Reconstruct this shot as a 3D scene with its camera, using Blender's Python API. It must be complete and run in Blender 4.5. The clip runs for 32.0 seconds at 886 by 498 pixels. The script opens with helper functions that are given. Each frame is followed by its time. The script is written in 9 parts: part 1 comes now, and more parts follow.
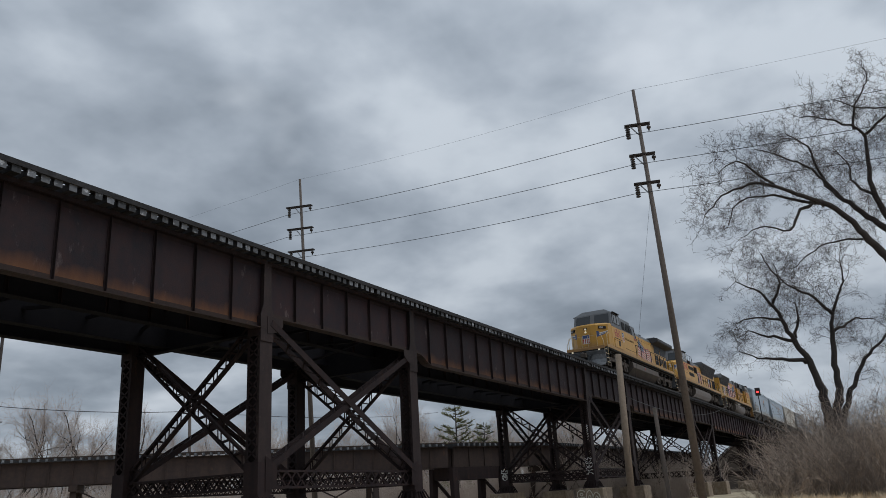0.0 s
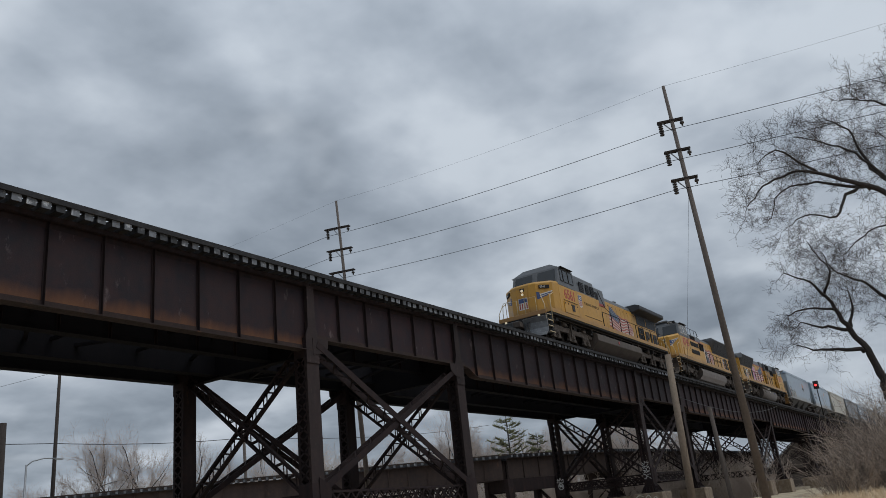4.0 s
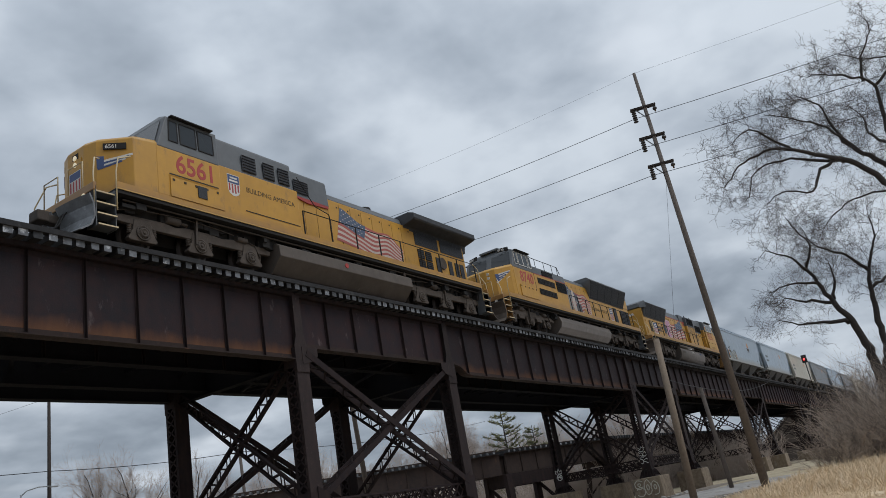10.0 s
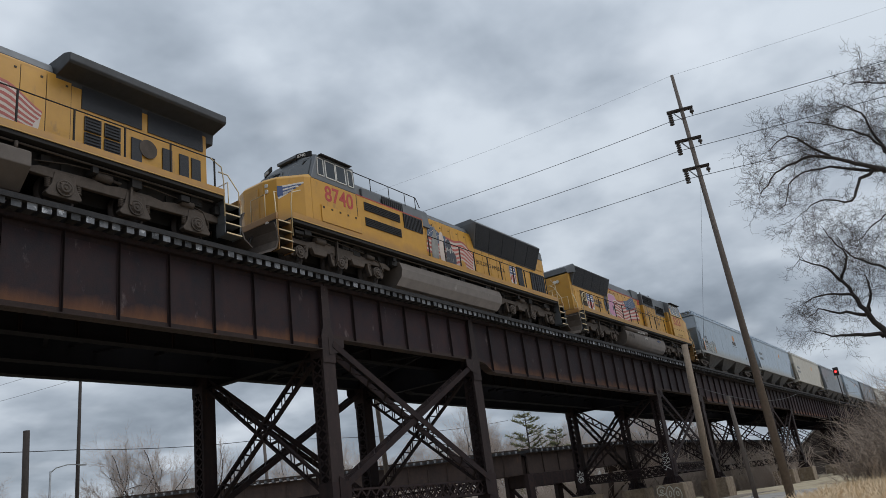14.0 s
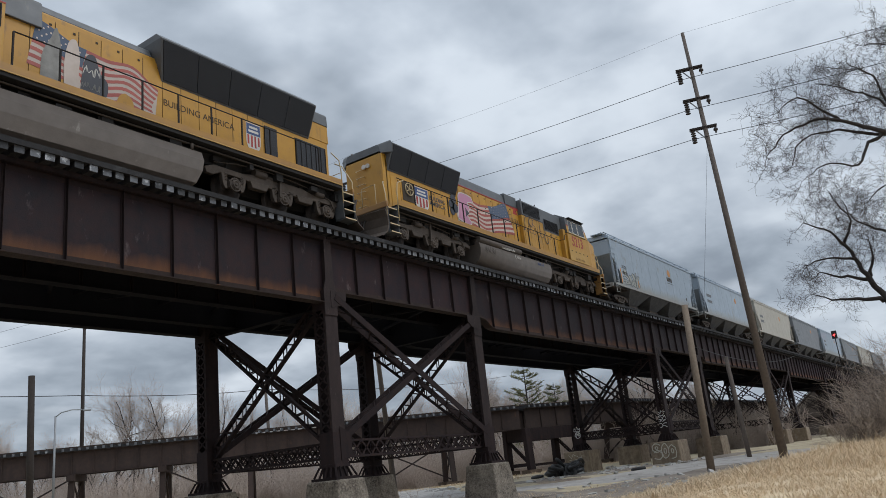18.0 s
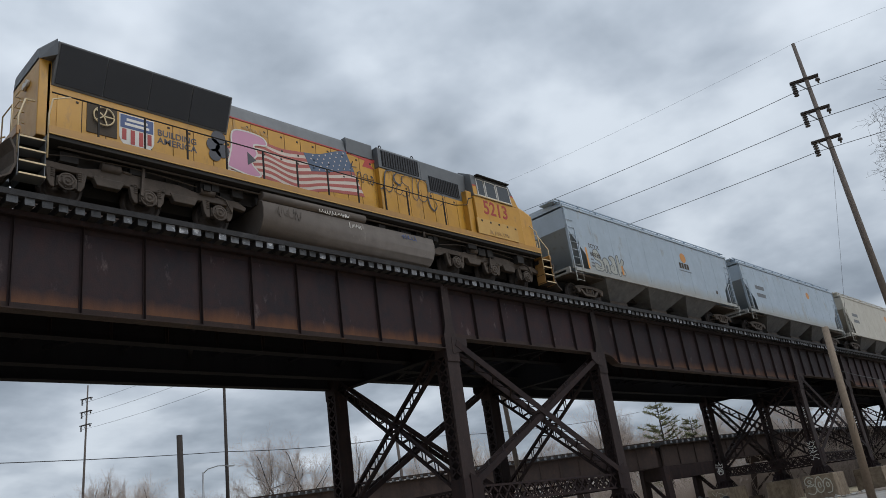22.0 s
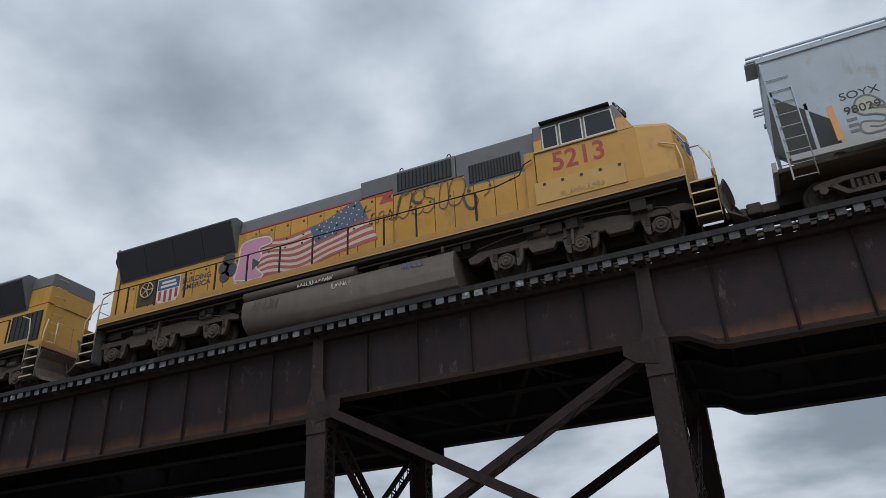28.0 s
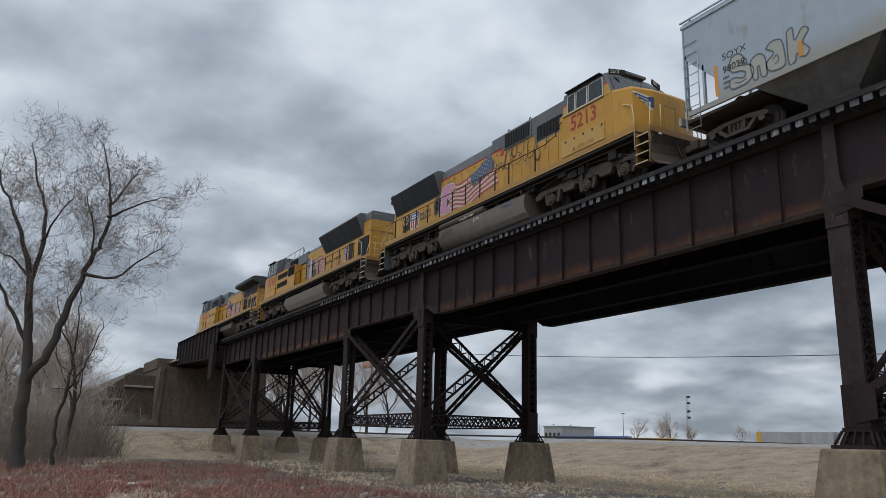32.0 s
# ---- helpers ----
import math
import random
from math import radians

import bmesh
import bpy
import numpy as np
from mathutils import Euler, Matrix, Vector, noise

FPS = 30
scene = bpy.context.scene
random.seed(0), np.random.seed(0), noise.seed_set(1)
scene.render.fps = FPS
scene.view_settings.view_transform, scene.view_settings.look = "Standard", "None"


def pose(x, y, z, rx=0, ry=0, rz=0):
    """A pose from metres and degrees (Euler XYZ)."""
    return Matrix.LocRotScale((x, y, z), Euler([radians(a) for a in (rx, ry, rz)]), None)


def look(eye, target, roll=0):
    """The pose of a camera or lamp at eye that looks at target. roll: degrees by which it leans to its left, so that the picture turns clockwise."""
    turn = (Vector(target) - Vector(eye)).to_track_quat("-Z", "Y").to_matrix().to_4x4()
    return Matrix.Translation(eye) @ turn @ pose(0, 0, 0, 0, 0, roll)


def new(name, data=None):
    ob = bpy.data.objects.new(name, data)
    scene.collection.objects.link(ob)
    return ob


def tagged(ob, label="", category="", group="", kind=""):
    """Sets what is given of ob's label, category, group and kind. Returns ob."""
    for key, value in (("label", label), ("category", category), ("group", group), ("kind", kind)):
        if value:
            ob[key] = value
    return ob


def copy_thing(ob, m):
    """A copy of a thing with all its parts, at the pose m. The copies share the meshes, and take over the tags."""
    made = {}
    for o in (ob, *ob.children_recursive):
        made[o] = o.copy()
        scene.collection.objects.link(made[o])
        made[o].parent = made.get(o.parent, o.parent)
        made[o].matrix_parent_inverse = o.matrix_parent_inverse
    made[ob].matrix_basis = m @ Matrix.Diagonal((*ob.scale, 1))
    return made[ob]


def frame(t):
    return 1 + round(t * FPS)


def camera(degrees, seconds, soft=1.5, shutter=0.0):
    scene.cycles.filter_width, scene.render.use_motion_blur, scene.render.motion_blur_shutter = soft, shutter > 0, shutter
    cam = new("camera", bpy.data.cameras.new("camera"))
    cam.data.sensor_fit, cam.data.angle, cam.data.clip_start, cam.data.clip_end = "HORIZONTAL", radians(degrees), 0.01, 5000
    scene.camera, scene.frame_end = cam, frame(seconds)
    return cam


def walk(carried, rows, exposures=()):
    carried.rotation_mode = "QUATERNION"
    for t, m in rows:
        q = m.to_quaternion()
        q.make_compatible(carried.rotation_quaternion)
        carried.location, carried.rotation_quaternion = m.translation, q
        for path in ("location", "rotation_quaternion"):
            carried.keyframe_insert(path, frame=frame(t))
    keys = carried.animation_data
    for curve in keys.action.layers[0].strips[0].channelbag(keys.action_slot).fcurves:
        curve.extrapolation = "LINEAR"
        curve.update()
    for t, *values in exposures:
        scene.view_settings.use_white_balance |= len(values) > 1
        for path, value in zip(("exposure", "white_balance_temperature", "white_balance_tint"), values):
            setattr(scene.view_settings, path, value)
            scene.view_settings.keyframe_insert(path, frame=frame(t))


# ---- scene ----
cam = camera(59.6, 32.0, 0.7)


def aim(x, y, z, yaw, pitch, roll):
    a, b = radians(yaw), radians(pitch)
    return look((x, y, z), (x - math.sin(a) * math.cos(b), y + math.cos(a) * math.cos(b), z + math.sin(b)), -roll)


WALK = [
    (0.0, aim(-0.002, 0.069, 1.668, -61.14, 17.90, 3.35)),
    (0.5, aim(0.040, 0.079, 1.678, -61.17, 18.09, 3.48)),
    (1.0, aim(0.035, 0.095, 1.672, -60.77, 18.39, 3.67)),
    (1.5, aim(0.028, 0.091, 1.662, -59.95, 18.73, 3.93)),
    (2.0, aim(0.045, 0.072, 1.637, -58.91, 19.11, 4.14)),
    (2.5, aim(0.060, 0.069, 1.632, -58.06, 19.28, 4.45)),
    (4.5, aim(0.076, 0.060, 1.620, -58.71, 19.09, 7.03)),
    (5.0, aim(0.066, 0.072, 1.649, -59.53, 19.07, 7.85)),
    (5.5, aim(0.116, 0.085, 1.664, -60.63, 19.05, 9.05)),
    (6.0, aim(0.142, 0.072, 1.657, -61.51, 18.98, 10.15)),
    (6.5, aim(0.142, 0.064, 1.668, -61.96, 18.95, 11.00)),
    (7.0, aim(0.136, 0.067, 1.666, -61.96, 18.89, 11.45)),
    (7.5, aim(0.144, 0.069, 1.655, -61.60, 18.84, 11.52)),
    (8.0, aim(0.143, 0.068, 1.650, -61.13, 18.63, 11.38)),
    (8.5, aim(0.153, 0.063, 1.624, -60.73, 18.63, 11.09)),
    (9.0, aim(0.118, 0.033, 1.626, -60.31, 18.70, 10.79)),
    (9.5, aim(0.102, 0.023, 1.609, -59.83, 18.83, 10.57)),
    (10.0, aim(0.065, 0.006, 1.610, -59.35, 18.94, 10.54)),
    (10.5, aim(0.045, -0.005, 1.610, -58.91, 18.82, 10.50)),
    (11.0, aim(0.063, -0.022, 1.591, -58.69, 18.56, 10.53)),
    (11.5, aim(0.049, -0.024, 1.601, -58.38, 18.09, 10.12)),
    (12.0, aim(0.055, -0.014, 1.600, -58.10, 17.80, 9.34)),
    (12.5, aim(0.054, -0.014, 1.584, -57.78, 17.80, 8.72)),
    (13.0, aim(0.049, -0.030, 1.585, -57.44, 18.15, 8.10)),
    (13.5, aim(0.063, 0.005, 1.572, -57.21, 18.78, 7.88)),
    (15.5, aim(0.053, 0.011, 1.593, -56.94, 19.27, 7.53)),
    (16.0, aim(0.045, -0.002, 1.590, -57.18, 18.79, 7.56)),
    (16.5, aim(0.049, 0.003, 1.586, -57.36, 18.02, 7.24)),
    (17.0, aim(0.066, 0.005, 1.583, -57.28, 17.10, 6.96)),
    (17.5, aim(0.059, 0.004, 1.581, -56.89, 16.28, 6.59)),
    (18.0, aim(0.059, 0.013, 1.570, -56.41, 15.84, 6.31)),
    (18.5, aim(0.089, 0.013, 1.564, -56.01, 15.63, 6.23)),
    (19.0, aim(0.104, 0.009, 1.565, -55.80, 15.53, 6.09)),
    (19.5, aim(0.083, -0.011, 1.578, -55.87, 15.43, 6.09)),
    (20.0, aim(0.048, -0.024, 1.588, -55.94, 15.32, 6.14)),
    (20.5, aim(0.051, -0.029, 1.591, -55.49, 15.50, 6.59)),
    (21.0, aim(0.045, -0.047, 1.586, -53.93, 16.34, 7.31)),
    (21.5, aim(0.010, -0.100, 1.586, -51.29, 17.86, 8.02)),
    (22.0, aim(0.014, -0.137, 1.588, -47.78, 19.93, 8.17)),
    (22.5, aim(0.002, -0.175, 1.582, -43.79, 22.11, 7.89)),
    (23.0, aim(-0.052, -0.159, 1.578, -39.07, 24.26, 7.38)),
    (23.5, aim(-0.122, -0.066, 1.584, -33.02, 26.25, 6.85)),
    (24.0, aim(-0.105, 0.003, 1.588, -26.27, 27.93, 6.59)),
    (24.5, aim(-0.031, 0.002, 1.600, -19.61, 29.17, 6.16)),
    (25.0, aim(0.032, -0.003, 1.611, -13.56, 29.88, 5.57)),
    (25.5, aim(0.061, -0.031, 1.579, -7.92, 30.40, 4.79)),
    (27.5, aim(-0.137, -0.022, 1.519, 17.27, 28.36, 3.00)),
    (28.0, aim(-0.157, -0.025, 1.524, 23.03, 27.72, 2.88)),
    (28.5, aim(-0.184, -0.001, 1.543, 29.71, 26.70, 2.28)),
    (29.0, aim(-0.214, 0.046, 1.566, 36.74, 25.10, 1.46)),
    (29.5, aim(-0.249, 0.031, 1.575, 43.27, 22.75, 0.65)),
    (30.0, aim(-0.245, 0.006, 1.574, 48.73, 20.11, -0.02)),
    (30.5, aim(-0.286, -0.004, 1.570, 52.85, 17.69, -0.50)),
    (31.0, aim(-0.323, 0.006, 1.561, 56.05, 15.88, -0.93)),
    (31.5, aim(-0.344, 0.021, 1.544, 58.69, 14.66, -1.30)),
    (32.0, aim(-0.348, 0.030, 1.536, 60.70, 14.00, -1.53)),
]
walk(cam, WALK, [(0.0, -0.2), (6.0, -0.18), (12.0, 0.02), (16.5, -0.02), (18.0, 0.12), (19.0, 0.16), (21.0, 0.14), (23.0, 0.02), (25.0, -0.1), (28.0, 0.0), (30.0, -0.06), (32.0, 0.02)])

# ---- world and light: an overcast sky of broken grey cloud ----
world = bpy.data.worlds.new("overcast")
scene.world = world
world.use_nodes = True


def overcast(w):
    nt = w.node_tree
    nd, ln = nt.nodes, nt.links
    nd.clear()
    out = nd.new("ShaderNodeOutputWorld")
    sky = nd.new("ShaderNodeTexSky")
    sky.sky_type, sky.sun_disc = "NISHITA", False
    sky.sun_elevation, sky.sun_rotation = radians(54), radians(160)
    clear = nd.new("ShaderNodeBackground")
    clear.inputs["Strength"].default_value = 0.06
    ln.new(sky.outputs[0], clear.inputs[0])
    # cloud layer: the direction is carried onto a flat ceiling
    tc = nd.new("ShaderNodeTexCoord")
    sep = nd.new("ShaderNodeSeparateXYZ")
    ln.new(tc.outputs["Generated"], sep.inputs[0])
    up = nd.new("ShaderNodeMath")
    up.operation = "MAXIMUM"
    up.inputs[1].default_value = 0.0
    ln.new(sep.outputs["Z"], up.inputs[0])
    lift = nd.new("ShaderNodeMath")
    lift.operation = "ADD"
    lift.inputs[1].default_value = 0.3
    ln.new(up.outputs[0], lift.inputs[0])
    flat = nd.new("ShaderNodeVectorMath")
    flat.operation = "DIVIDE"
    ln.new(tc.outputs["Generated"], flat.inputs[0])
    rep = nd.new("ShaderNodeCombineXYZ")
    for k in range(3):
        ln.new(lift.outputs[0], rep.inputs[k])
    ln.new(rep.outputs[0], flat.inputs[1])

    def cloud(scale, detail, rough, dist, offset):
        mp = nd.new("ShaderNodeMapping")
        mp.inputs["Location"].default_value = offset
        ln.new(flat.outputs[0], mp.inputs[0])
        n = nd.new("ShaderNodeTexNoise")
        n.inputs["Scale"].default_value = scale
        n.inputs["Detail"].default_value = detail
        n.inputs["Roughness"].default_value = rough
        n.inputs["Distortion"].default_value = dist
        ln.new(mp.outputs[0], n.inputs["Vector"])
        return n.outputs["Fac"]

    big, small = cloud(2.1, 5.0, 0.48, 0.1, CLOUD_A), cloud(5.2, 5.0, 0.5, 0.1, CLOUD_B)
    mixf = nd.new("ShaderNodeMix")
    mixf.inputs["Factor"].default_value = 0.27
    ln.new(big, mixf.inputs["A"])
    ln.new(small, mixf.inputs["B"])
    ramp = nd.new("ShaderNodeValToRGB")
    cr = ramp.color_ramp
    stops = [(0.37, (0.245, 0.29, 0.35)), (0.452, (0.36, 0.418, 0.492)), (0.535, (0.485, 0.55, 0.635)), (0.625, (0.7, 0.77, 0.85))]
    while len(cr.elements) < len(stops):
        cr.elements.new(0.5)
    for e, (p, c) in zip(cr.elements, stops):
        e.position, e.color = p, (*c, 1)
    cr.interpolation = "B_SPLINE"
    # broad places where the cloud deck is thinner
    tone = mixf.outputs["Result"]
    for heading, wide, gain in THIN_CLOUD:
        dot = nd.new("ShaderNodeVectorMath")
        dot.operation = "DOT_PRODUCT"
        dot.inputs[1].default_value = Vector(heading).normalized()
        ln.new(tc.outputs["Generated"], dot.inputs[0])
        lobe = nd.new("ShaderNodeMapRange")
        lobe.interpolation_type = "SMOOTHERSTEP"
        lobe.inputs["From Min"].default_value, lobe.inputs["From Max"].default_value = math.cos(radians(wide)), 1.0
        lobe.inputs["To Max"].default_value = gain
        ln.new(dot.outputs["Value"], lobe.inputs["Value"])
        plus = nd.new("ShaderNodeMath")
        ln.new(tone, plus.inputs[0])
        ln.new(lobe.outputs["Result"], plus.inputs[1])
        tone = plus.outputs[0]
    ln.new(tone, ramp.inputs[0])
    # thin places where the light breaks through
    gap = nd.new("ShaderNodeMapRange")
    gap.interpolation_type = "SMOOTHSTEP"
    gap.inputs["From Min"].default_value, gap.inputs["From Max"].default_value = 0.57, 0.76
    ln.new(cloud(2.3, 4.0, 0.45, 0.1, CLOUD_C), gap.inputs["Value"])
    thin = nd.new("ShaderNodeMix")
    thin.data_type = "RGBA"
    ln.new(gap.outputs["Result"], thin.inputs["Factor"])
    ln.new(ramp.outputs[0], [i for i in thin.inputs if i.name == "A" and i.type == "RGBA"][0])
    [i for i in thin.inputs if i.name == "B" and i.type == "RGBA"][0].default_value = (0.78, 0.845, 0.925, 1)
    lit = [o for o in thin.outputs if o.type == "RGBA"][0]
    layer = nd.new("ShaderNodeBackground")
    ln.new(lit, layer.inputs[0])
    # an overcast sky grows brighter towards the zenith
    rise = nd.new("ShaderNodeMath")
    rise.operation = "MULTIPLY"
    ln.new(up.outputs[0], rise.inputs[0])
    ln.new(up.outputs[0], rise.inputs[1])
    zenith = nd.new("ShaderNodeMath")
    zenith.operation = "MULTIPLY_ADD"
    zenith.inputs[1].default_value, zenith.inputs[2].default_value = 0.55, 0.9
    ln.new(rise.outputs[0], zenith.inputs[0])
    ln.new(zenith.outputs[0], layer.inputs["Strength"])
    blend = nd.new("ShaderNodeMixShader")
    blend.inputs[0].default_value = 0.94
    ln.new(clear.outputs[0], blend.inputs[1])
    ln.new(layer.outputs[0], blend.inputs[2])
    ln.new(blend.outputs[0], out.inputs[0])


THIN_CLOUD = [((0.83, 0.32, 0.46), 22, 0.07), ((0.93, 0.05, 0.42), 26, 0.04), ((0.14, 0.78, 0.6), 16, 0.015), ((0.5, 0.65, 0.57), 24, 0.045)]
CLOUD_A, CLOUD_B, CLOUD_C = (3.1, 1.7, 0.4), (0.3, 5.2, 1.1), (7.3, 2.6, 3.3)
overcast(world)
sun = new("sun", bpy.data.lights.new("sun", "SUN"))
sun.data.energy, sun.data.angle, sun.data.color = 1.35, radians(40), (0.97, 0.985, 1.0)
sun.matrix_world = look((0, 0, 60), (math.sin(radians(160)) * -29, math.cos(radians(160)) * -29, 20))


# ---- mesh tools ----
class Shape:
    """Collects faces for one mesh."""

    def __init__(self):
        self.v, self.f, self.s = [], [], []

    def face(self, idx, smooth=False):
        self.f.append(tuple(idx))
        self.s.append(smooth)

    def box(self, x0, x1, y0, y1, z0, z1, m=None):
        n = len(self.v)
        pts = [(x, y, z) for z in (z0, z1) for y in (y0, y1) for x in (x0, x1)]
        self.v += [tuple(m @ Vector(p)) for p in pts] if m else pts
        for q in ((0, 2, 3, 1), (4, 5, 7, 6), (0, 1, 5, 4), (1, 3, 7, 5), (3, 2, 6, 7), (2, 0, 4, 6)):
            self.face([n + k for k in q])
        return self

    def beam(self, p, q, w, h, side=(0, 0, 1)):
        """A bar from p to q; h runs along the direction nearest to side, w across it."""
        p, q = Vector(p), Vector(q)
        d = (q - p).normalized()
        a = d.cross(Vector(side))
        if a.length < 1e-4:
            a = d.cross(Vector((1, 0, 0)))
        a.normalize()
        b = a.cross(d)
        n = len(self.v)
        for e in (p, q):
            for i, j in ((-1, -1), (1, -1), (1, 1), (-1, 1)):
                self.v.append(tuple(e + a * (i * w / 2) + b * (j * h / 2)))
        for k in range(4):
            self.face((n + k, n + (k + 1) % 4, n + 4 + (k + 1) % 4, n + 4 + k))
        self.face((n + 3, n + 2, n + 1, n))
        self.face((n + 4, n + 5, n + 6, n + 7))
        return self

    def tube(self, p, q, r, r2=None, n=10, caps=True):
        p, q = Vector(p), Vector(q)
        r2 = r if r2 is None else r2
        d = (q - p).normalized()
        a = d.orthogonal().normalized()
        b = d.cross(a)
        s = len(self.v)
        for e, rr in ((p, r), (q, r2)):
            for k in range(n):
                t = 2 * math.pi * k / n
                self.v.append(tuple(e + (a * math.cos(t) + b * math.sin(t)) * rr))
        for k in range(n):
            self.face((s + k, s + (k + 1) % n, s + n + (k + 1) % n, s + n + k), True)
        if caps:
            self.face([s + n - 1 - k for k in range(n)])
            self.face([s + n + k for k in range(n)])
        return self

    def pipe(self, pts, r, n=6):
        """One connected round bar through the points."""
        pts = [Vector(p) for p in pts]
        closed = (pts[0] - pts[-1]).length < 1e-4
        rings, a = [], None
        for k, p in enumerate(pts):
            d = (pts[min(k + 1, len(pts) - 1)] - pts[max(k - 1, 0)]).normalized()
            if closed and k in (0, len(pts) - 1):
                d = (pts[1] - pts[-2]).normalized()
            a = d.orthogonal() if a is None else a - d * a.dot(d)
            a.normalize()
            b = d.cross(a)
            rings.append([p + (a * math.cos(2 * math.pi * i / n) + b * math.sin(2 * math.pi * i / n)) * r for i in range(n)])
        return self.loft(rings, True, True)

    def slab(self, outline, axis, lo, hi):
        """A polygon in the plane across axis ('x', 'y' or 'z'), given by its other two coordinates, drawn out from lo to hi."""
        n, k = len(self.v), len(outline)
        put = {"x": lambda a, b, c: (c, a, b), "y": lambda a, b, c: (a, c, b), "z": lambda a, b, c: (a, b, c)}[axis]
        for c in (lo, hi):
            self.v += [put(a, b, c) for a, b in outline]
        area = sum(outline[i][0] * outline[(i + 1) % k][1] - outline[(i + 1) % k][0] * outline[i][1] for i in range(k))
        flip = (area > 0) == (axis == "y")
        order = range(k)
        low, high = [n + i for i in order], [n + k + i for i in order]
        self.face(low if flip else low[::-1])
        self.face(high[::-1] if flip else high)
        for i in order:
            j = (i + 1) % k
            q = (n + i, n + j, n + k + j, n + k + i)
            self.face(q[::-1] if flip else q)
        return self

    def lathe(self, profile, centre, axis="y", n=16):
        """Rings (offset along axis, radius) turned round the axis."""
        s = len(self.v)
        c = Vector(centre)
        for o, r in profile:
            for k in range(n):
                t = 2 * math.pi * k / n
                a, b = r * math.cos(t), r * math.sin(t)
                d = {"x": (o, a, b), "y": (a, o, b), "z": (a, b, o)}[axis]
                self.v.append(tuple(c + Vector(d)))
        for i in range(len(profile) - 1):
            for k in range(n):
                self.face((s + i * n + k, s + i * n + (k + 1) % n, s + (i + 1) * n + (k + 1) % n, s + (i + 1) * n + k), True)
        self.face([s + k for k in range(n)])
        e = s + (len(profile) - 1) * n
        self.face([e + n - 1 - k for k in range(n)])
        return self

    def loft(self, rings, caps=True, smooth=False):
        s, n = len(self.v), len(rings[0])
        for r in rings:
            self.v += [tuple(p) for p in r]
        for i in range(len(rings) - 1):
            for k in range(n):
                self.face((s + i * n + k, s + i * n + (k + 1) % n, s + (i + 1) * n + (k + 1) % n, s + (i + 1) * n + k), smooth)
        if caps:
            self.face([s + n - 1 - k for k in range(n)])
            e = s + (len(rings) - 1) * n
            self.face([e + k for k in range(n)])
        return self

    def mesh(self, name, material):
        me = bpy.data.meshes.new(name)
        me.from_pydata(self.v, [], self.f)
        me.polygons.foreach_set("use_smooth", self.s)
        me.materials.append(material)
        bm = bmesh.new()
        bm.from_mesh(me)
        bmesh.ops.recalc_face_normals(bm, faces=bm.faces)
        bm.to_mesh(me)
        bm.free()
        return me


def part(name, shape, material, parent=None, label="", bevel=0.0):
    data = shape if isinstance(shape, bpy.types.Mesh) else shape.mesh(name, material)
    ob = new(name, data)
    ob.parent = parent
    if label:
        tagged(ob, label)
    if bevel:
        m = ob.modifiers.new("bevel", "BEVEL")
        m.width, m.segments, m.limit_method, m.angle_limit = bevel, 2, "ANGLE", radians(35)
    return ob


def thing(name, label, category, group="", kind="", at=None):
    ob = new(name)
    ob.empty_display_size = 0.2
    tagged(ob, label, category, group, kind)
    if at is not None:
        ob.matrix_basis = at
    return ob


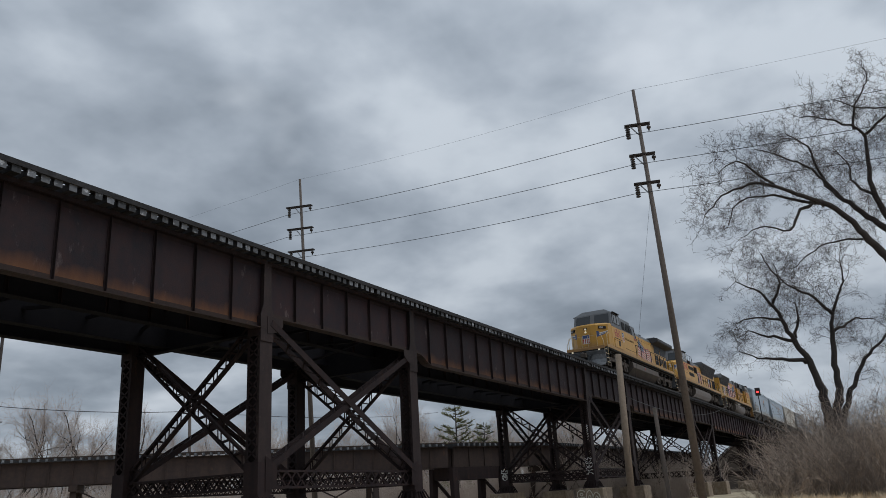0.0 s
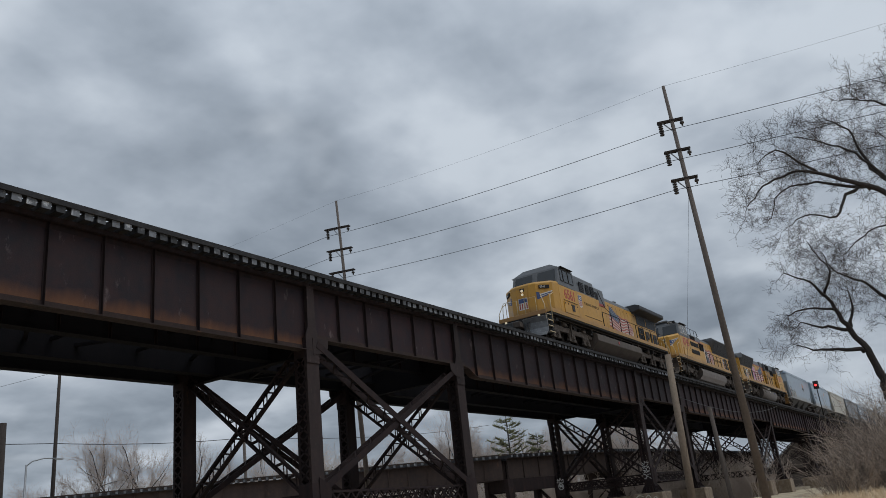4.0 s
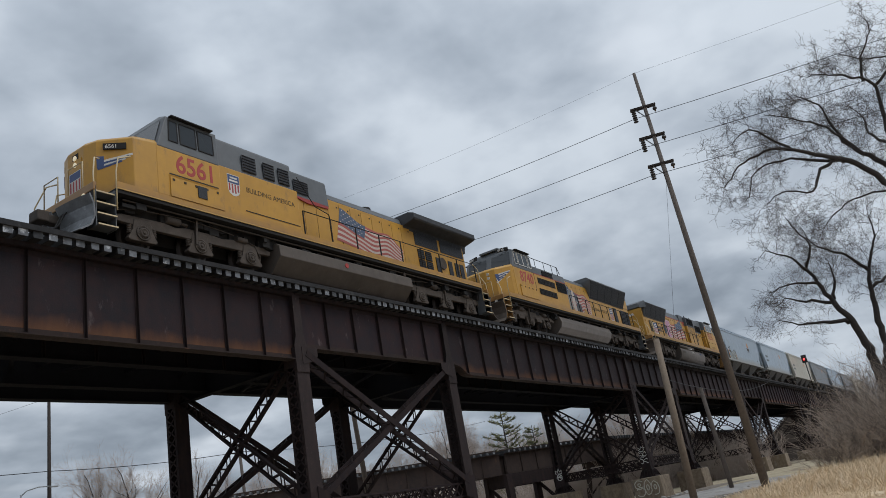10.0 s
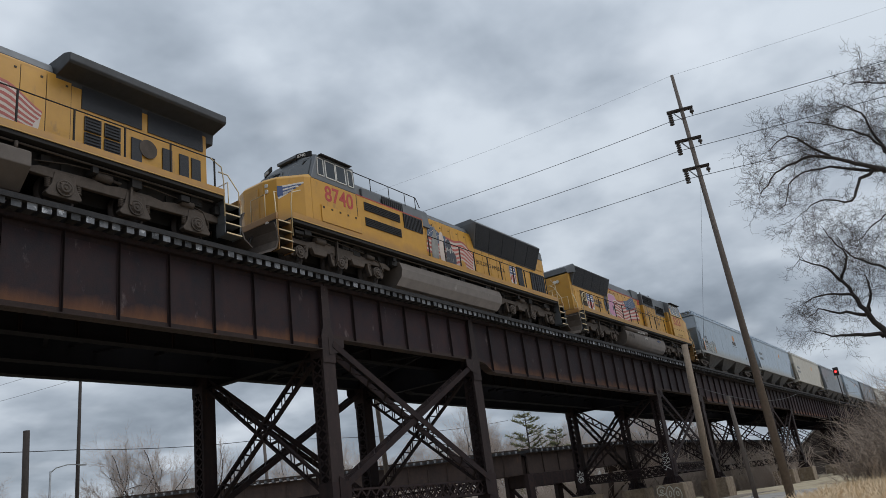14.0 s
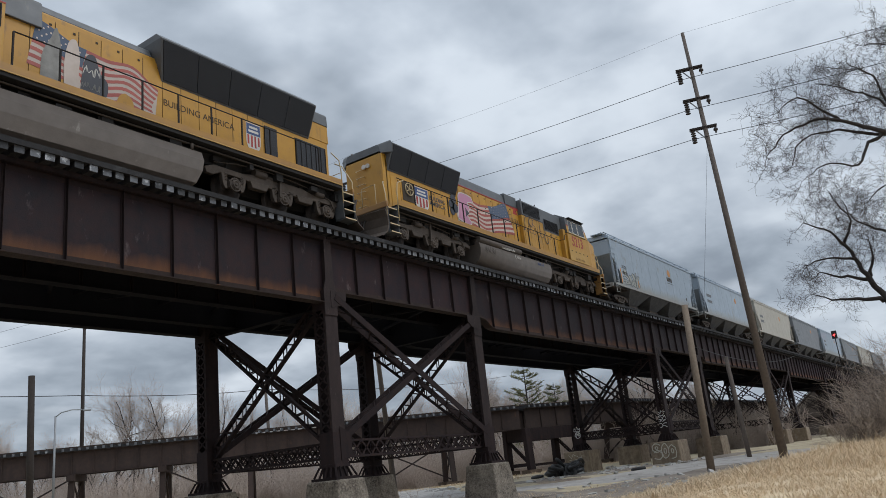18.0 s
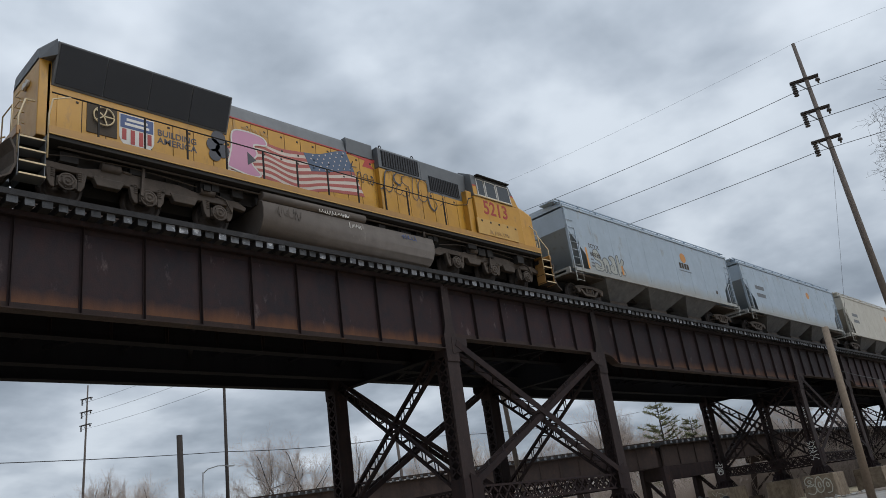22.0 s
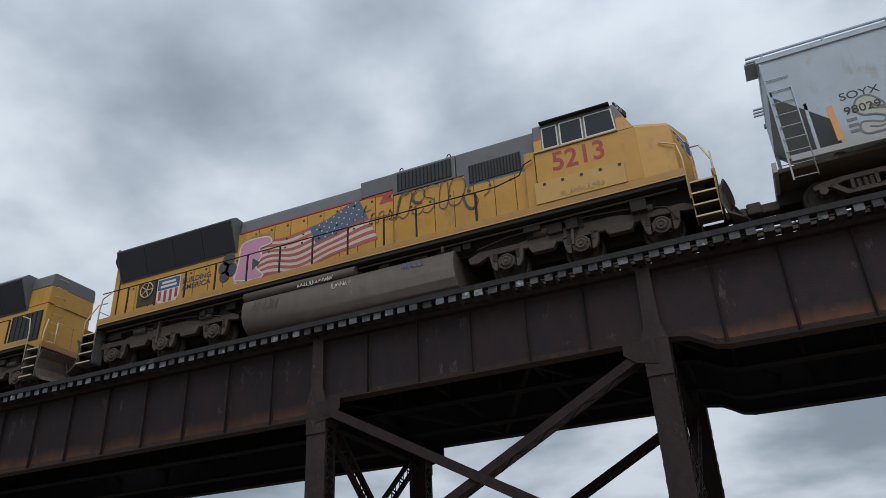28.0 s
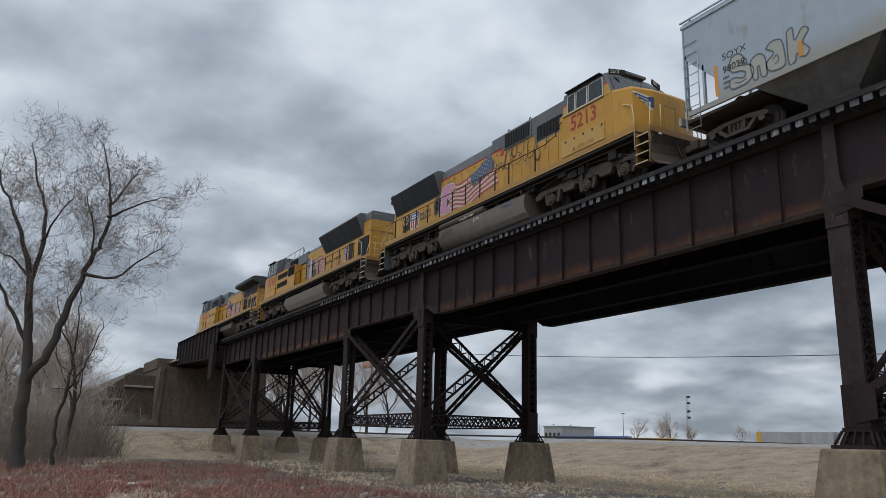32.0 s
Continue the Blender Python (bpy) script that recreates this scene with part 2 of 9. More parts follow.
# ---- materials ----
def surface(name, base, other=None, rough=0.7, metal=0.0, grain=6.0, wear=0.8, bump=0.25, bump_scale=40.0, spot=None, spot_at=0.62, spot_scale=3.0, vary=0.12, streak=0.0, spec=0.5, foot=None):
    """Base and other colours mixed by coarse and fine noise, spots of a third colour, a random shift per object, and fine relief."""
    m = bpy.data.materials.new(name)
    m.use_nodes = True
    nt = m.node_tree
    nd, ln = nt.nodes, nt.links
    bsdf = nd["Principled BSDF"]
    tc, info = nd.new("ShaderNodeTexCoord"), nd.new("ShaderNodeObjectInfo")
    shift = nd.new("ShaderNodeVectorMath")
    shift.operation = "MULTIPLY_ADD"
    shift.inputs[1].default_value = (1, 1, 1)
    ln.new(tc.outputs["Object"], shift.inputs[0])
    spread = nd.new("ShaderNodeVectorMath")
    spread.operation = "SCALE"
    spread.inputs[0].default_value = (17.0, 9.0, 23.0)
    ln.new(info.outputs["Random"], spread.inputs["Scale"])
    ln.new(spread.outputs[0], shift.inputs[2])
    vec = shift.outputs[0]

    def noise_of(scale, detail, v=vec, rough_=0.6):
        n = nd.new("ShaderNodeTexNoise")
        n.inputs["Scale"].default_value, n.inputs["Detail"].default_value, n.inputs["Roughness"].default_value = scale, detail, rough_
        ln.new(v, n.inputs["Vector"])
        return n.outputs["Fac"]

    def span(v, lo, hi):
        r = nd.new("ShaderNodeMapRange")
        r.inputs["From Min"].default_value, r.inputs["From Max"].default_value = lo, hi
        ln.new(v, r.inputs["Value"])
        return r.outputs["Result"]

    def blend(f, a, b):
        x = nd.new("ShaderNodeMix")
        x.data_type = "RGBA"
        ln.new(f, x.inputs["Factor"])
        for sock, c in (("A", a), ("B", b)):
            t = [i for i in x.inputs if i.name == sock and i.type == "RGBA"][0]
            if isinstance(c, tuple):
                t.default_value = (*c, 1)
            else:
                ln.new(c, t)
        return [o for o in x.outputs if o.type == "RGBA"][0]

    other = other or tuple(c * 0.7 for c in base)
    coarse = noise_of(grain * 0.15, 4)
    fine = noise_of(grain, 6)
    drawn = vec
    if streak:
        tall = nd.new("ShaderNodeVectorMath")
        tall.operation = "MULTIPLY"
        tall.inputs[1].default_value = (1, 1, 0.4)
        ln.new(vec, tall.inputs[0])
        drawn = tall.outputs[0]
        st = nd.new("ShaderNodeVectorMath")
        st.operation = "MULTIPLY"
        st.inputs[1].default_value = (1, 1, streak)
        ln.new(vec, st.inputs[0])
        coarse = noise_of(grain * 0.5, 5, st.outputs[0])
    add = nd.new("ShaderNodeMath")
    add.operation = "MULTIPLY_ADD"
    add.inputs[1].default_value = 0.5
    ln.new(fine, add.inputs[0])
    half = nd.new("ShaderNodeMath")
    half.operation = "MULTIPLY"
    half.inputs[1].default_value = 0.5
    ln.new(coarse, half.inputs[0])
    ln.new(half.outputs[0], add.inputs[2])
    col = blend(span(add.outputs[0], 0.5 - 0.22 / wear, 0.5 + 0.22 / wear), base, other)
    if spot:
        col = blend(span(noise_of(spot_scale, 7, drawn, 0.68), spot_at - 0.02, spot_at + 0.14), col, spot)
    if foot:
        # a stain that climbs from a foot level, ragged at its upper edge
        z_lo, z_hi, tone = foot
        axis = nd.new("ShaderNodeSeparateXYZ")
        ln.new(tc.outputs["Object"], axis.inputs[0])
        rag = nd.new("ShaderNodeMath")
        rag.operation = "MULTIPLY_ADD"
        rag.inputs[1].default_value = (z_hi - z_lo) * 1.6
        ln.new(coarse, rag.inputs[0])
        ln.new(axis.outputs["Z"], rag.inputs[2])
        mid = (z_hi - z_lo) * 0.8
        col = blend(span(rag.outputs[0], z_hi + mid, z_lo + mid), col, tone)
    hsv = nd.new("ShaderNodeHueSaturation")
    ln.new(col, hsv.inputs["Color"])
    val = nd.new("ShaderNodeMapRange")
    val.inputs["To Min"].default_value, val.inputs["To Max"].default_value = 1 - vary, 1 + vary
    ln.new(info.outputs["Random"], val.inputs["Value"])
    ln.new(val.outputs[0], hsv.inputs["Value"])
    ln.new(hsv.outputs[0], bsdf.inputs["Base Color"])
    bsdf.inputs["Metallic"].default_value = metal
    bsdf.inputs["Specular IOR Level"].default_value = spec
    rr = nd.new("ShaderNodeMapRange")
    rr.inputs["To Min"].default_value, rr.inputs["To Max"].default_value = max(0.05, rough - 0.12), min(1, rough + 0.12)
    ln.new(fine, rr.inputs["Value"])
    ln.new(rr.outputs[0], bsdf.inputs["Roughness"])
    if bump:
        b = nd.new("ShaderNodeBump")
        b.inputs["Strength"].default_value, b.inputs["Distance"].default_value = bump, 0.02
        ln.new(noise_of(bump_scale, 5), b.inputs["Height"])
        ln.new(b.outputs[0], bsdf.inputs["Normal"])
    return m


STEEL = surface("rusted_black_steel", (0.0098, 0.0082, 0.0108), (0.036, 0.0215, 0.0195), 0.8, 0, 7, 1.0, 0.35, 30, (0.075, 0.034, 0.019), 0.66, 2.2, 0.2, 0.12, 0.22)
WEB = surface("rusted_girder_web", (0.0064, 0.0052, 0.0095), (0.032, 0.0142, 0.0145), 0.7, 0, 3.2, 1.2, 0.3, 26, (0.13, 0.1, 0.1), 0.625, 2.4, 0.35, 0.35, 0.3, (7.62, 8.1, (0.125, 0.05, 0.02)))
# sooty inner steel, with the shade under the deck darkened into its colour
SHADESOOT = surface("shaded_sooty_inner_steel", (0.0075, 0.0078, 0.0105), (0.013, 0.0125, 0.015), 0.95, 0, 6, 1.0, 0.3, 30, None, 0.6, 2, 0.15, 0.2, 0.1)
PEELED = surface("peeling_leg_paint", (0.015, 0.0115, 0.012), (0.042, 0.028, 0.0265), 0.75, 0, 6, 1.1, 0.4, 30, (0.1, 0.07, 0.062), 0.63, 7.5, 0.2, 0.3, 0.25)
RUST = surface("rust_edged_flange", (0.036, 0.018, 0.0125), (0.016, 0.0105, 0.0105), 0.9, 0, 6, 1.0, 0.5, 35, (0.11, 0.045, 0.02), 0.62, 2, 0.1)
TIE = surface("creosoted_tie_timber", (0.03, 0.029, 0.031), (0.012, 0.012, 0.013), 0.9, 0, 9, 0.9, 0.5, 30, (0.07, 0.07, 0.072), 0.6, 1.3, 0.5)
TIEEND = surface("bleached_tie_end", (0.15, 0.16, 0.175), (0.045, 0.047, 0.052), 0.85, 0, 9, 0.9, 0.5, 30, (0.6, 0.62, 0.64), 0.6, 3.2, 0.75)
RAILSTEEL = surface("rail_steel", (0.08, 0.055, 0.042), (0.04, 0.03, 0.025), 0.5, 0.6, 8)
CONCRETE = surface("stained_concrete", (0.33, 0.262, 0.185), (0.12, 0.085, 0.058), 0.92, 0, 4.5, 1.3, 0.7, 22, (0.3, 0.27, 0.23), 0.62, 2.2, 0.1, 0.3)
OLDPIER = surface("pebbly_old_concrete", (0.29, 0.25, 0.2), (0.075, 0.06, 0.047), 0.95, 0, 13, 1.9, 1.0, 14, (0.33, 0.3, 0.25), 0.57, 14, 0.1)
POLEWOOD = surface("weathered_pole_wood", (0.16, 0.132, 0.114), (0.08, 0.066, 0.057), 0.9, 0, 8, 0.9, 0.5, 50, None, 0.6, 3, 0.1, 0.05)
DARKPOLE = surface("creosoted_pole_wood", (0.045, 0.033, 0.027), (0.02, 0.016, 0.014), 0.85, 0, 8, 0.9, 0.5, 50, None, 0.6, 3, 0.1, 0.05)
PALEPOLE = surface("sun_bleached_pole_wood", (0.3, 0.235, 0.175), (0.16, 0.122, 0.09), 0.9, 0, 8, 0.9, 0.5, 50, None, 0.6, 3, 0.1, 0.05)


# ---- ground ----
def ease(v):
    v = min(1.0, max(0.0, v))
    return v * v * (3 - 2 * v)


def height(x, y):
    """Height of the ground: a grass bank beside the camera on the far side of the road, and the raised yard beyond the bridge."""
    h = 0.12 * noise.noise((x * 0.06, y * 0.06, 0.3)) + 0.05 * noise.noise((x * 0.3, y * 0.3, 1.3))
    h -= 0.35 * ease((5 - x) / 35)
    h += (0.34 + 0.0065 * max(0, x - 15)) * ease((x - 3) / 14) * ease((9.0 - y) / 3.2)
    yard = max(ease((-70 - x) / 9), ease((y - 36 - 0.25 * max(0, x + 10)) / 18) * ease((30 - x) / 30))
    h += 2.25 * yard
    h += 0.4 * ease((x - 38) / 12) * ease((y - 9) / 5) * ease((44 - y) / 10)
    h += 0.6 * ease((y - 60) / 60) * ease((x - 20) / 30)
    return h


def build_ground():
    me = bpy.data.meshes.new("ground")

    def steps(lo, hi, fine):
        out, v, s = [], 0.0, fine
        while v < hi:
            out.append(v)
            v += s
            if v > 45:
                s *= 1.12
        neg, v, s = [], -fine, fine
        while v > lo:
            neg.append(v)
            v -= s
            if v < -45:
                s *= 1.12
        return [lo] + neg[::-1] + out + [hi]

    xs, ys = steps(-3200, 3200, 1.0), steps(-3200, 3200, 1.0)
    verts = [(x, y, height(max(-900, min(900, x)), max(-900, min(900, y)))) for y in ys for x in xs]
    n = len(xs)
    faces = [(j * n + i, j * n + i + 1, (j + 1) * n + i + 1, (j + 1) * n + i) for j in range(len(ys) - 1) for i in range(n - 1)]
    me.from_pydata(verts, [], faces)
    me.polygons.foreach_set("use_smooth", [True] * len(faces))
    me.materials.append(GROUND)
    return tagged(new("ground", me), "dry winter grass and bare earth under the viaduct", "ground", "", "structure")


GROUND = surface("dry_grass_ground", (0.36, 0.285, 0.195), (0.17, 0.125, 0.09), 1.0, 0, 4.5, 1.5, 1.0, 9, (0.1, 0.065, 0.052), 0.56, 0.3, 0.0)
build_ground()


# ---- the viaduct ----
NEAR, FAR = 18.15, 24.75        # outer girder webs
TIE_TOP, RAIL_TOP = 10.15, 10.33
DECK = 9.86                      # top of the girders
LOW_SPAN, LOW_TOWER = 7.57, 8.0  # undersides
PIER_TOP = 1.62
TOWERS = [(-73.4, -63.6), (-44.1, -34.4), (-11.9, -2.45), (19.7, 29.15), (51.9, 61.4), (84.0, 93.5), (116.1, 125.6), (148.2, 157.7)]


def girder(x0, x1, y, deep, parent, out):
    """One plate girder with flanges and stiffeners; out: the side (-1, 1) that the stiffeners stand proud on."""
    low = LOW_SPAN if deep else LOW_TOWER
    prof = [(x0, LOW_TOWER)]
    if deep:
        run = [(0.35, 0.0), (0.75, 0.06), (1.05, 0.22), (1.3, 0.37), (1.65, LOW_TOWER - LOW_SPAN)]
        prof = [(x0, LOW_TOWER)] + [(x0 + a, LOW_TOWER - b) for a, b in run]
        prof += [(x1, LOW_SPAN)]
    else:
        prof += [(x1, LOW_TOWER)]
    s = Shape()
    s.slab(prof + [(x1, DECK), (x0, DECK)], "y", y - 0.012, y + 0.012)
    part("web", s, WEB if y == NEAR else SHADESOOT, parent)
    s = Shape()
    s.box(x0, x1, y - 0.19, y + 0.19, DECK - 0.03, DECK + 0.085)
    s.box(x0, x1, y - 0.17, y - 0.0125, DECK - 0.05, DECK - 0.031)
    s.box(x0, x1, y + out * 0.0125 - 0.008, y + out * 0.0125 + 0.008, DECK - 0.2, DECK - 0.051)
    part("top_flange", s, STEEL, parent)
    s = Shape()
    for (a, za), (b, zb) in zip(prof, prof[1:]):
        s.beam((a, y, za - 0.016), (b, y, zb - 0.016), 0.4, 0.03)
        s.beam((a, y + out * 0.02, za + 0.085), (b, y + out * 0.02, zb + 0.085), 0.016, 0.165)
    part("bottom_flange", s, RUST if y == NEAR else SHADESOOT, parent, "bottom flange edged with orange rust" if y == NEAR else "")
    n = max(2, round((x1 - x0) / 1.62))
    base = None
    for k in range(1, n):
        x = x0 + (x1 - x0) * k / n
        z0 = LOW_TOWER if not deep or x - x0 < 1.0 else LOW_SPAN
        if base is None or z0 != base[1]:
            s = Shape()
            s.box(-0.045, 0.045, out * 0.014, out * 0.03, z0 + 0.02, DECK - 0.055)
            s.box(-0.007, 0.007, out * 0.03, out * 0.125, z0 + 0.02, DECK - 0.055)
            base = (s.mesh("stiffener", STEEL), z0)
        ob = part("stiffener", base[0], STEEL, parent)
        ob.location = (x, y, 0)


def laces(s, p, q, width, side, pitch=0.42, flat=0.055, thick=0.012, cross=True):
    """Zigzag lacing bars between two parallel chords of a built-up member; side runs across the lattice."""
    p, q, side = Vector(p), Vector(q), Vector(side).normalized()
    d = q - p
    n = max(1, int(d.length / pitch))
    nrm = d.normalized().cross(side)
    for k in range(n):
        a, b = p + d * (k / n), p + d * ((k + 1) / n)
        e = width / 2
        for sg in ((1, -1) if cross else ((1,) if k % 2 else (-1,))):
            s.beam(a + side * (e * sg), b - side * (e * sg), flat, thick, nrm)


def brace(name, p, q, parent, lattice_dir, width=0.3, depth=0.22, cross=False):
    """A laced diagonal: two chords with lacing between them; lattice_dir points across the laced face."""
    p, q = Vector(p), Vector(q)
    side = Vector(lattice_dir).normalized()
    d = (q - p).normalized()
    side = (side - d * side.dot(d)).normalized()
    s = Shape()
    for sg in (-1, 1):
        s.beam(p + side * (sg * width / 2), q + side * (sg * width / 2), depth, 0.035, side)
    nrm = d.cross(side)
    for sg in (-1, 1):
        off = nrm * (sg * depth / 2)
        laces(s, p + off, q + off, width, side, 0.5, 0.05, 0.012, cross)
    return tagged(part(name, s, STEEL, parent), kind="stuff")


def leg(x, y, toward, parent, foot):
    """A built-up leg: solid plates to the sides of the bridge, crossed lacing along it, a spread shoe and a post beside the girder."""
    w, dpt = 0.6, 0.56
    top, bot = LOW_TOWER - 0.02, foot + 0.5
    def channel(sg):
        f, e, t = y + sg * dpt / 2, w / 2, 0.02
        q = f - sg * 0.11
        return Shape().slab([(x - e, f), (x + e, f), (x + e, q), (x + e - t, q), (x + e - t, f - sg * t), (x - e + t, f - sg * t), (x - e + t, q), (x - e, q)], "z", bot, top)
    ob = part("leg", channel(-1), PEELED if y < 20 else STEEL, parent)
    part("channel", channel(1), STEEL, ob)
    for e in (-1, 1):
        for z0, z1 in ((top - 0.7, top - 0.01), (bot + 0.01, bot + 0.75)):
            part("batten_plate", Shape().box(*sorted((x + e * (w / 2 + 0.001), x + e * (w / 2 + 0.016))), y - dpt / 2, y + dpt / 2, z0, z1), STEEL, ob)
    s = Shape()
    for e in (-1, 1):
        laces(s, (x + e * (w / 2 + 0.008), y, bot + 0.75), (x + e * (w / 2 + 0.008), y, top - 0.7), dpt - 0.1, (0, 1, 0), 0.36, 0.06, 0.01)
    tagged(part("lacing", s, STEEL, ob), kind="stuff")
    s = Shape()
    a, b = 0.36, 0.5
    part("base_casing", Shape().box(x - 0.335, x + 0.335, y - 0.305, y + 0.305, bot + 0.005, bot + 1.02), STEEL, ob)
    ribs = Shape()
    s.loft([[(x - a, y - a, bot), (x + a, y - a, bot), (x + a, y + a, bot), (x - a, y + a, bot)], [(x - a, y - a, bot - 0.1), (x + a, y - a, bot - 0.1), (x + a, y + a, bot - 0.1), (x - a, y + a, bot - 0.1)]])
    for k in range(5):
        u = -a + 2 * a * k / 4
        v = -b + 2 * b * k / 4
        for sg in (-1, 1):
            ribs.beam((x + u, y + sg * a, bot - 0.08), (x + v, y + sg * b, foot + 0.09), 0.03, 0.07, (0, sg, 0))
            ribs.beam((x + sg * a, y + u, bot - 0.08), (x + sg * b, y + v, foot + 0.09), 0.03, 0.07, (sg, 0, 0))
    core = a - 0.06
    part("shoe_cap", s, STEEL, ob)
    part("shoe", Shape().box(x - core, x + core, y - core, y + core, foot + 0.091, bot - 0.101), STEEL, ob)
    part("base_plate", Shape().box(x - b - 0.06, x + b + 0.06, y - b - 0.06, y + b + 0.06, foot + 0.001, foot + 0.09), STEEL, ob)
    tagged(part("shoe_ribs", ribs, STEEL, ob), kind="stuff")
    # post beside the outer face of the girder, swelling to the leg
    s = Shape()
    o = y - toward * 0.285
    prof = [(x - 0.31, LOW_TOWER - 0.9), (x + 0.31, LOW_TOWER - 0.9), (x + 0.32, LOW_TOWER + 0.02), (x + 0.2, LOW_TOWER + 0.36), (x + 0.17, DECK), (x - 0.17, DECK), (x - 0.2, LOW_TOWER + 0.36), (x - 0.32, LOW_TOWER + 0.02)]
    s.slab(prof, "y", min(o, o - toward * 0.03), max(o, o - toward * 0.03))
    s.box(x - 0.15, x + 0.15, min(o + toward * 0.001, y), max(o + toward * 0.001, y), LOW_TOWER + 0.02, DECK - 0.08)
    part("post", s, PEELED, ob)


def box_brace(p, q, parent, wide, deep):
    """A diagonal across the bridge: two solid channels with zigzag lacing on the faces that look along the bridge."""
    p, q = Vector(p), Vector(q)
    d = (q - p).normalized()
    a = Vector((1, 0, 0))
    b = d.cross(a).normalized()
    s = Shape()
    for j in (-1, 1):
        off = b * (j * wide / 2)
        s.beam(p + off, q + off, deep, 0.03, b)
        for i in (-1, 1):
            e = a * (i * deep / 2) - b * (j * 0.03)
            s.beam(p + off + e, q + off + e, 0.02, 0.075, b)
    for i in (-1, 1):
        laces(s, p + a * (i * deep / 2), q + a * (i * deep / 2), wide, b, 0.36, 0.05, 0.014, False)
    return tagged(part("brace", s, STEEL, parent), kind="stuff")


def strut(p, q, parent, z0, z1, axis):
    """A lattice strut between two legs: two chords and crossed lacing on both faces."""
    s = Shape()
    p, q = Vector(p), Vector(q)
    wide = Vector((0, 1, 0)) if axis == "x" else Vector((1, 0, 0))
    for z in (z0, z1):
        s.beam((p.x, p.y, z), (q.x, q.y, z), 0.3, 0.07)
    for sg in (-1, 1):
        off = wide * (sg * 0.14)
        laces(s, Vector((p.x, p.y, (z0 + z1) / 2)) + off, Vector((q.x, q.y, (z0 + z1) / 2)) + off, z1 - z0, (0, 0, 1), 0.48, 0.06, 0.014)
    tagged(part("strut", s, STEEL, parent), kind="stuff")


def pier(x, y, material, label, head, wide=1.5, base=2.05):
    a, b = wide / 2, base / 2
    z0 = min(height(x + i * b, y + j * b) for i in (-1, 1) for j in (-1, 1)) - 0.25
    rings = []
    for k in range(6):
        u = k / 5
        r = b + (a - b) * u
        z = z0 + (head - z0) * u
        rings.append([(x + i * r, y + j * r, z) for i, j in ((-1, -1), (1, -1), (1, 1), (-1, 1))])
    ob = part("pier", Shape().loft(rings), material, None, "", 0.06)
    return tagged(ob, label, "bridge pier", "piers of the viaduct")


def tower(xa, xb, foot):
    t = thing("bridge_tower", "riveted black steel trestle tower with laced legs and cross bracing", "trestle tower", "towers of the viaduct")
    ya, yb = NEAR + 0.12, FAR - 0.12
    zt, zb = LOW_TOWER - 0.32, foot + 1.3
    for x in (xa, xb):
        for y, tw in ((ya, 1), (yb, -1)):
            leg(x, y, tw, t, foot)
        # bracing across the bridge
        box_brace((x, ya + 0.2, zt), (x, yb - 0.2, zb), t, 0.44, 0.16)
        box_brace((x, ya + 0.2, zb), (x, yb - 0.2, zt), t, 0.42, 0.15)
        strut((x, ya + 0.25, 0), (x, yb - 0.25, 0), t, foot + 0.72, foot + 1.2, "y")
        s = Shape()
        s.box(x - 0.012, x + 0.012, ya + 0.2, yb - 0.2, LOW_TOWER - 0.55, DECK - 0.4)
        s.box(x - 0.16, x + 0.16, ya + 0.2, yb - 0.2, LOW_TOWER - 0.58, LOW_TOWER - 0.55)
        part("cross_girder", s, SHADESOOT, t)
    for y, tw in ((ya, 1), (yb, -1)):
        o = y - tw * 0.1
        brace("brace", (xa + 0.2, o, zt + 0.1), (xb - 0.2, o, zb), t, (0, 1, 0), 0.46, 0.24)
        brace("brace", (xa + 0.2, o + 0.02, zb), (xb - 0.2, o + 0.02, zt + 0.1), t, (0, 1, 0), 0.4, 0.22)
        strut((xa + 0.25, y, 0), (xb - 0.25, y, 0), t, foot + 0.72, foot + 1.25, "x")
        for x, d in ((xa, 1), (xb, -1)):
            f = y - tw * 0.318
            lo, hi = sorted((f, f - tw * 0.014))
            part("gusset", Shape().slab([(x, zt - 0.3), (x + d * 0.5, zt - 0.2), (x + d * 0.78, zt + 0.02), (x + d * 0.78, zt + 0.3), (x, zt + 0.3)], "y", lo, hi), PEELED, t)
            part("gusset", Shape().slab([(x, zb + 0.4), (x + d * 0.55, zb + 0.15), (x + d * 0.55, zb - 0.6), (x, zb - 0.7)], "y", lo, hi), STEEL, t)
    return t


def span(x0, x1, deep):
    sp = thing("girder_span", "deep riveted plate girder span streaked with rust" if deep else "short riveted plate girder span over a tower", "girder span", "spans of the viaduct")
    for y, out in ((NEAR, -1), (20.1, -1), (22.9, 1), (FAR, 1)):
        girder(x0, x1, y, deep, sp, out)
    low = (LOW_SPAN if deep else LOW_TOWER) + 0.12
    n = max(2, round((x1 - x0) / 3.2))
    for k in range(n):
        a, b = x0 + 0.3 + (x1 - x0 - 0.6) * k / n, x0 + 0.3 + (x1 - x0 - 0.6) * (k + 1) / n
        za = low if deep and 0 < k else LOW_TOWER + 0.12
        s = Shape()
        ya, yb = (NEAR + 0.2, FAR - 0.2) if k % 2 == 0 else (FAR - 0.2, NEAR + 0.2)
        s.beam((a, ya, LOW_TOWER + 0.06), (b, yb, LOW_TOWER + 0.06), 0.12, 0.09)
        s.beam((a, NEAR + 0.2, LOW_TOWER + 0.15), (a, FAR - 0.2, LOW_TOWER + 0.15), 0.1, 0.1)
        s.beam((a, NEAR + 0.2, DECK - 0.25), (a, FAR - 0.2, DECK - 0.25), 0.1, 0.1)
        s.beam((a, 20.3, LOW_TOWER + 0.2), (a, 22.9, DECK - 0.3), 0.09, 0.09)
        part("cross_frame", s, SHADESOOT, sp)
    return sp


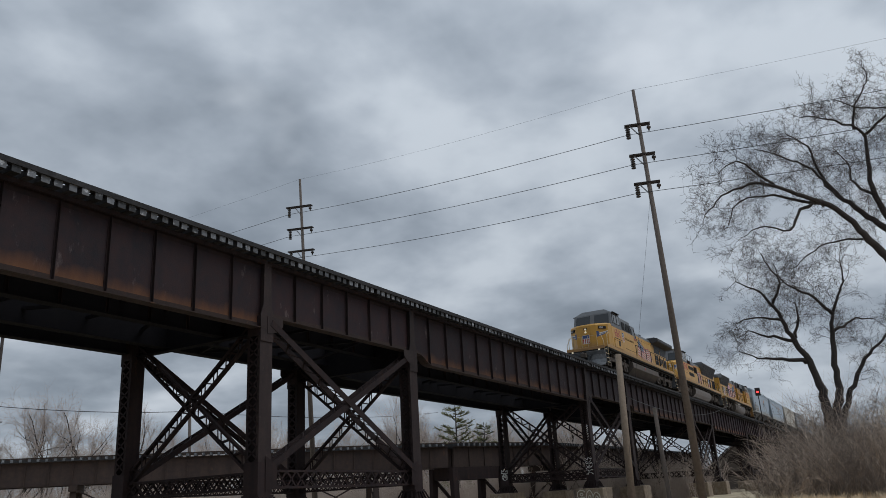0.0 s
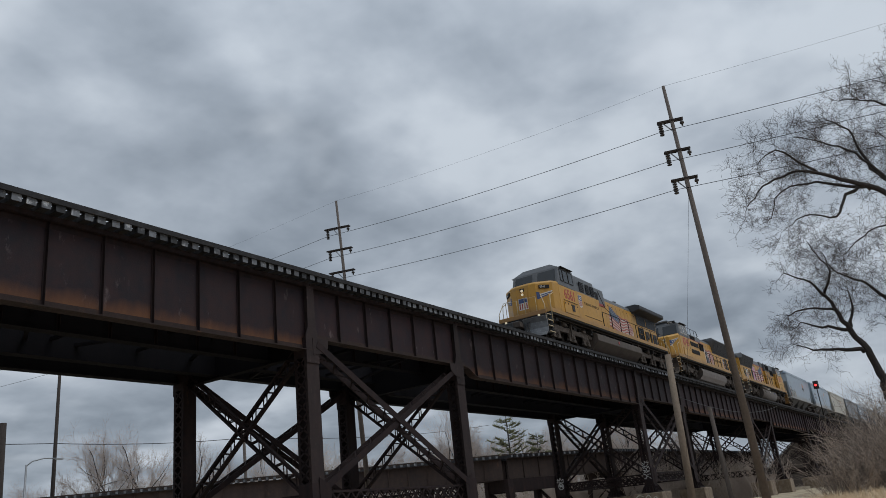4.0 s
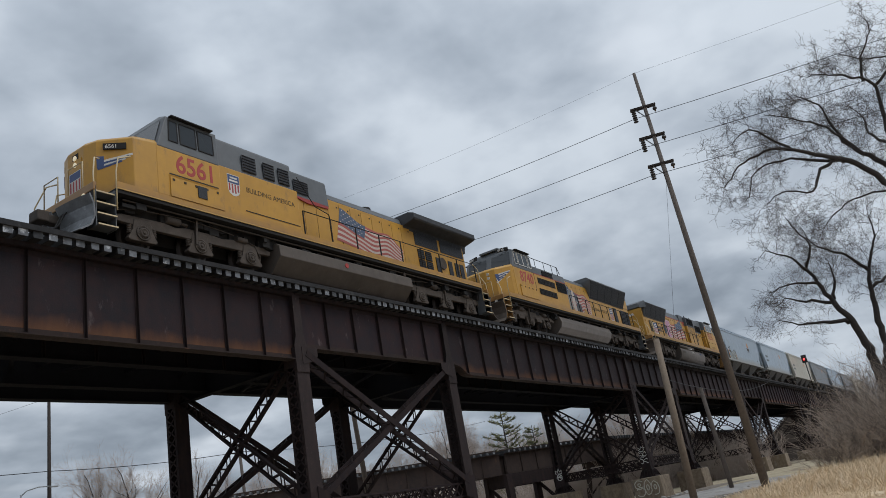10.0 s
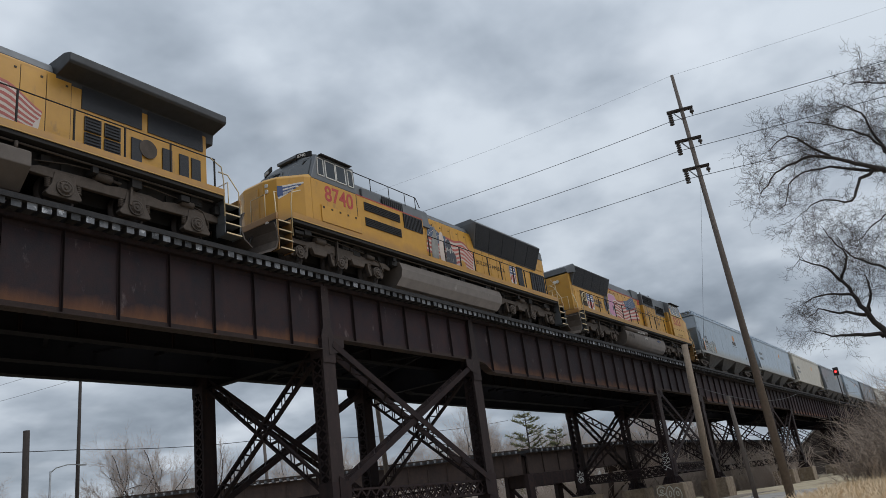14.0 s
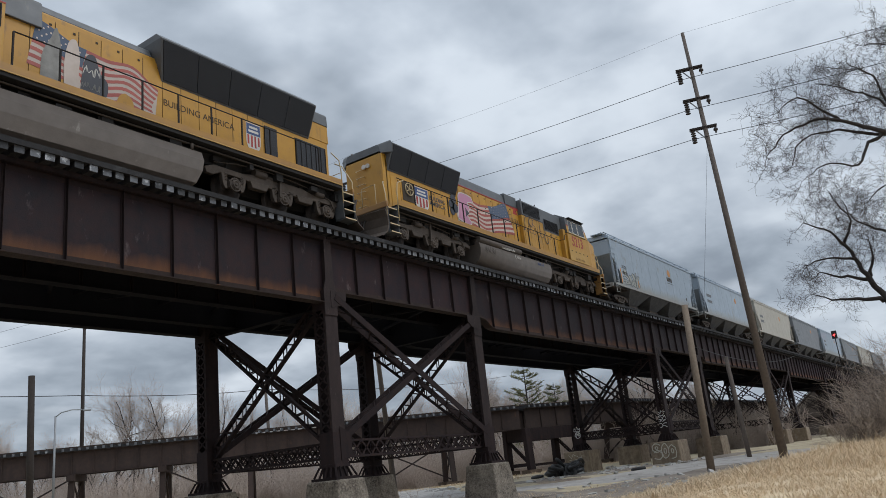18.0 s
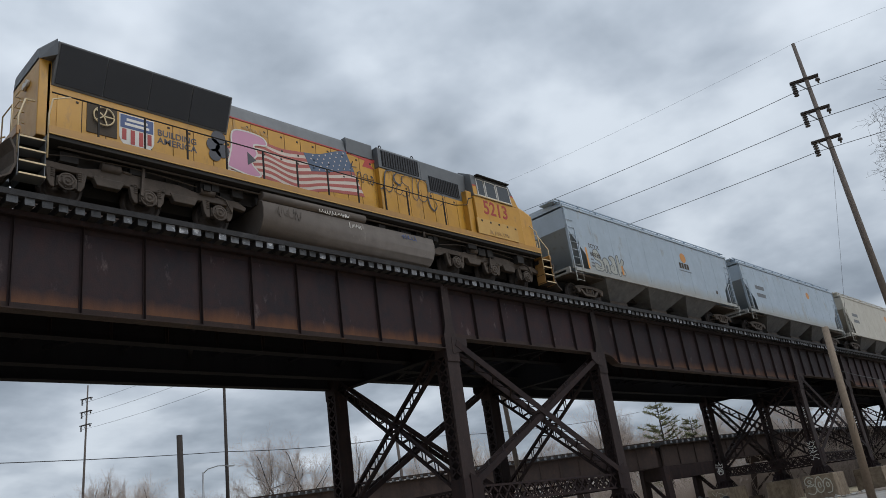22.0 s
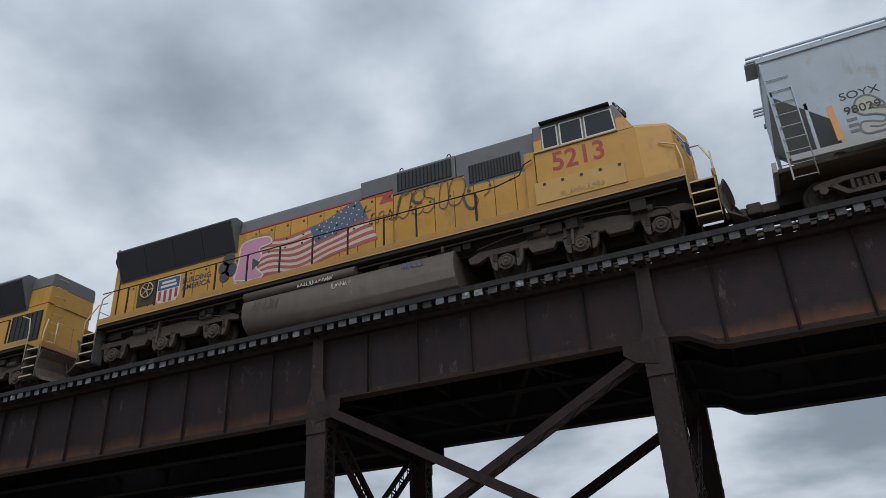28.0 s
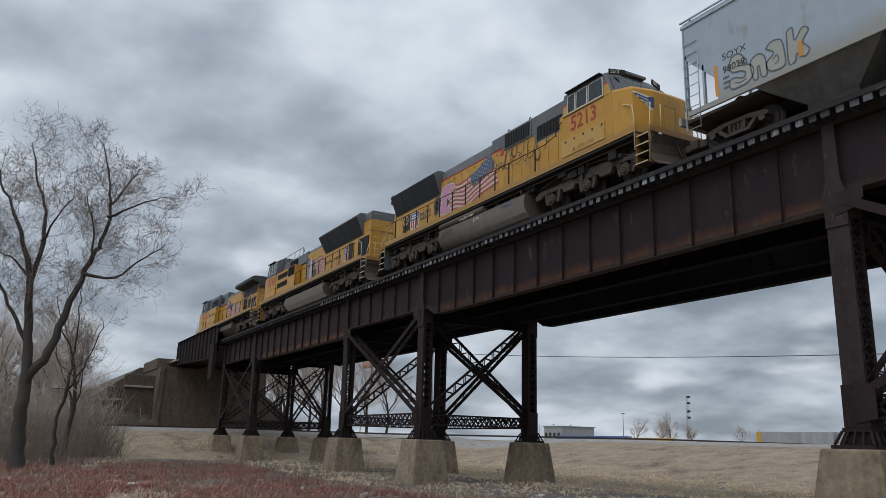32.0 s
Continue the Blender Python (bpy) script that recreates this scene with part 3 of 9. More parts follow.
def build_viaduct():
    ends = [t for pair in TOWERS for t in pair]
    for k in range(len(ends) - 1):
        span(ends[k] + 0.02, ends[k + 1] - 0.02, k % 2 == 1)
    for k, (xa, xb) in enumerate(TOWERS):
        foot = PIER_TOP if xa < 45 else 1.82
        tower(xa, xb, foot)
        for x in (xa, xb):
            for y in (NEAR + 0.12, FAR - 0.12):
                pier(x, y, OLDPIER if 10 < x < 40 else CONCRETE, "weathered concrete pier under a tower leg, stained brown", foot, *((1.36, 1.78) if 10 < x < 40 else (1.5, 2.05) if x < 10 else (1.9, 1.98)))


build_viaduct()


def track(yc, x0, x1, label):
    t = thing("railway_track", label, "railway track", "tracks on the viaduct", "structure")
    for sg in (-1, 1):
        s = Shape()
        y = yc + sg * 0.7525
        s.slab([(y - 0.075, TIE_TOP), (y + 0.075, TIE_TOP), (y + 0.075, TIE_TOP + 0.015), (y + 0.012, TIE_TOP + 0.03), (y + 0.01, TIE_TOP + 0.13), (y + 0.036, TIE_TOP + 0.14), (y + 0.036, RAIL_TOP), (y - 0.036, RAIL_TOP), (y - 0.036, TIE_TOP + 0.14), (y - 0.01, TIE_TOP + 0.13), (y - 0.012, TIE_TOP + 0.03), (y - 0.075, TIE_TOP + 0.015)], "x", x0, x1)
        part("rail", s, RAILSTEEL, t)
        s = Shape()
        y = yc + sg * 1.37
        s.box(x0, x1, y - 0.1, y + 0.1, TIE_TOP - 0.02, TIE_TOP + 0.13)
        part("guard_timber", s, TIE, t)
    return t


NEAR_TRACK = track(19.05, -91.4, 170.0, "steel rails on timber ties across the viaduct")
FAR_TRACK = track(24.0, -91.4, 170.0, "empty second track on timber ties across the viaduct")


# ---- trees: bare winter crowns ----
BARK = surface("grey_brown_bark", (0.065, 0.054, 0.048), (0.035, 0.029, 0.026), 0.95, 0, 7, 0.9, 0.6, 30)
TWIG = surface("brown_twigs", (0.078, 0.063, 0.056), (0.048, 0.039, 0.035), 0.95, 0, 5, 0.9, 0.0)
PALETWIG = surface("pale_brown_twigs", (0.22, 0.175, 0.15), (0.14, 0.11, 0.095), 0.95, 0, 5, 0.9, 0.0)
# far twigs: colour lightened beyond real wood to offset the thickets' self-shading
FARTWIG = surface("far_lightened_twigs", (0.5, 0.42, 0.365), (0.4, 0.33, 0.285), 0.95, 0, 2, 0.9, 0.0)
NEEDLE = surface("pine_needles", (0.24, 0.235, 0.12), (0.13, 0.135, 0.075), 0.9, 0, 5, 0.9, 0.0)
DRYBRUSH = surface("dry_brush_stems", (0.3, 0.24, 0.2), (0.15, 0.12, 0.1), 0.95, 0, 3, 0.9, 0.0)
PALECANE = surface("pale_dry_canes", (0.48, 0.39, 0.31), (0.33, 0.26, 0.21), 0.95, 0, 3, 0.9, 0.0)
STRAW = surface("straw_grass", (0.76, 0.61, 0.42), (0.52, 0.4, 0.27), 0.95, 0, 3, 0.9, 0.0)
REDWEED = surface("red_brown_weeds", (0.34, 0.15, 0.12), (0.2, 0.095, 0.078), 0.95, 0, 3, 0.9, 0.0)


def branch(shapes, rnd, p, d, length, r, level, depth, spread=0.75, droop=0.0, wild=0.16, kids=(4, 6)):
    """Grows one branch as a chain of tapering tubes, then its side branches."""
    thick, thin = shapes
    n = 5 if level < 2 else 3
    step = length / n
    pts, dirs = [Vector(p)], [Vector(d).normalized()]
    for k in range(n):
        q = dirs[-1] + Vector((rnd.gauss(0, wild), rnd.gauss(0, wild), rnd.gauss(0, wild) + 0.06 - droop))
        dirs.append(q.normalized())
        pts.append(pts[-1] + dirs[-1] * step)
    tip = r * (0.5 if level < depth else 0.35)
    s = thick if r > 0.035 else thin
    sides = 8 if r > 0.2 else 6 if r > 0.07 else 4 if r > 0.03 else 3
    for k in range(n):
        a, b = r + (tip - r) * k / n, r + (tip - r) * (k + 1) / n
        s.tube(pts[k], pts[k + 1], a, b, sides, False)
    if level >= depth:
        return
    m = rnd.randint(*kids)
    for j in range(m):
        u = 0.3 + 0.7 * (j + rnd.random() * 0.8) / m
        k = min(n - 1, int(u * n))
        at = pts[k].lerp(pts[k + 1], u * n - k)
        base = dirs[k + 1]
        side = base.cross(Vector((rnd.gauss(0, 1), rnd.gauss(0, 1), rnd.gauss(0, 1)))).normalized()
        ang = rnd.uniform(0.5, 1.1) * spread
        q = base * math.cos(ang) + side * math.sin(ang)
        rr = (r + (tip - r) * u) * rnd.uniform(0.42, 0.62)
        branch(shapes, rnd, at, q, length * rnd.uniform(0.45, 0.72), max(rr, 0.008), level + 1, depth, spread, droop, wild * 1.12, kids)
    branch(shapes, rnd, pts[-1], dirs[-1], length * 0.55, max(tip, 0.008), level + 1, depth, spread, droop, wild * 1.1, kids)


def bare_tree(label, seed, stems, group="", twig=None, depth=4, kids=(4, 6), wild=0.16):
    """stems: (foot, direction, length, radius, spread, droop) in the world."""
    rnd = random.Random(seed)
    thick, thin = Shape(), Shape()
    for p, d, length, r, spread, droop, lv in stems:
        branch((thick, thin), rnd, p, d, length, r, lv, depth, spread, droop, wild, kids)
    t = thing("tree", label, "tree", group)
    part("trunk", thick.mesh("trunk", BARK), BARK, t)
    part("crown", thin.mesh("crown", twig or TWIG), twig or TWIG, t, "bare twigs of the crown")
    return t


def shoot(s, rnd, p, d, length, r, level, wild=1.0):
    """A crooked twig that splits again and again, its tips turning upward."""
    n = max(2, int(length / 0.34)) if level < 3 else 2
    step = length / n
    d = Vector(d).normalized()
    for k in range(n):
        a, b = r * (1 - 0.75 * k / n), r * (1 - 0.75 * (k + 1) / n)
        d = (d + Vector((rnd.gauss(0, 0.24 * wild), rnd.gauss(0, 0.24 * wild), rnd.gauss(0.03 if wild > 0.8 else 0.12, 0.22 * wild)))).normalized()
        e = p + d * step
        s.tube(p, e, max(a, 0.0065), max(b, 0.005), 3, False)
        if level < 3 and k + level > 0:
            for j in range(2 if level < 2 else 1):
                side = d.cross(Vector((rnd.gauss(0, 1), rnd.gauss(0, 1), rnd.gauss(0, 1)))).normalized()
                shoot(s, rnd, p.lerp(e, rnd.random()), d * 0.6 + side, length * rnd.uniform(0.42, 0.72), max(a * 0.6, 0.007), level + 1, wild)
        p = e


def limb_tree(label, seed, limbs, reach, group="", dense=1.0, wild=1.0, twig=None):
    """limbs: (way points, radius at the root, radius at the tip); twigs grow all along their outer parts."""
    rnd = random.Random(seed)
    wood, twigs = Shape(), Shape()
    for way, r0, r1, bare in limbs:
        way = [Vector(p) for p in way]
        pts = []
        for k in range(len(way) - 1):
            a, b, c, d = (way[max(0, min(len(way) - 1, k + j))] for j in (-1, 0, 1, 2))
            m = max(2, int((c - b).length / 0.4))
            for i in range(m):
                u = i / m
                q = 0.5 * (2 * b + (c - a) * u + (2 * a - 5 * b + 4 * c - d) * u * u + (3 * b - a - 3 * c + d) * u ** 3)
                pts.append(q + Vector((rnd.gauss(0, 0.045), rnd.gauss(0, 0.045), rnd.gauss(0, 0.045))))
        pts.append(way[-1])
        n = len(pts) - 1
        rings, u = [], None
        for k, q in enumerate(pts):
            d = (pts[min(n, k + 1)] - pts[max(0, k - 1)]).normalized()
            u = d.orthogonal() if u is None else u - d * u.dot(d)
            u.normalize()
            v, r = d.cross(u), (r0 + (r1 - r0) * (k / n) ** 0.75) * rnd.uniform(0.93, 1.07)
            rings.append([q + (u * math.cos(math.pi * i / 4) + v * math.sin(math.pi * i / 4)) * r for i in range(8)])
        wood.loft(rings, True, True)
        for k in range(int(n * bare), n + 1):
            t = k / n
            d = (pts[min(n, k + 1)] - pts[max(0, k - 1)]).normalized()
            for j in range(2 if rnd.random() < 0.35 * dense else 1):
                if rnd.random() > 0.8 * dense and k < n:
                    continue
                side = d.cross(Vector((rnd.gauss(0, 1), rnd.gauss(0, 1), rnd.gauss(0, 1)))).normalized()
                shoot(twigs, rnd, pts[k], d * rnd.uniform(0.3, 1.0) + side + Vector((0, 0, 0.25)), reach * rnd.uniform(0.45, 1.1), max(0.014, r1 * 0.8), 0, wild)
    t = thing("tree", label, "tree", group)
    part("trunk", wood, BARK, t)
    part("crown", twigs, twig or TWIG, t, "fine bare twigs of the crown")
    return t


limb_tree("large bare tree with wide spreading crooked limbs above brush", 21, [
    ([(52.2, -4.4, 0.4), (52.0, -4.1, 4.0), (51.8, -3.7, 7.0), (51.7, -3.2, 9.9)], 0.62, 0.46, 1.0),
    ([(51.7, -3.2, 9.9), (50.9, -1.9, 12.8), (50.0, -0.5, 15.4), (49.3, 0.5, 16.7), (48.4, 2.0, 17.6), (47.6, 3.3, 18.3), (46.7, 4.7, 18.5), (45.9, 6.2, 17.9), (45.1, 7.2, 16.7)], 0.34, 0.025, 0.45),
    ([(51.7, -3.2, 9.9), (51.9, -3.0, 12.8), (51.9, -2.3, 15.0), (51.8, -1.1, 16.6), (51.7, 0.0, 18.0), (51.7, 0.7, 19.1), (51.8, 1.2, 21.1), (52.0, 1.3, 22.1), (51.9, 2.5, 23.4)], 0.36, 0.025, 0.45),
    ([(51.9, -2.5, 14.6), (52.2, -2.0, 16.9), (51.9, -1.7, 18.1), (51.8, -1.8, 20.2), (51.7, -1.9, 21.8), (51.3, -1.2, 22.5), (50.6, 0.5, 23.4), (50.2, 1.3, 23.4)], 0.25, 0.025, 0.4),
    ([(51.9, -1.7, 18.0), (52.6, -0.8, 19.1), (53.3, -0.7, 21.0), (53.8, -0.1, 22.3)], 0.11, 0.02, 0.2),
    ([(51.7, -1.9, 21.8), (51.8, -2.8, 22.5), (51.3, -3.8, 23.0), (50.7, -4.3, 24.1), (50.2, -5.0, 24.6)], 0.11, 0.02, 0.1),
    ([(51.5, -1.4, 22.3), (52.0, -2.0, 24.4), (51.9, -2.8, 25.5), (51.5, -2.7, 26.4)], 0.1, 0.02, 0.1),
    ([(48.8, 1.5, 17.3), (48.2, 2.6, 16.5), (47.6, 3.0, 15.5), (46.5, 4.6, 15.7), (45.7, 5.4, 15.1)], 0.12, 0.02, 0.4),
    ([(47.6, 3.3, 18.3), (46.3, 4.7, 19.7), (45.3, 5.6, 19.5), (44.5, 6.0, 18.8)], 0.1, 0.02, 0.1),
    ([(49.0, 1.0, 17.0), (49.1, 3.7, 18.3), (49.1, 5.8, 18.4), (49.5, 6.7, 17.0)], 0.13, 0.02, 0.25),
    ([(51.7, 0.2, 18.2), (51.3, 1.3, 20.2), (51.9, 2.7, 21.6), (52.3, 4.5, 22.9)], 0.11, 0.02, 0.2),
    ([(52.2, -4.4, 12.5), (54.7, -6.0, 17.9), (53.9, -5.0, 22.1), (53.4, -4.8, 23.0), (52.7, -3.7, 23.6), (51.8, -2.2, 23.7), (50.9, -0.8, 24.3)], 0.26, 0.02, 0.5),
    ([(51.7, -3.2, 9.9), (54.0, -3.8, 13.7), (54.9, -3.5, 17.9), (56.0, -3.6, 20.7), (57.2, -3.9, 23.8)], 0.2, 0.025, 0.4),
    ([(54.4, -5.8, 17.4), (53.4, -6.2, 20.7), (53.0, -6.3, 23.6), (52.7, -6.4, 25.4)], 0.17, 0.02, 0.25),
    ([(51.7, -3.2, 9.9), (52.2, -4.4, 13.5), (52.3, -5.3, 17.1), (52.9, -6.9, 20.8), (53.4, -8.5, 23.8)], 0.26, 0.025, 0.4),
    ([(51.2, -2.3, 12.0), (52.3, -1.2, 15.0), (52.1, 0.2, 15.5), (51.8, 1.9, 15.3), (51.6, 3.6, 14.2)], 0.13, 0.02, 0.35)], 1.9, "trees beside the viaduct", 1.08)
limb_tree("twisted bare tree leaning out of the brush", 34, [
    ([(59.4, 3.6, 0.3), (59.1, 3.7, 3.0), (58.9, 3.8, 6.0), (58.8, 4.0, 8.4), (58.5, 4.8, 10.6), (58.3, 5.4, 12.3), (58.2, 5.9, 13.7), (57.9, 6.8, 14.7), (57.5, 7.9, 15.4)], 0.55, 0.03, 0.6),
    ([(59.3, 3.4, 2.0), (59.0, 3.3, 5.2), (59.4, 2.8, 7.3), (59.6, 2.7, 9.8), (60.0, 2.2, 12.6), (60.5, 1.2, 14.8), (60.8, 1.1, 16.5)], 0.42, 0.03, 0.55),
    ([(59.5, 3.3, 2.5), (60.2, 3.0, 5.2), (60.7, 2.3, 6.9), (61.4, 0.9, 9.3), (62.2, -0.7, 10.9), (62.9, -2.1, 12.8)], 0.32, 0.03, 0.5),
    ([(58.7, 4.3, 9.3), (57.8, 5.9, 9.6), (57.1, 7.2, 9.7), (56.3, 8.3, 10.2)], 0.18, 0.02, 0.3),
    ([(58.5, 4.9, 10.8), (58.3, 6.5, 11.3), (58.3, 7.7, 11.9), (58.4, 8.5, 11.5)], 0.15, 0.02, 0.3),
    ([(58.5, 4.8, 11.0), (58.7, 4.3, 13.0), (58.6, 4.7, 13.6)], 0.14, 0.02, 0.3),
    ([(60.0, 2.2, 12.4), (59.7, 3.2, 13.8), (58.9, 4.8, 15.1), (58.4, 5.3, 16.5)], 0.15, 0.02, 0.25),
    ([(59.8, 2.5, 11.2), (61.4, 0.9, 12.2), (62.4, -0.5, 12.1)], 0.15, 0.02, 0.3),
    ([(58.3, 5.4, 12.3), (57.3, 6.9, 12.6), (56.3, 8.3, 12.2)], 0.12, 0.02, 0.3),
    ([(58.2, 5.8, 13.5), (58.4, 5.1, 15.1), (58.2, 5.8, 16.7), (58.1, 6.0, 17.4)], 0.11, 0.02, 0.25)], 1.9, "trees beside the viaduct", 1.08)
limb_tree("bare double-stemmed tree in brown weeds", 55, [
    ([(-43.5, 1.3, -0.6), (-43.5, 1.2, 2.1), (-43.5, 1.1, 4.6), (-43.6, 0.9, 6.9), (-43.7, 0.6, 9.2), (-43.8, 0.1, 10.8), (-44.0, -0.6, 12.6), (-44.2, -1.3, 13.8), (-44.3, -1.7, 15.2)], 0.42, 0.025, 0.45),
    ([(-43.5, 1.1, 3.8), (-43.4, 1.8, 5.0), (-43.2, 2.4, 7.0), (-43.0, 3.1, 9.6), (-42.8, 3.7, 11.6), (-42.8, 3.8, 13.3), (-43.0, 3.3, 15.8), (-43.0, 2.9, 16.6)], 0.26, 0.02, 0.35),
    ([(-43.7, 0.7, 8.8), (-44.0, 1.0, 11.0), (-44.4, 0.9, 12.7), (-44.9, 0.2, 14.9), (-45.4, -0.2, 16.6)], 0.16, 0.02, 0.3),
    ([(-43.0, 3.0, 9.4), (-42.2, 4.4, 9.2), (-41.4, 5.3, 10.0), (-40.6, 6.4, 10.9)], 0.1, 0.02, 0.2),
    ([(-42.8, 3.7, 12.4), (-42.5, 4.9, 13.2), (-42.1, 6.2, 13.8)], 0.08, 0.02, 0.2),
    ([(-42.8, 3.8, 13.1), (-43.3, 4.8, 14.9), (-44.0, 5.3, 15.8)], 0.07, 0.02, 0.2),
    ([(-43.0, 3.3, 10.3), (-42.2, 3.1, 11.7), (-41.6, 2.6, 13.0)], 0.08, 0.02, 0.2),
    ([(-43.6, 1.0, 5.7), (-43.9, -0.1, 7.6), (-44.1, -1.0, 9.3), (-44.3, -1.7, 11.4)], 0.13, 0.02, 0.3),
    ([(-43.7, 0.6, 9.0), (-44.7, -0.3, 10.1), (-45.7, -1.2, 10.6)], 0.09, 0.02, 0.2),
    ([(-44.0, 1.0, 11.0), (-42.7, 1.5, 12.2), (-41.7, 2.0, 12.9)], 0.07, 0.02, 0.2)], 1.8, "trees beside the viaduct", 1.15, 0.3, PALETWIG)
limb_tree("slender bare sapling behind the double-stemmed tree", 56, [
    ([(-47.1, 3.1, -0.6), (-47.2, 3.0, 2.2), (-47.1, 3.3, 3.7), (-47.1, 3.4, 7.1), (-47.1, 3.3, 9.3)], 0.14, 0.02, 0.3),
    ([(-47.1, 3.3, 3.7), (-46.6, 4.1, 5.4), (-46.3, 4.6, 7.4)], 0.06, 0.015, 0.1),
    ([(-47.1, 3.4, 5.5), (-47.4, 2.6, 7.0), (-47.6, 2.2, 8.8)], 0.06, 0.015, 0.1)], 1.7, "trees beside the viaduct", 0.8, 0.5, PALETWIG)


def far_trees():
    rnd = random.Random(77)
    kinds = []
    for k in range(4):
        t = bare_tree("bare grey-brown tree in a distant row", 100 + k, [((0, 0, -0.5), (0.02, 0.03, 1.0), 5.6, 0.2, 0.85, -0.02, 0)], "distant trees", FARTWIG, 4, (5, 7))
        kinds.append(t)
    spots = []
    for k in range(96):
        a = 0.36 + (1.28 - 0.36) * k / 95 + rnd.uniform(-0.01, 0.01)
        d = rnd.uniform(92, 135)
        spots.append((math.sin(a) * d, math.cos(a) * d, rnd.uniform(0.75, 1.35)))
    for k in range(58):
        spots.append((-rnd.uniform(60, 125), rnd.uniform(-38, 8), rnd.uniform(0.8, 1.4)))
    for k in range(10):
        spots.append((-rnd.uniform(96, 130), rnd.uniform(2, 14), rnd.uniform(0.5, 0.8)))
    for k in range(10):
        spots.append((rnd.uniform(60, 110), -rnd.uniform(4, 22), rnd.uniform(0.8, 1.2)))
    for k in range(8):
        spots.append((-rnd.uniform(225, 275), rnd.uniform(255, 300), rnd.uniform(0.8, 1.3)))
    spots += [(-40, 100, 1.35), (-47, 104, 0.9), (-36, 108, 1.0)]
    for k in range(9):
        spots.append((-rnd.uniform(92, 112), rnd.uniform(28, 46), rnd.uniform(1.0, 1.45)))
    for k, (x, y, s) in enumerate(spots):
        m = Matrix.Translation((x, y, height(x, y))) @ Euler((0, 0, rnd.uniform(0, 6.28))).to_matrix().to_4x4()
        t = kinds[k % 4] if k < 4 else copy_thing(kinds[k % 4], m)
        t.matrix_basis = m
        t.scale = (s, s, s * rnd.uniform(0.9, 1.15))


far_trees()


def conifer(x, y, h, seed):
    """An open white pine: whorls of long level limbs that turn up at the ends, each a plume of fine needle tufts."""
    rnd = random.Random(seed)
    t = thing("conifer", "green pine with open whorled branches", "conifer", "conifers behind the second viaduct")
    z0 = height(x, y)
    wood, s = Shape(), Shape()
    wood.tube((x, y, z0 - 0.3), (x, y, z0 + h), 0.24, 0.03, 8)
    n = int(h * 1.15)
    for k in range(n):
        u = 0.16 + 0.84 * k / n
        w = ((1 - u) ** 0.75) * h * 0.36 + 0.4
        for j in range(6):
            a = rnd.uniform(0, 6.28)
            l = w * rnd.uniform(0.5, 1.1)
            p = Vector((x, y, z0 + u * h + rnd.uniform(-0.2, 0.2)))
            out = Vector((math.cos(a), math.sin(a), 0))
            way = [p + out * (l * v) + Vector((0, 0, l * (0.1 * v + 0.22 * v * v))) for v in (0, 0.35, 0.7, 1.0)]
            wood.pipe(way, 0.035, 4)
            for i in range(int(10 + l * 12)):
                v = rnd.uniform(0.3, 1.0)
                q = p + out * (l * v) + Vector((0, 0, l * (0.1 * v + 0.22 * v * v)))
                o = (out * 0.7 + Vector((rnd.gauss(0, 0.6), rnd.gauss(0, 0.6), rnd.gauss(0.25, 0.25)))).normalized() * rnd.uniform(0.25, 0.55)
                s.tube(q, q + o, 0.045, 0.02, 3, False)
    part("trunk", wood, BARK, t)
    part("needle_crown", s, NEEDLE, t, "tufts of green needles")


conifer(84, 46, 13.4, 3)
conifer(88.5, 44.5, 10.6, 4)


def brush(name, label, spots, stems, length, material, seed, r=0.011, lean=0.5, group=""):
    """Thickets of thin arching stems, one mesh for each thicket."""
    rnd = random.Random(seed)
    for cx, cy, rad, hgt in spots:
        s = Shape()
        for k in range(stems):
            a, q = rnd.uniform(0, 6.28), rad * math.sqrt(rnd.random())
            x, y = cx + q * math.cos(a), cy + q * math.sin(a)
            p = Vector((x, y, height(x, y) - 0.1))
            d = Vector((rnd.gauss(0, lean), rnd.gauss(0, lean), 1.0)).normalized()
            l = hgt * rnd.uniform(0.5, 1.1) * (1 - 0.35 * q / rad)
            for j in range(4):
                e = p + d * (l / 4)
                s.tube(p, e, r * (1 - 0.2 * j), r * (0.8 - 0.2 * j), 3, False)
                if j > 0:
                    for i in range(3):
                        f = (d + Vector((rnd.gauss(0, 0.7), rnd.gauss(0, 0.7), rnd.gauss(0, 0.5)))).normalized()
                        b = p.lerp(e, rnd.random())
                        s.tube(b, b + f * l * rnd.uniform(0.12, 0.3), r * 0.5, r * 0.25, 3, False)
                p = e
                d = (d + Vector((rnd.gauss(0, 0.22), rnd.gauss(0, 0.22), rnd.gauss(-0.05, 0.15)))).normalized()
        ob = part(name, s, material)
        tagged(ob, label, "brush", group, "stuff")


brush("thicket", "tangled brown winter brush on the bank", [(46.5, 4.9, 2.4, 3.4), (50, 3.2, 3.2, 6.0), (55, 3.8, 3.2, 6.6), (50, -0.6, 4.0, 7.6), (57, 1.5, 4.0, 8.0), (47, -4.5, 4.0, 7.2), (55, -5.0, 4.0, 7.0), (45, 1.6, 2.6, 4.2), (62, 4.0, 3.8, 6.3), (64, 0.0, 4.5, 7.5)], 230, 1, DRYBRUSH, 8, 0.016, 0.34, "brush on the bank")
brush("thicket", "pale arching canes standing out of the brush", [(45.5, 4.6, 2.6, 3.6), (48.5, 3.2, 3.2, 6.0), (53, 4.4, 3.2, 6.0), (47, 0.0, 4.0, 7.2), (45, -3.0, 4.0, 7.0)], 150, 1, PALECANE, 18, 0.02, 0.5, "brush on the bank")
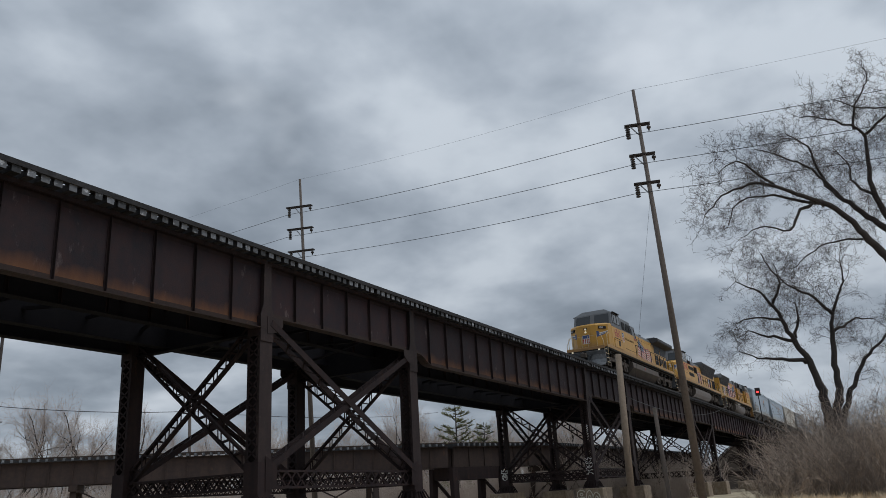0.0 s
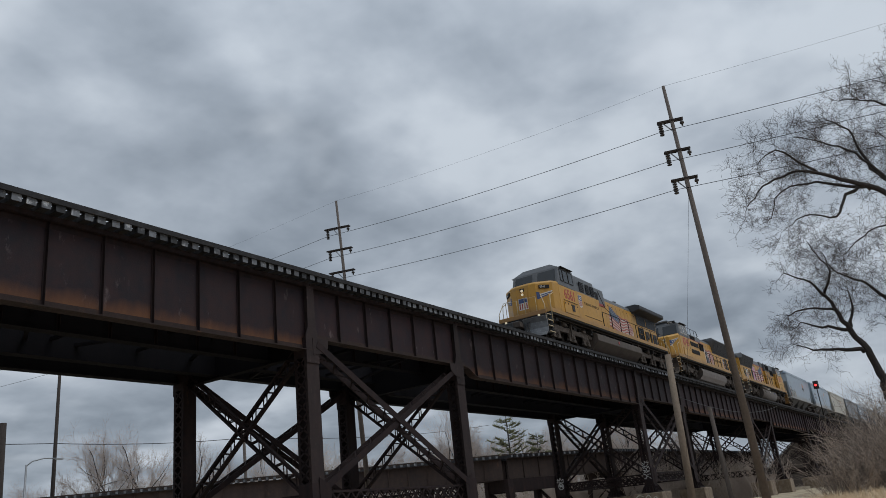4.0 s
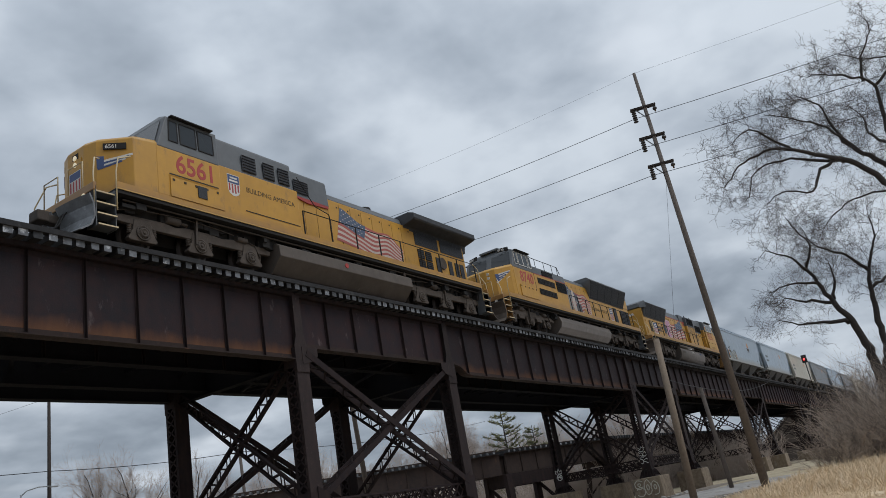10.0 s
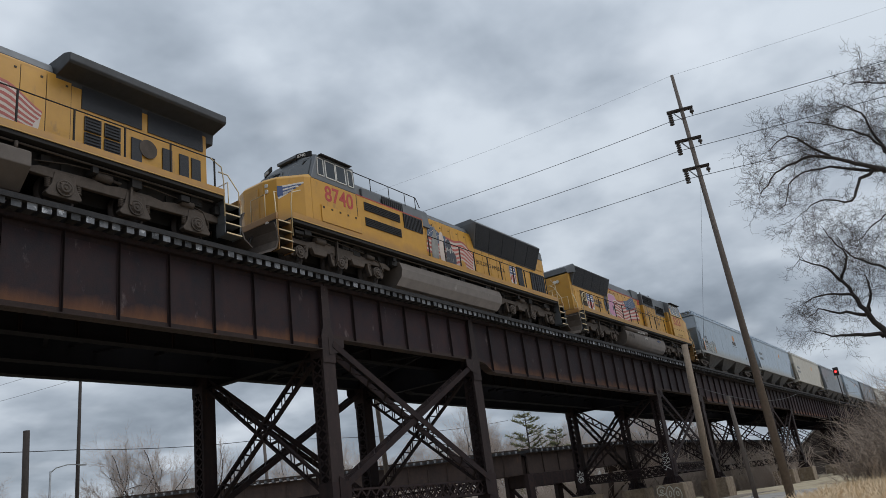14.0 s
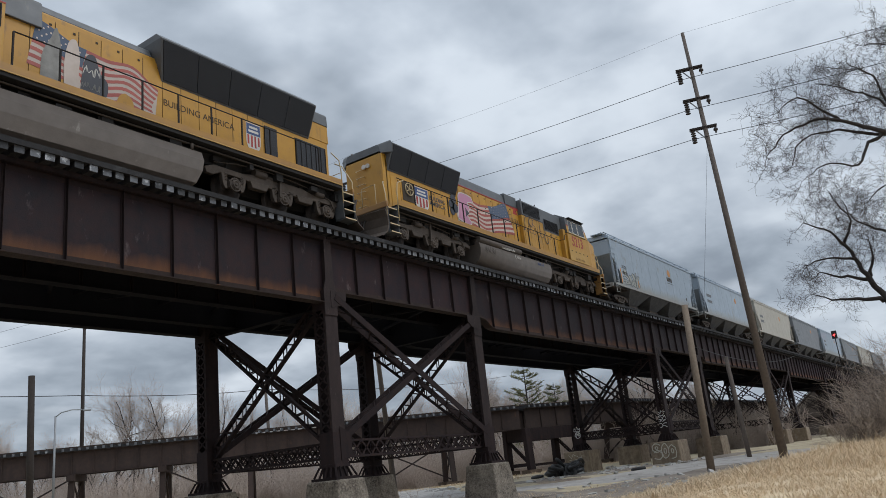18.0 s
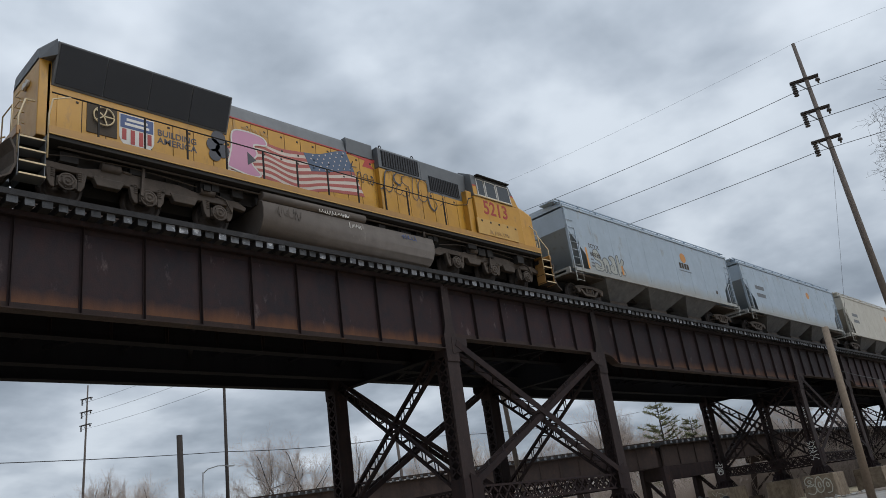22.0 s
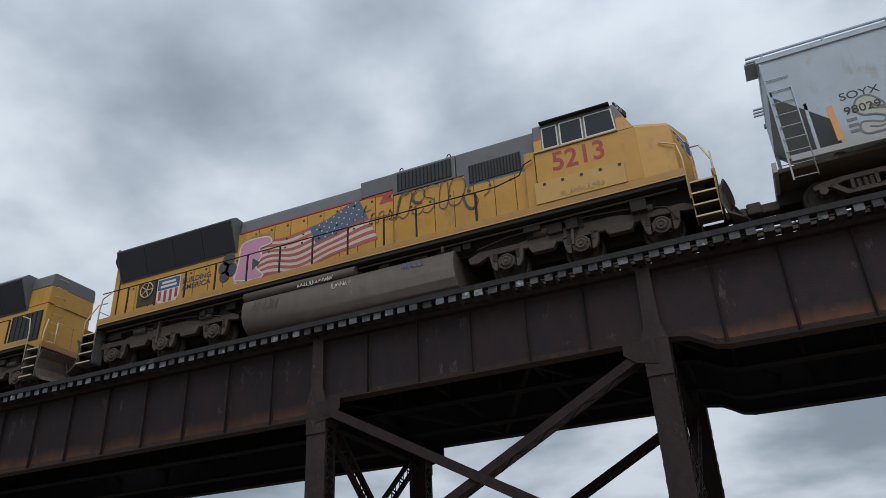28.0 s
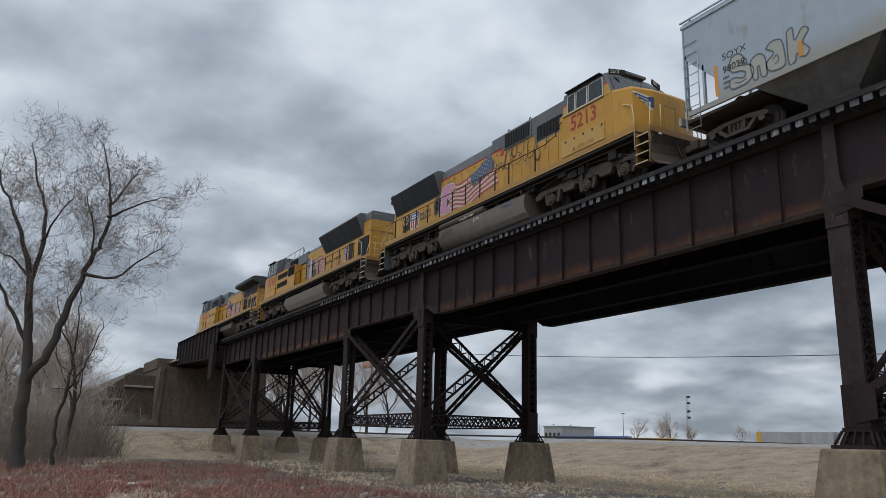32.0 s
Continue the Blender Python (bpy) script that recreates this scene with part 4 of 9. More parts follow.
brush("thicket", "grey-brown brush at the foot of the trees", [(-58, -2, 5, 4.0), (-66, 4, 5, 4.0), (-60, -12, 6, 5.0), (-75, -4, 6, 6.0), (-84, 6, 5, 5.0), (-56, -7, 4, 4.5), (-64, -1, 4, 5.0), (-70, 6, 4, 4.5), (-52, 2, 3, 3.0), (-98, 10, 6, 5.0), (-90, 9.5, 3.5, 3.2), (-88, 12.5, 2.5, 2.4), (-92, 6, 4, 4.0)], 260, 1, DRYBRUSH, 9, 0.016, 0.34, "brush by the abutment")
brush("hedge", "low dark green bushes at the foot of the abutment", [(-88.5, 13.5, 1.6, 1.5), (-89, 11.5, 1.6, 1.5), (-89.5, 9.5, 1.6, 1.4)], 300, 1, NEEDLE, 14, 0.03, 0.5, "brush by the abutment")
brush("thicket", "thin dry weeds round the pier feet", [(22, 17, 2.2, 1.2), (-45, 19, 3, 1.0), (-63, 18, 3, 1.2), (27, 30, 6, 1.6)], 160, 1, DRYBRUSH, 10, 0.008, 0.5, "weeds at the piers")


def far_brush():
    """A belt of brush behind the lower viaduct and along the wood's edge: one thicket, laid again and again."""
    rnd = random.Random(12)
    s = Shape()
    for k in range(420):
        p = Vector((rnd.uniform(-6, 6), rnd.uniform(-3, 3), -0.3))
        d = Vector((rnd.gauss(0, 0.3), rnd.gauss(0, 0.3), 1)).normalized()
        l = rnd.uniform(2.0, 4.8)
        for j in range(3):
            e = p + d * (l / 3)
            s.tube(p, e, 0.035 - 0.01 * j, 0.026 - 0.01 * j, 3, False)
            for i in range(3):
                f = (d + Vector((rnd.gauss(0, 0.6), rnd.gauss(0, 0.6), rnd.gauss(0, 0.4)))).normalized()
                b = p.lerp(e, rnd.random())
                s.tube(b, b + f * l * rnd.uniform(0.15, 0.32), 0.016, 0.008, 3, False)
            p = e
            d = (d + Vector((rnd.gauss(0, 0.2), rnd.gauss(0, 0.2), rnd.gauss(0, 0.1)))).normalized()
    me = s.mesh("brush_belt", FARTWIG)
    spots = []
    for row, (lo, hi) in enumerate(((84, 92), (98, 112))):
        for k in range(17):
            a = 0.34 + (1.3 - 0.34) * (k + 0.5 * row) / 16
            d = rnd.uniform(lo, hi)
            spots.append((math.sin(a) * d, math.cos(a) * d))
    spots += [(-rnd.uniform(64, 110), rnd.uniform(-36, 6)) for k in range(22)]
    spots += [(150 + 4 * k, 12 - 1.2 * (k % 4)) for k in range(8)]
    for x, y in spots:
        ob = new("brush_belt", me)
        tagged(ob, "belt of grey-brown brush below distant trees", "brush", "distant brush", "stuff")
        ob.matrix_basis = pose(x, y, height(x, y), 0, 0, rnd.uniform(0, 360))
        ob.scale = (1, 1, rnd.uniform(0.8, 1.3))


far_brush()


def blades(name, label, region, n, lo, hi, material, seed, width=0.012, bare=-0.25):
    rnd = random.Random(seed)
    s = Shape()
    x0, x1, y0, y1 = region
    for k in range(n):
        x = x0 + (x1 - x0) * rnd.random() ** 1.35 if x1 > x0 else x0 + (x1 - x0) * rnd.random()
        y = rnd.uniform(y0, y1)
        if noise.noise((x * 0.35, y * 0.35, seed)) + 0.5 * noise.noise((x * 1.1, y * 1.1, seed)) < bare:
            continue
        h = rnd.uniform(lo, hi)
        b = Vector((x, y, height(x, y) - 0.02))
        for j in range(3):
            d = Vector((rnd.gauss(0, 0.45), rnd.gauss(0, 0.45), 1)).normalized() * h * rnd.uniform(0.6, 1)
            m = b + d * 0.6 + Vector((rnd.gauss(0, 0.03), rnd.gauss(0, 0.03), 0))
            e = b + d + Vector((rnd.gauss(0, 0.12), rnd.gauss(0, 0.12), -0.1 * h))
            w = Vector((rnd.gauss(0, 1), rnd.gauss(0, 1), 0)).normalized() * width
            i = len(s.v)
            s.v += [tuple(b - w), tuple(b + w), tuple(m + w * 0.7), tuple(m - w * 0.7), tuple(e)]
            s.face((i, i + 1, i + 2, i + 3))
            s.face((i + 3, i + 2, i + 4))
    me = bpy.data.meshes.new(name)
    me.from_pydata(s.v, [], s.f)
    me.materials.append(material)
    tagged(new(name, me), label, "grass", "", "stuff")


blades("grass", "long straw-coloured dry grass on the bank", (7.0, 48.0, 0.5, 11.0), 30000, 0.12, 0.36, STRAW, 31, 0.012)
blades("grass", "taller dry grass along the bank edge", (24.0, 56.0, -4.0, 9.5), 7000, 0.3, 0.75, STRAW, 32, 0.016)
blades("weed_carpet", "red-brown dry weeds covering the low ground", (-12.0, -52.0, -3.0, 13.5), 24000, 0.1, 0.5, REDWEED, 33, 0.016, -0.08)
blades("weed_carpet", "dark brown dead weeds between the red ones", (-12.0, -60.0, -3.0, 16.0), 12000, 0.12, 0.55, DRYBRUSH, 36, 0.014, -0.1)
blades("grass", "pale dead grass among the weeds", (-12.0, -60.0, -3.0, 34.0), 16000, 0.06, 0.22, STRAW, 35, 0.018, 0.0)
blades("grass", "short pale grass beyond the lane", (46.0, 84.0, 29.0, 54.0), 14000, 0.08, 0.26, STRAW, 37, 0.03, 0.0)
blades("grass", "thin dry grass at the foot of the piers", (14.0, 34.0, 11.0, 30.0), 9000, 0.06, 0.24, STRAW, 38, 0.014, 0.05)
blades("grass", "short dry grass under the viaduct", (-15.0, -75.0, 14.0, 40.0), 12000, 0.08, 0.25, STRAW, 34, 0.02)


# ---- road and yard ----
ASPHALT = surface("worn_asphalt", (0.47, 0.445, 0.42), (0.26, 0.24, 0.22), 0.95, 0, 1.6, 1.3, 0.6, 30, (0.15, 0.13, 0.11), 0.6, 0.7, 0.0)
DIRT = surface("gravelly_trodden_dirt", (0.29, 0.245, 0.2), (0.13, 0.105, 0.085), 1.0, 0, 2.4, 1.4, 1.0, 12, (0.4, 0.35, 0.28), 0.6, 1.4, 0.0)
BALLAST = surface("pale_ballast", (0.36, 0.34, 0.32), (0.2, 0.185, 0.17), 1.0, 0, 9, 1.0, 1.0, 12)
EARTH = surface("bare_dark_earth", (0.13, 0.105, 0.085), (0.085, 0.068, 0.056), 1.0, 0, 3, 0.9, 0.8, 10, (0.17, 0.14, 0.1), 0.62, 1.0, 0.0)


def sheet(name, label, path, width, material, lift, wobble=0.0, seed=0):
    """A strip that follows the ground along a path of (x, y)."""
    rnd = random.Random(seed)
    s = Shape()
    pts = []
    for (a, b), (c, d) in zip(path, path[1:]):
        m = max(2, int(math.hypot(c - a, d - b) / 1.0))
        pts += [(a + (c - a) * k / m, b + (d - b) * k / m) for k in range(m)]
    pts.append(path[-1])
    rows = []
    for k, (x, y) in enumerate(pts):
        p, q = pts[max(0, k - 1)], pts[min(len(pts) - 1, k + 1)]
        n = Vector((-(q[1] - p[1]), q[0] - p[0])).normalized()
        row = []
        for j in range(9):
            u = (j / 8 - 0.5) * (width + (rnd.uniform(-wobble, wobble) if j in (0, 8) else 0))
            xx, yy = x + n.x * u, y + n.y * u
            row.append((xx, yy, height(xx, yy) + (lift if 0 < j < 8 else -0.03)))
        rows.append(row)
    for r in rows:
        s.v += r
    for i in range(len(rows) - 1):
        for j in range(8):
            s.face((i * 9 + j, i * 9 + j + 1, i * 9 + j + 10, i * 9 + j + 9), True)
    me = bpy.data.meshes.new(name)
    me.from_pydata(s.v, [], s.f)
    me.polygons.foreach_set("use_smooth", [True] * len(s.f))
    me.materials.append(material)
    return tagged(new(name, me), label, name, "", "structure")


sheet("road", "worn grey asphalt lane running under the viaduct", [(66, 7.5), (54, 11.2), (45, 14.6), (40, 18.6), (38.2, 24), (40, 30), (46, 37), (58, 46)], 6.4, ASPHALT, 0.09, 1.0, 1)
sheet("earth_patch", "bare dark earth under the viaduct", [(-62, 20.5), (-30, 20.0), (-14, 21)], 9.0, EARTH, 0.025, 2.5, 2)
sheet("earth_patch", "bare trodden brown earth in front of the piers", [(-66, 13.5), (-40, 11), (-14, 12.5)], 8.0, EARTH, 0.03, 3.0, 5)
sheet("ballast_bed", "pale ballast bed of the yard track", [(-84, -60), (-84, 12), (-83, 40), (-60, 60), (60, 84)], 4.6, BALLAST, 0.3, 0.4, 3)


sheet("dirt_verge", "bare gravelly dirt along the edge of the lane", [(13, 13.4), (23, 13.6), (31, 13.0), (38, 12.2), (48, 9.6)], 5.6, DIRT, 0.06, 2.4, 8)
sheet("dirt_verge", "trodden dirt beside the piers and the lane", [(24, 17.5), (31, 18.4), (34.5, 22), (35, 29)], 5.0, DIRT, 0.05, 2.2, 9)
sheet("dirt_verge", "bare dirt round the feet of the far piers", [(44.5, 27.5), (47.5, 21.0), (52, 17.2), (62, 15.5)], 3.4, DIRT, 0.055, 1.8, 10)


def yard_rail(off):
    s = Shape()
    pts = [(-84, -60), (-84, 12), (-83, 40), (-60, 60), (60, 84)]
    for (a, b), (c, d) in zip(pts, pts[1:]):
        n = Vector((-(d - b), c - a)).normalized() * off
        s.beam((a + n.x, b + n.y, height(a, b) + 0.42), (c + n.x, d + n.y, height(c, d) + 0.42), 0.07, 0.16)
    return s


YARD = thing("yard_track", "rusty yard track on pale ballast", "railway track", "", "structure")
for off in (-0.75, 0.75):
    part("rail", yard_rail(off), RAILSTEEL, YARD)


def earthwork(name, x0, x1, label):
    """The raised approach that carries the line on past the viaduct."""
    s = Shape()
    rings = []
    for x in (x0, x1):
        rings.append([(x, 2.0, -0.5), (x, 15.2, 9.6), (x, 28.0, 9.6), (x, 41.0, -0.5)])
    s.loft(rings)
    tagged(part(name, s, EARTH), label, "embankment", "", "structure")


def straw_bank():
    """The bank's thatch of flattened grass: a lumpy sheet just above the soil, ragged at its edges."""
    rnd = random.Random(19)
    s = Shape()
    nx, ny = 70, 22
    for i in range(nx + 1):
        for j in range(ny + 1):
            x, y = 6.0 + 50.0 * i / nx, -8.0 + 17.6 * j / ny
            edge = i in (0, nx) or j in (0, ny) or (j == ny - 1 and rnd.random() < 0.4)
            s.v.append((x + rnd.uniform(-0.2, 0.2), y + rnd.uniform(-0.2, 0.2), height(x, y) + (-0.08 if edge else 0.04 + 0.05 * noise.noise((x * 0.9, y * 0.9, 4.0)))))
    for i in range(nx):
        for j in range(ny):
            a = i * (ny + 1) + j
            s.face((a, a + ny + 1, a + ny + 2, a + 1), True)
    tagged(part("grass_bank", s, THATCH), "flattened straw-coloured dry grass covering the bank", "ground", "", "structure")


THATCH = surface("flattened_straw", (0.74, 0.6, 0.41), (0.54, 0.42, 0.28), 1.0, 0, 2.6, 1.0, 1.0, 14, (0.33, 0.24, 0.15), 0.62, 0.5, 0.0)
straw_bank()


def straw_field():
    """Flat dry grass beyond the road, ragged at its edges."""
    rnd = random.Random(29)
    s = Shape()
    nx, ny = 84, 46
    for i in range(nx + 1):
        for j in range(ny + 1):
            x, y = 14.0 + 126.0 * i / nx, 9.6 + 69.0 * j / ny
            edge = i in (0, nx) or j in (0, ny) or noise.noise((x * 0.16, y * 0.16, 7.0)) < -0.32
            s.v.append((x + rnd.uniform(-0.4, 0.4), y + rnd.uniform(-0.4, 0.4), height(x, y) + (-0.1 if edge else 0.03)))
    for i in range(nx):
        for j in range(ny):
            a = i * (ny + 1) + j
            s.face((a, a + ny + 1, a + ny + 2, a + 1), True)
    tagged(part("grass_field", s, FIELD), "flat field of pale dry grass beyond the road", "ground", "", "structure")


FIELD = surface("short_winter_grass", (0.53, 0.45, 0.31), (0.29, 0.235, 0.15), 1.0, 0, 1.5, 1.4, 1.0, 14, (0.2, 0.155, 0.1), 0.6, 0.35, 0.0)
straw_field()
earthwork("embankment_west", -420.0, -104.0, "brushy earth embankment behind the abutment")
earthwork("embankment_east", 168.0, 460.0, "brushy earth embankment carrying the line on")
for yc, lab in ((19.05, "near"), (24.1, "far")):
    for x0, x1 in ((-420.0, -91.0), (170.0, 460.0)):
        tr = thing("approach_track", "rails and ballast on the approach embankment", "railway track", "", "structure")
        part("ballast", Shape().slab([(yc - 2.2, 9.55), (yc - 1.5, 10.08), (yc + 1.5, 10.08), (yc + 2.2, 9.55)][::-1], "x", x0, x1), BALLAST, tr)
        for sg in (-1, 1):
            part("rail", Shape().box(x0, x1, yc + sg * 0.7525 - 0.035, yc + sg * 0.7525 + 0.035, 10.081, RAIL_TOP), RAILSTEEL, tr)


# ---- abutment and the through-girder span at the west end ----
ABUTSTONE = surface("sooty_concrete", (0.15, 0.108, 0.076), (0.055, 0.041, 0.032), 0.92, 0, 3.5, 1.3, 0.5, 22, (0.24, 0.22, 0.2), 0.67, 2.2, 0.1, 0.3)


CHALKSTONE = surface("pale_lime_streaked_concrete", (0.4, 0.38, 0.34), (0.2, 0.18, 0.16), 0.9, 0, 5, 1.2, 0.4, 22)


def abutment():
    t = thing("abutment", "tall brown-stained concrete abutment with stepped wing wall", "abutment", "", "structure")
    part("breast_wall", Shape().loft([[(-91, 15.4, 1.2), (-91, 27.8, 1.2), (-104, 27.8, 1.2), (-104, 15.4, 1.2)], [(-91.3, 15.7, 8.9), (-91.3, 27.5, 8.9), (-104, 27.5, 8.9), (-104, 15.7, 8.9)]]), ABUTSTONE, t, "", 0.05)
    part("back_wall", Shape().box(-104, -94.5, 15.6, 27.6, 8.905, 10.07), ABUTSTONE, t)
    part("corner_pilaster", Shape().loft([[(-90.85, 15.1, 1.2), (-90.85, 15.7, 1.2), (-91.8, 15.7, 1.2), (-91.8, 15.1, 1.2)], [(-91.2, 15.5, 8.9), (-91.2, 16.0, 8.9), (-91.9, 16.0, 8.9), (-91.9, 15.5, 8.9)]]), ABUTSTONE, t, "paler concrete corner")
    for k in range(5):
        y1 = 15.2 - 1.5 * k
        part("wing_step", Shape().box(-92.6 - 1.2 * k, -92.0 - 1.2 * k, y1 - 3.2, y1, 1.0, 7.9 - 1.45 * k), ABUTSTONE, t, "", 0.05)
        part("wing_course", Shape().box(-92.0 - 1.2 * k, -91.75 - 1.2 * k, y1 - 3.2, y1 - 0.2, 6.5 - 1.45 * k, 6.7 - 1.45 * k), CHALKSTONE, t, "pale weathered ledge")


abutment()


def through_span():
    sp = thing("through_girder_span", "tall riveted through-girder span beside the abutment", "girder span", "spans of the viaduct")
    for y, out in ((17.25, -1), (25.9, 1)):
        prof = [(-92.4, 9.2), (-76.0, 8.75), (-73.6, 8.6), (-73.6, 11.2), (-74.2, 11.62), (-91.6, 11.62), (-92.4, 11.2)]
        part("web", Shape().slab(prof, "y", y - 0.014, y + 0.014), STEEL, sp)
        part("top_flange", Shape().box(-91.6, -74.2, y - 0.2, y + 0.2, 11.622, 11.66), STEEL, sp)
        part("bottom_flange", Shape().beam((-92.4, y, 9.18), (-73.6, y, 8.6), 0.4, 0.035), RUST, sp)
        for k in range(12):
            x = -91.6 + 1.55 * k
            part("stiffener", Shape().box(x - 0.05, x + 0.05, min(y + out * 0.015, y + out * 0.13), max(y + out * 0.015, y + out * 0.13), 9.25 - 0.028 * (x + 92.4), 11.6), STEEL, sp)
    part("floor", Shape().box(-92.3, -73.7, 17.45, 25.7, 9.3, 9.8), STEEL, sp)
    part("end_post", Shape().box(-74.8, -73.3, 16.9, 17.2, 6.6, 9.9), STEEL, sp, "solid bearing box at the span's end")


through_span()


# ---- the second, lower viaduct behind ----
def portal_tower(m, top):
    """A short tower of four heavy columns under a deep box of plate beams."""
    t = thing("portal_tower", "dark riveted portal tower of the lower viaduct", "trestle tower", "bents of the lower viaduct", "", m)
    w = m @ Vector((2.6, 0, 0))
    z0, z1 = height(w.x, w.y), top - 1.8
    for x in (-0.2, 5.6):
        for y in (-1.5, 1.5):
            part("column", Shape().beam((x, y * 1.08, z0 + 0.35), (x, y, z1), 0.6, 0.55, (0, 1, 0)), STEEL, t, "", 0.015)
            part("footing", Shape().box(x - 0.65, x + 0.65, y * 1.08 - 0.65, y * 1.08 + 0.65, z0 - 0.3, z0 + 0.35), ABUTSTONE, t)
        part("cross_beam", Shape().box(x - 0.2, x + 0.2, -1.22, 1.22, z1 - 1.0, z1 - 0.005), STEEL, t)
        part("cross_strut", Shape().box(x - 0.12, x + 0.12, -1.28, 1.28, z0 + 0.7, z0 + 0.95), STEEL, t)
        box_brace((x, -1.25, z0 + 1.0), (x, 1.25, z1 - 1.0), t, 0.26, 0.14)
    for y in (-1.5, 1.5):
        part("side_beam", Shape().box(0.11, 5.29, y - 0.03, y + 0.03, z1 - 1.05, z1 - 0.005), STEEL, t)
        part("side_flange", Shape().box(0.11, 5.29, y - 0.16, y + 0.16, z1 - 1.08, z1 - 1.051), STEEL, t)
        part("side_strut", Shape().box(0.11, 5.29, y * 1.06 - 0.1, y * 1.06 + 0.1, z0 + 0.62, z0 + 0.82), STEEL, t)


LOWSTEEL = surface("weathered_low_steel", (0.032, 0.026, 0.026), (0.07, 0.047, 0.04), 0.8, 0, 3, 1.1, 0.3, 26, (0.12, 0.065, 0.04), 0.66, 1.2, 0.25, 0.2, 0.25)


def second_viaduct():
    path = [(-30, 133), (2, 99.5), (32, 68), (54, 46), (64, 36.5), (76, 31.5), (95, 30.5), (135, 30.0)]
    top = 6.15
    for (a, b), (c, d) in zip(path, path[1:]):
        ln = math.hypot(c - a, d - b)
        ang = math.atan2(d - b, c - a)
        m = Matrix.Translation((a, b, 0)) @ Euler((0, 0, ang)).to_matrix().to_4x4()
        sp = thing("low_girder_span", "dark steel girder span of a lower viaduct behind", "girder span", "spans of the lower viaduct", "", m)
        for y in (-1.3, 1.3):
            part("girder", Shape().box(0.05, ln - 0.05, y - 0.02, y + 0.02, top - 1.75, top), LOWSTEEL, sp)
            part("bottom_flange", Shape().box(0.05, ln - 0.05, y - 0.18, y + 0.18, top - 1.79, top - 1.752), LOWSTEEL, sp)
            part("top_flange", Shape().box(0.05, ln - 0.05, y - 0.18, y + 0.18, top + 0.001, top + 0.04), LOWSTEEL, sp)
            n = int(ln / 1.7)
            s = Shape()
            for k in range(1, n):
                x = ln * k / n
                s.box(x - 0.04, x + 0.04, y - 0.12, y + 0.12, top - 1.74, top - 0.01)
            tagged(part("stiffener", s, LOWSTEEL, sp), kind="stuff")
        s, ends = Shape(), Shape()
        n = int(ln / 0.62)
        for k in range(n):
            x = 0.1 + (ln - 0.2) * k / n
            s.box(x, x + 0.24, -1.9, 1.9, top + 0.041, top + 0.28)
            ends.box(x + 0.02, x + 0.22, -1.915, -1.901, top + 0.06, top + 0.27)
        tagged(part("tie", s, TIE, sp), kind="stuff")
        tagged(part("tie_end", ends, TIEEND, sp, "bleached ends of the ties"), kind="stuff")
        for y in (-0.75, 0.75):
            part("rail", Shape().box(0, ln, y - 0.035, y + 0.035, top + 0.281, top + 0.45), RAILSTEEL, sp)
        part("guard_rail", Shape().box(0, ln, -1.78, -1.7, top + 0.9, top + 0.96), LOWSTEEL, sp) if ln > 38 else None
        k = 0.0
        if a == 64:
            portal_tower(m, top)
            k = 14.0
        while k < ln - 3:
            tw = thing("low_bent", "braced steel bent of the lower viaduct", "trestle bent", "bents of the lower viaduct", "", m @ Matrix.Translation((k, 0, 0)))
            w = m @ Vector((k, 0, 0))
            z0 = height(w.x, w.y)
            for y in (-1.7, 1.7):
                part("leg", Shape().beam((0, y * 1.15, z0 + 0.4), (0, y * 0.8, top - 1.8), 0.42, 0.42), LOWSTEEL, tw)
                part("footing", Shape().box(-0.6, 0.6, y * 1.15 - 0.6, y * 1.15 + 0.6, z0 - 0.3, z0 + 0.4), ABUTSTONE, tw)
            part("cap", Shape().box(-0.3, 0.3, -1.9, 1.9, top - 2.3, top - 1.8), LOWSTEEL, tw)
            part("brace", Shape().beam((0, -1.9, z0 + 0.7), (0, 1.35, top - 2.4), 0.1, 0.14), LOWSTEEL, tw)
            part("brace", Shape().beam((0.12, 1.9, z0 + 0.7), (0.12, -1.35, top - 2.4), 0.1, 0.14), LOWSTEEL, tw)
            if k + 6 < ln and int(k / 7) % 2 == 0:
                part("brace", Shape().beam((0.2, -1.6, z0 + 0.7), (6.8, -1.4, top - 2.2), 0.1, 0.12), LOWSTEEL, tw)
                part("brace", Shape().beam((6.8, -1.6, z0 + 0.7), (0.2, -1.4, top - 2.2), 0.1, 0.12), LOWSTEEL, tw)
            k += 7.0


second_viaduct()


# ---- poles and wires ----
WIRE = surface("dark_cable", (0.035, 0.036, 0.04), (0.06, 0.06, 0.065), 0.6, 0.2, 3, 0.8, 0.0)
GALV = surface("galvanised_steel", (0.33, 0.34, 0.35), (0.22, 0.23, 0.24), 0.5, 0.4, 8)
CERAMIC = surface("dark_ceramic", (0.03, 0.025, 0.024), (0.06, 0.05, 0.045), 0.25, 0, 5)


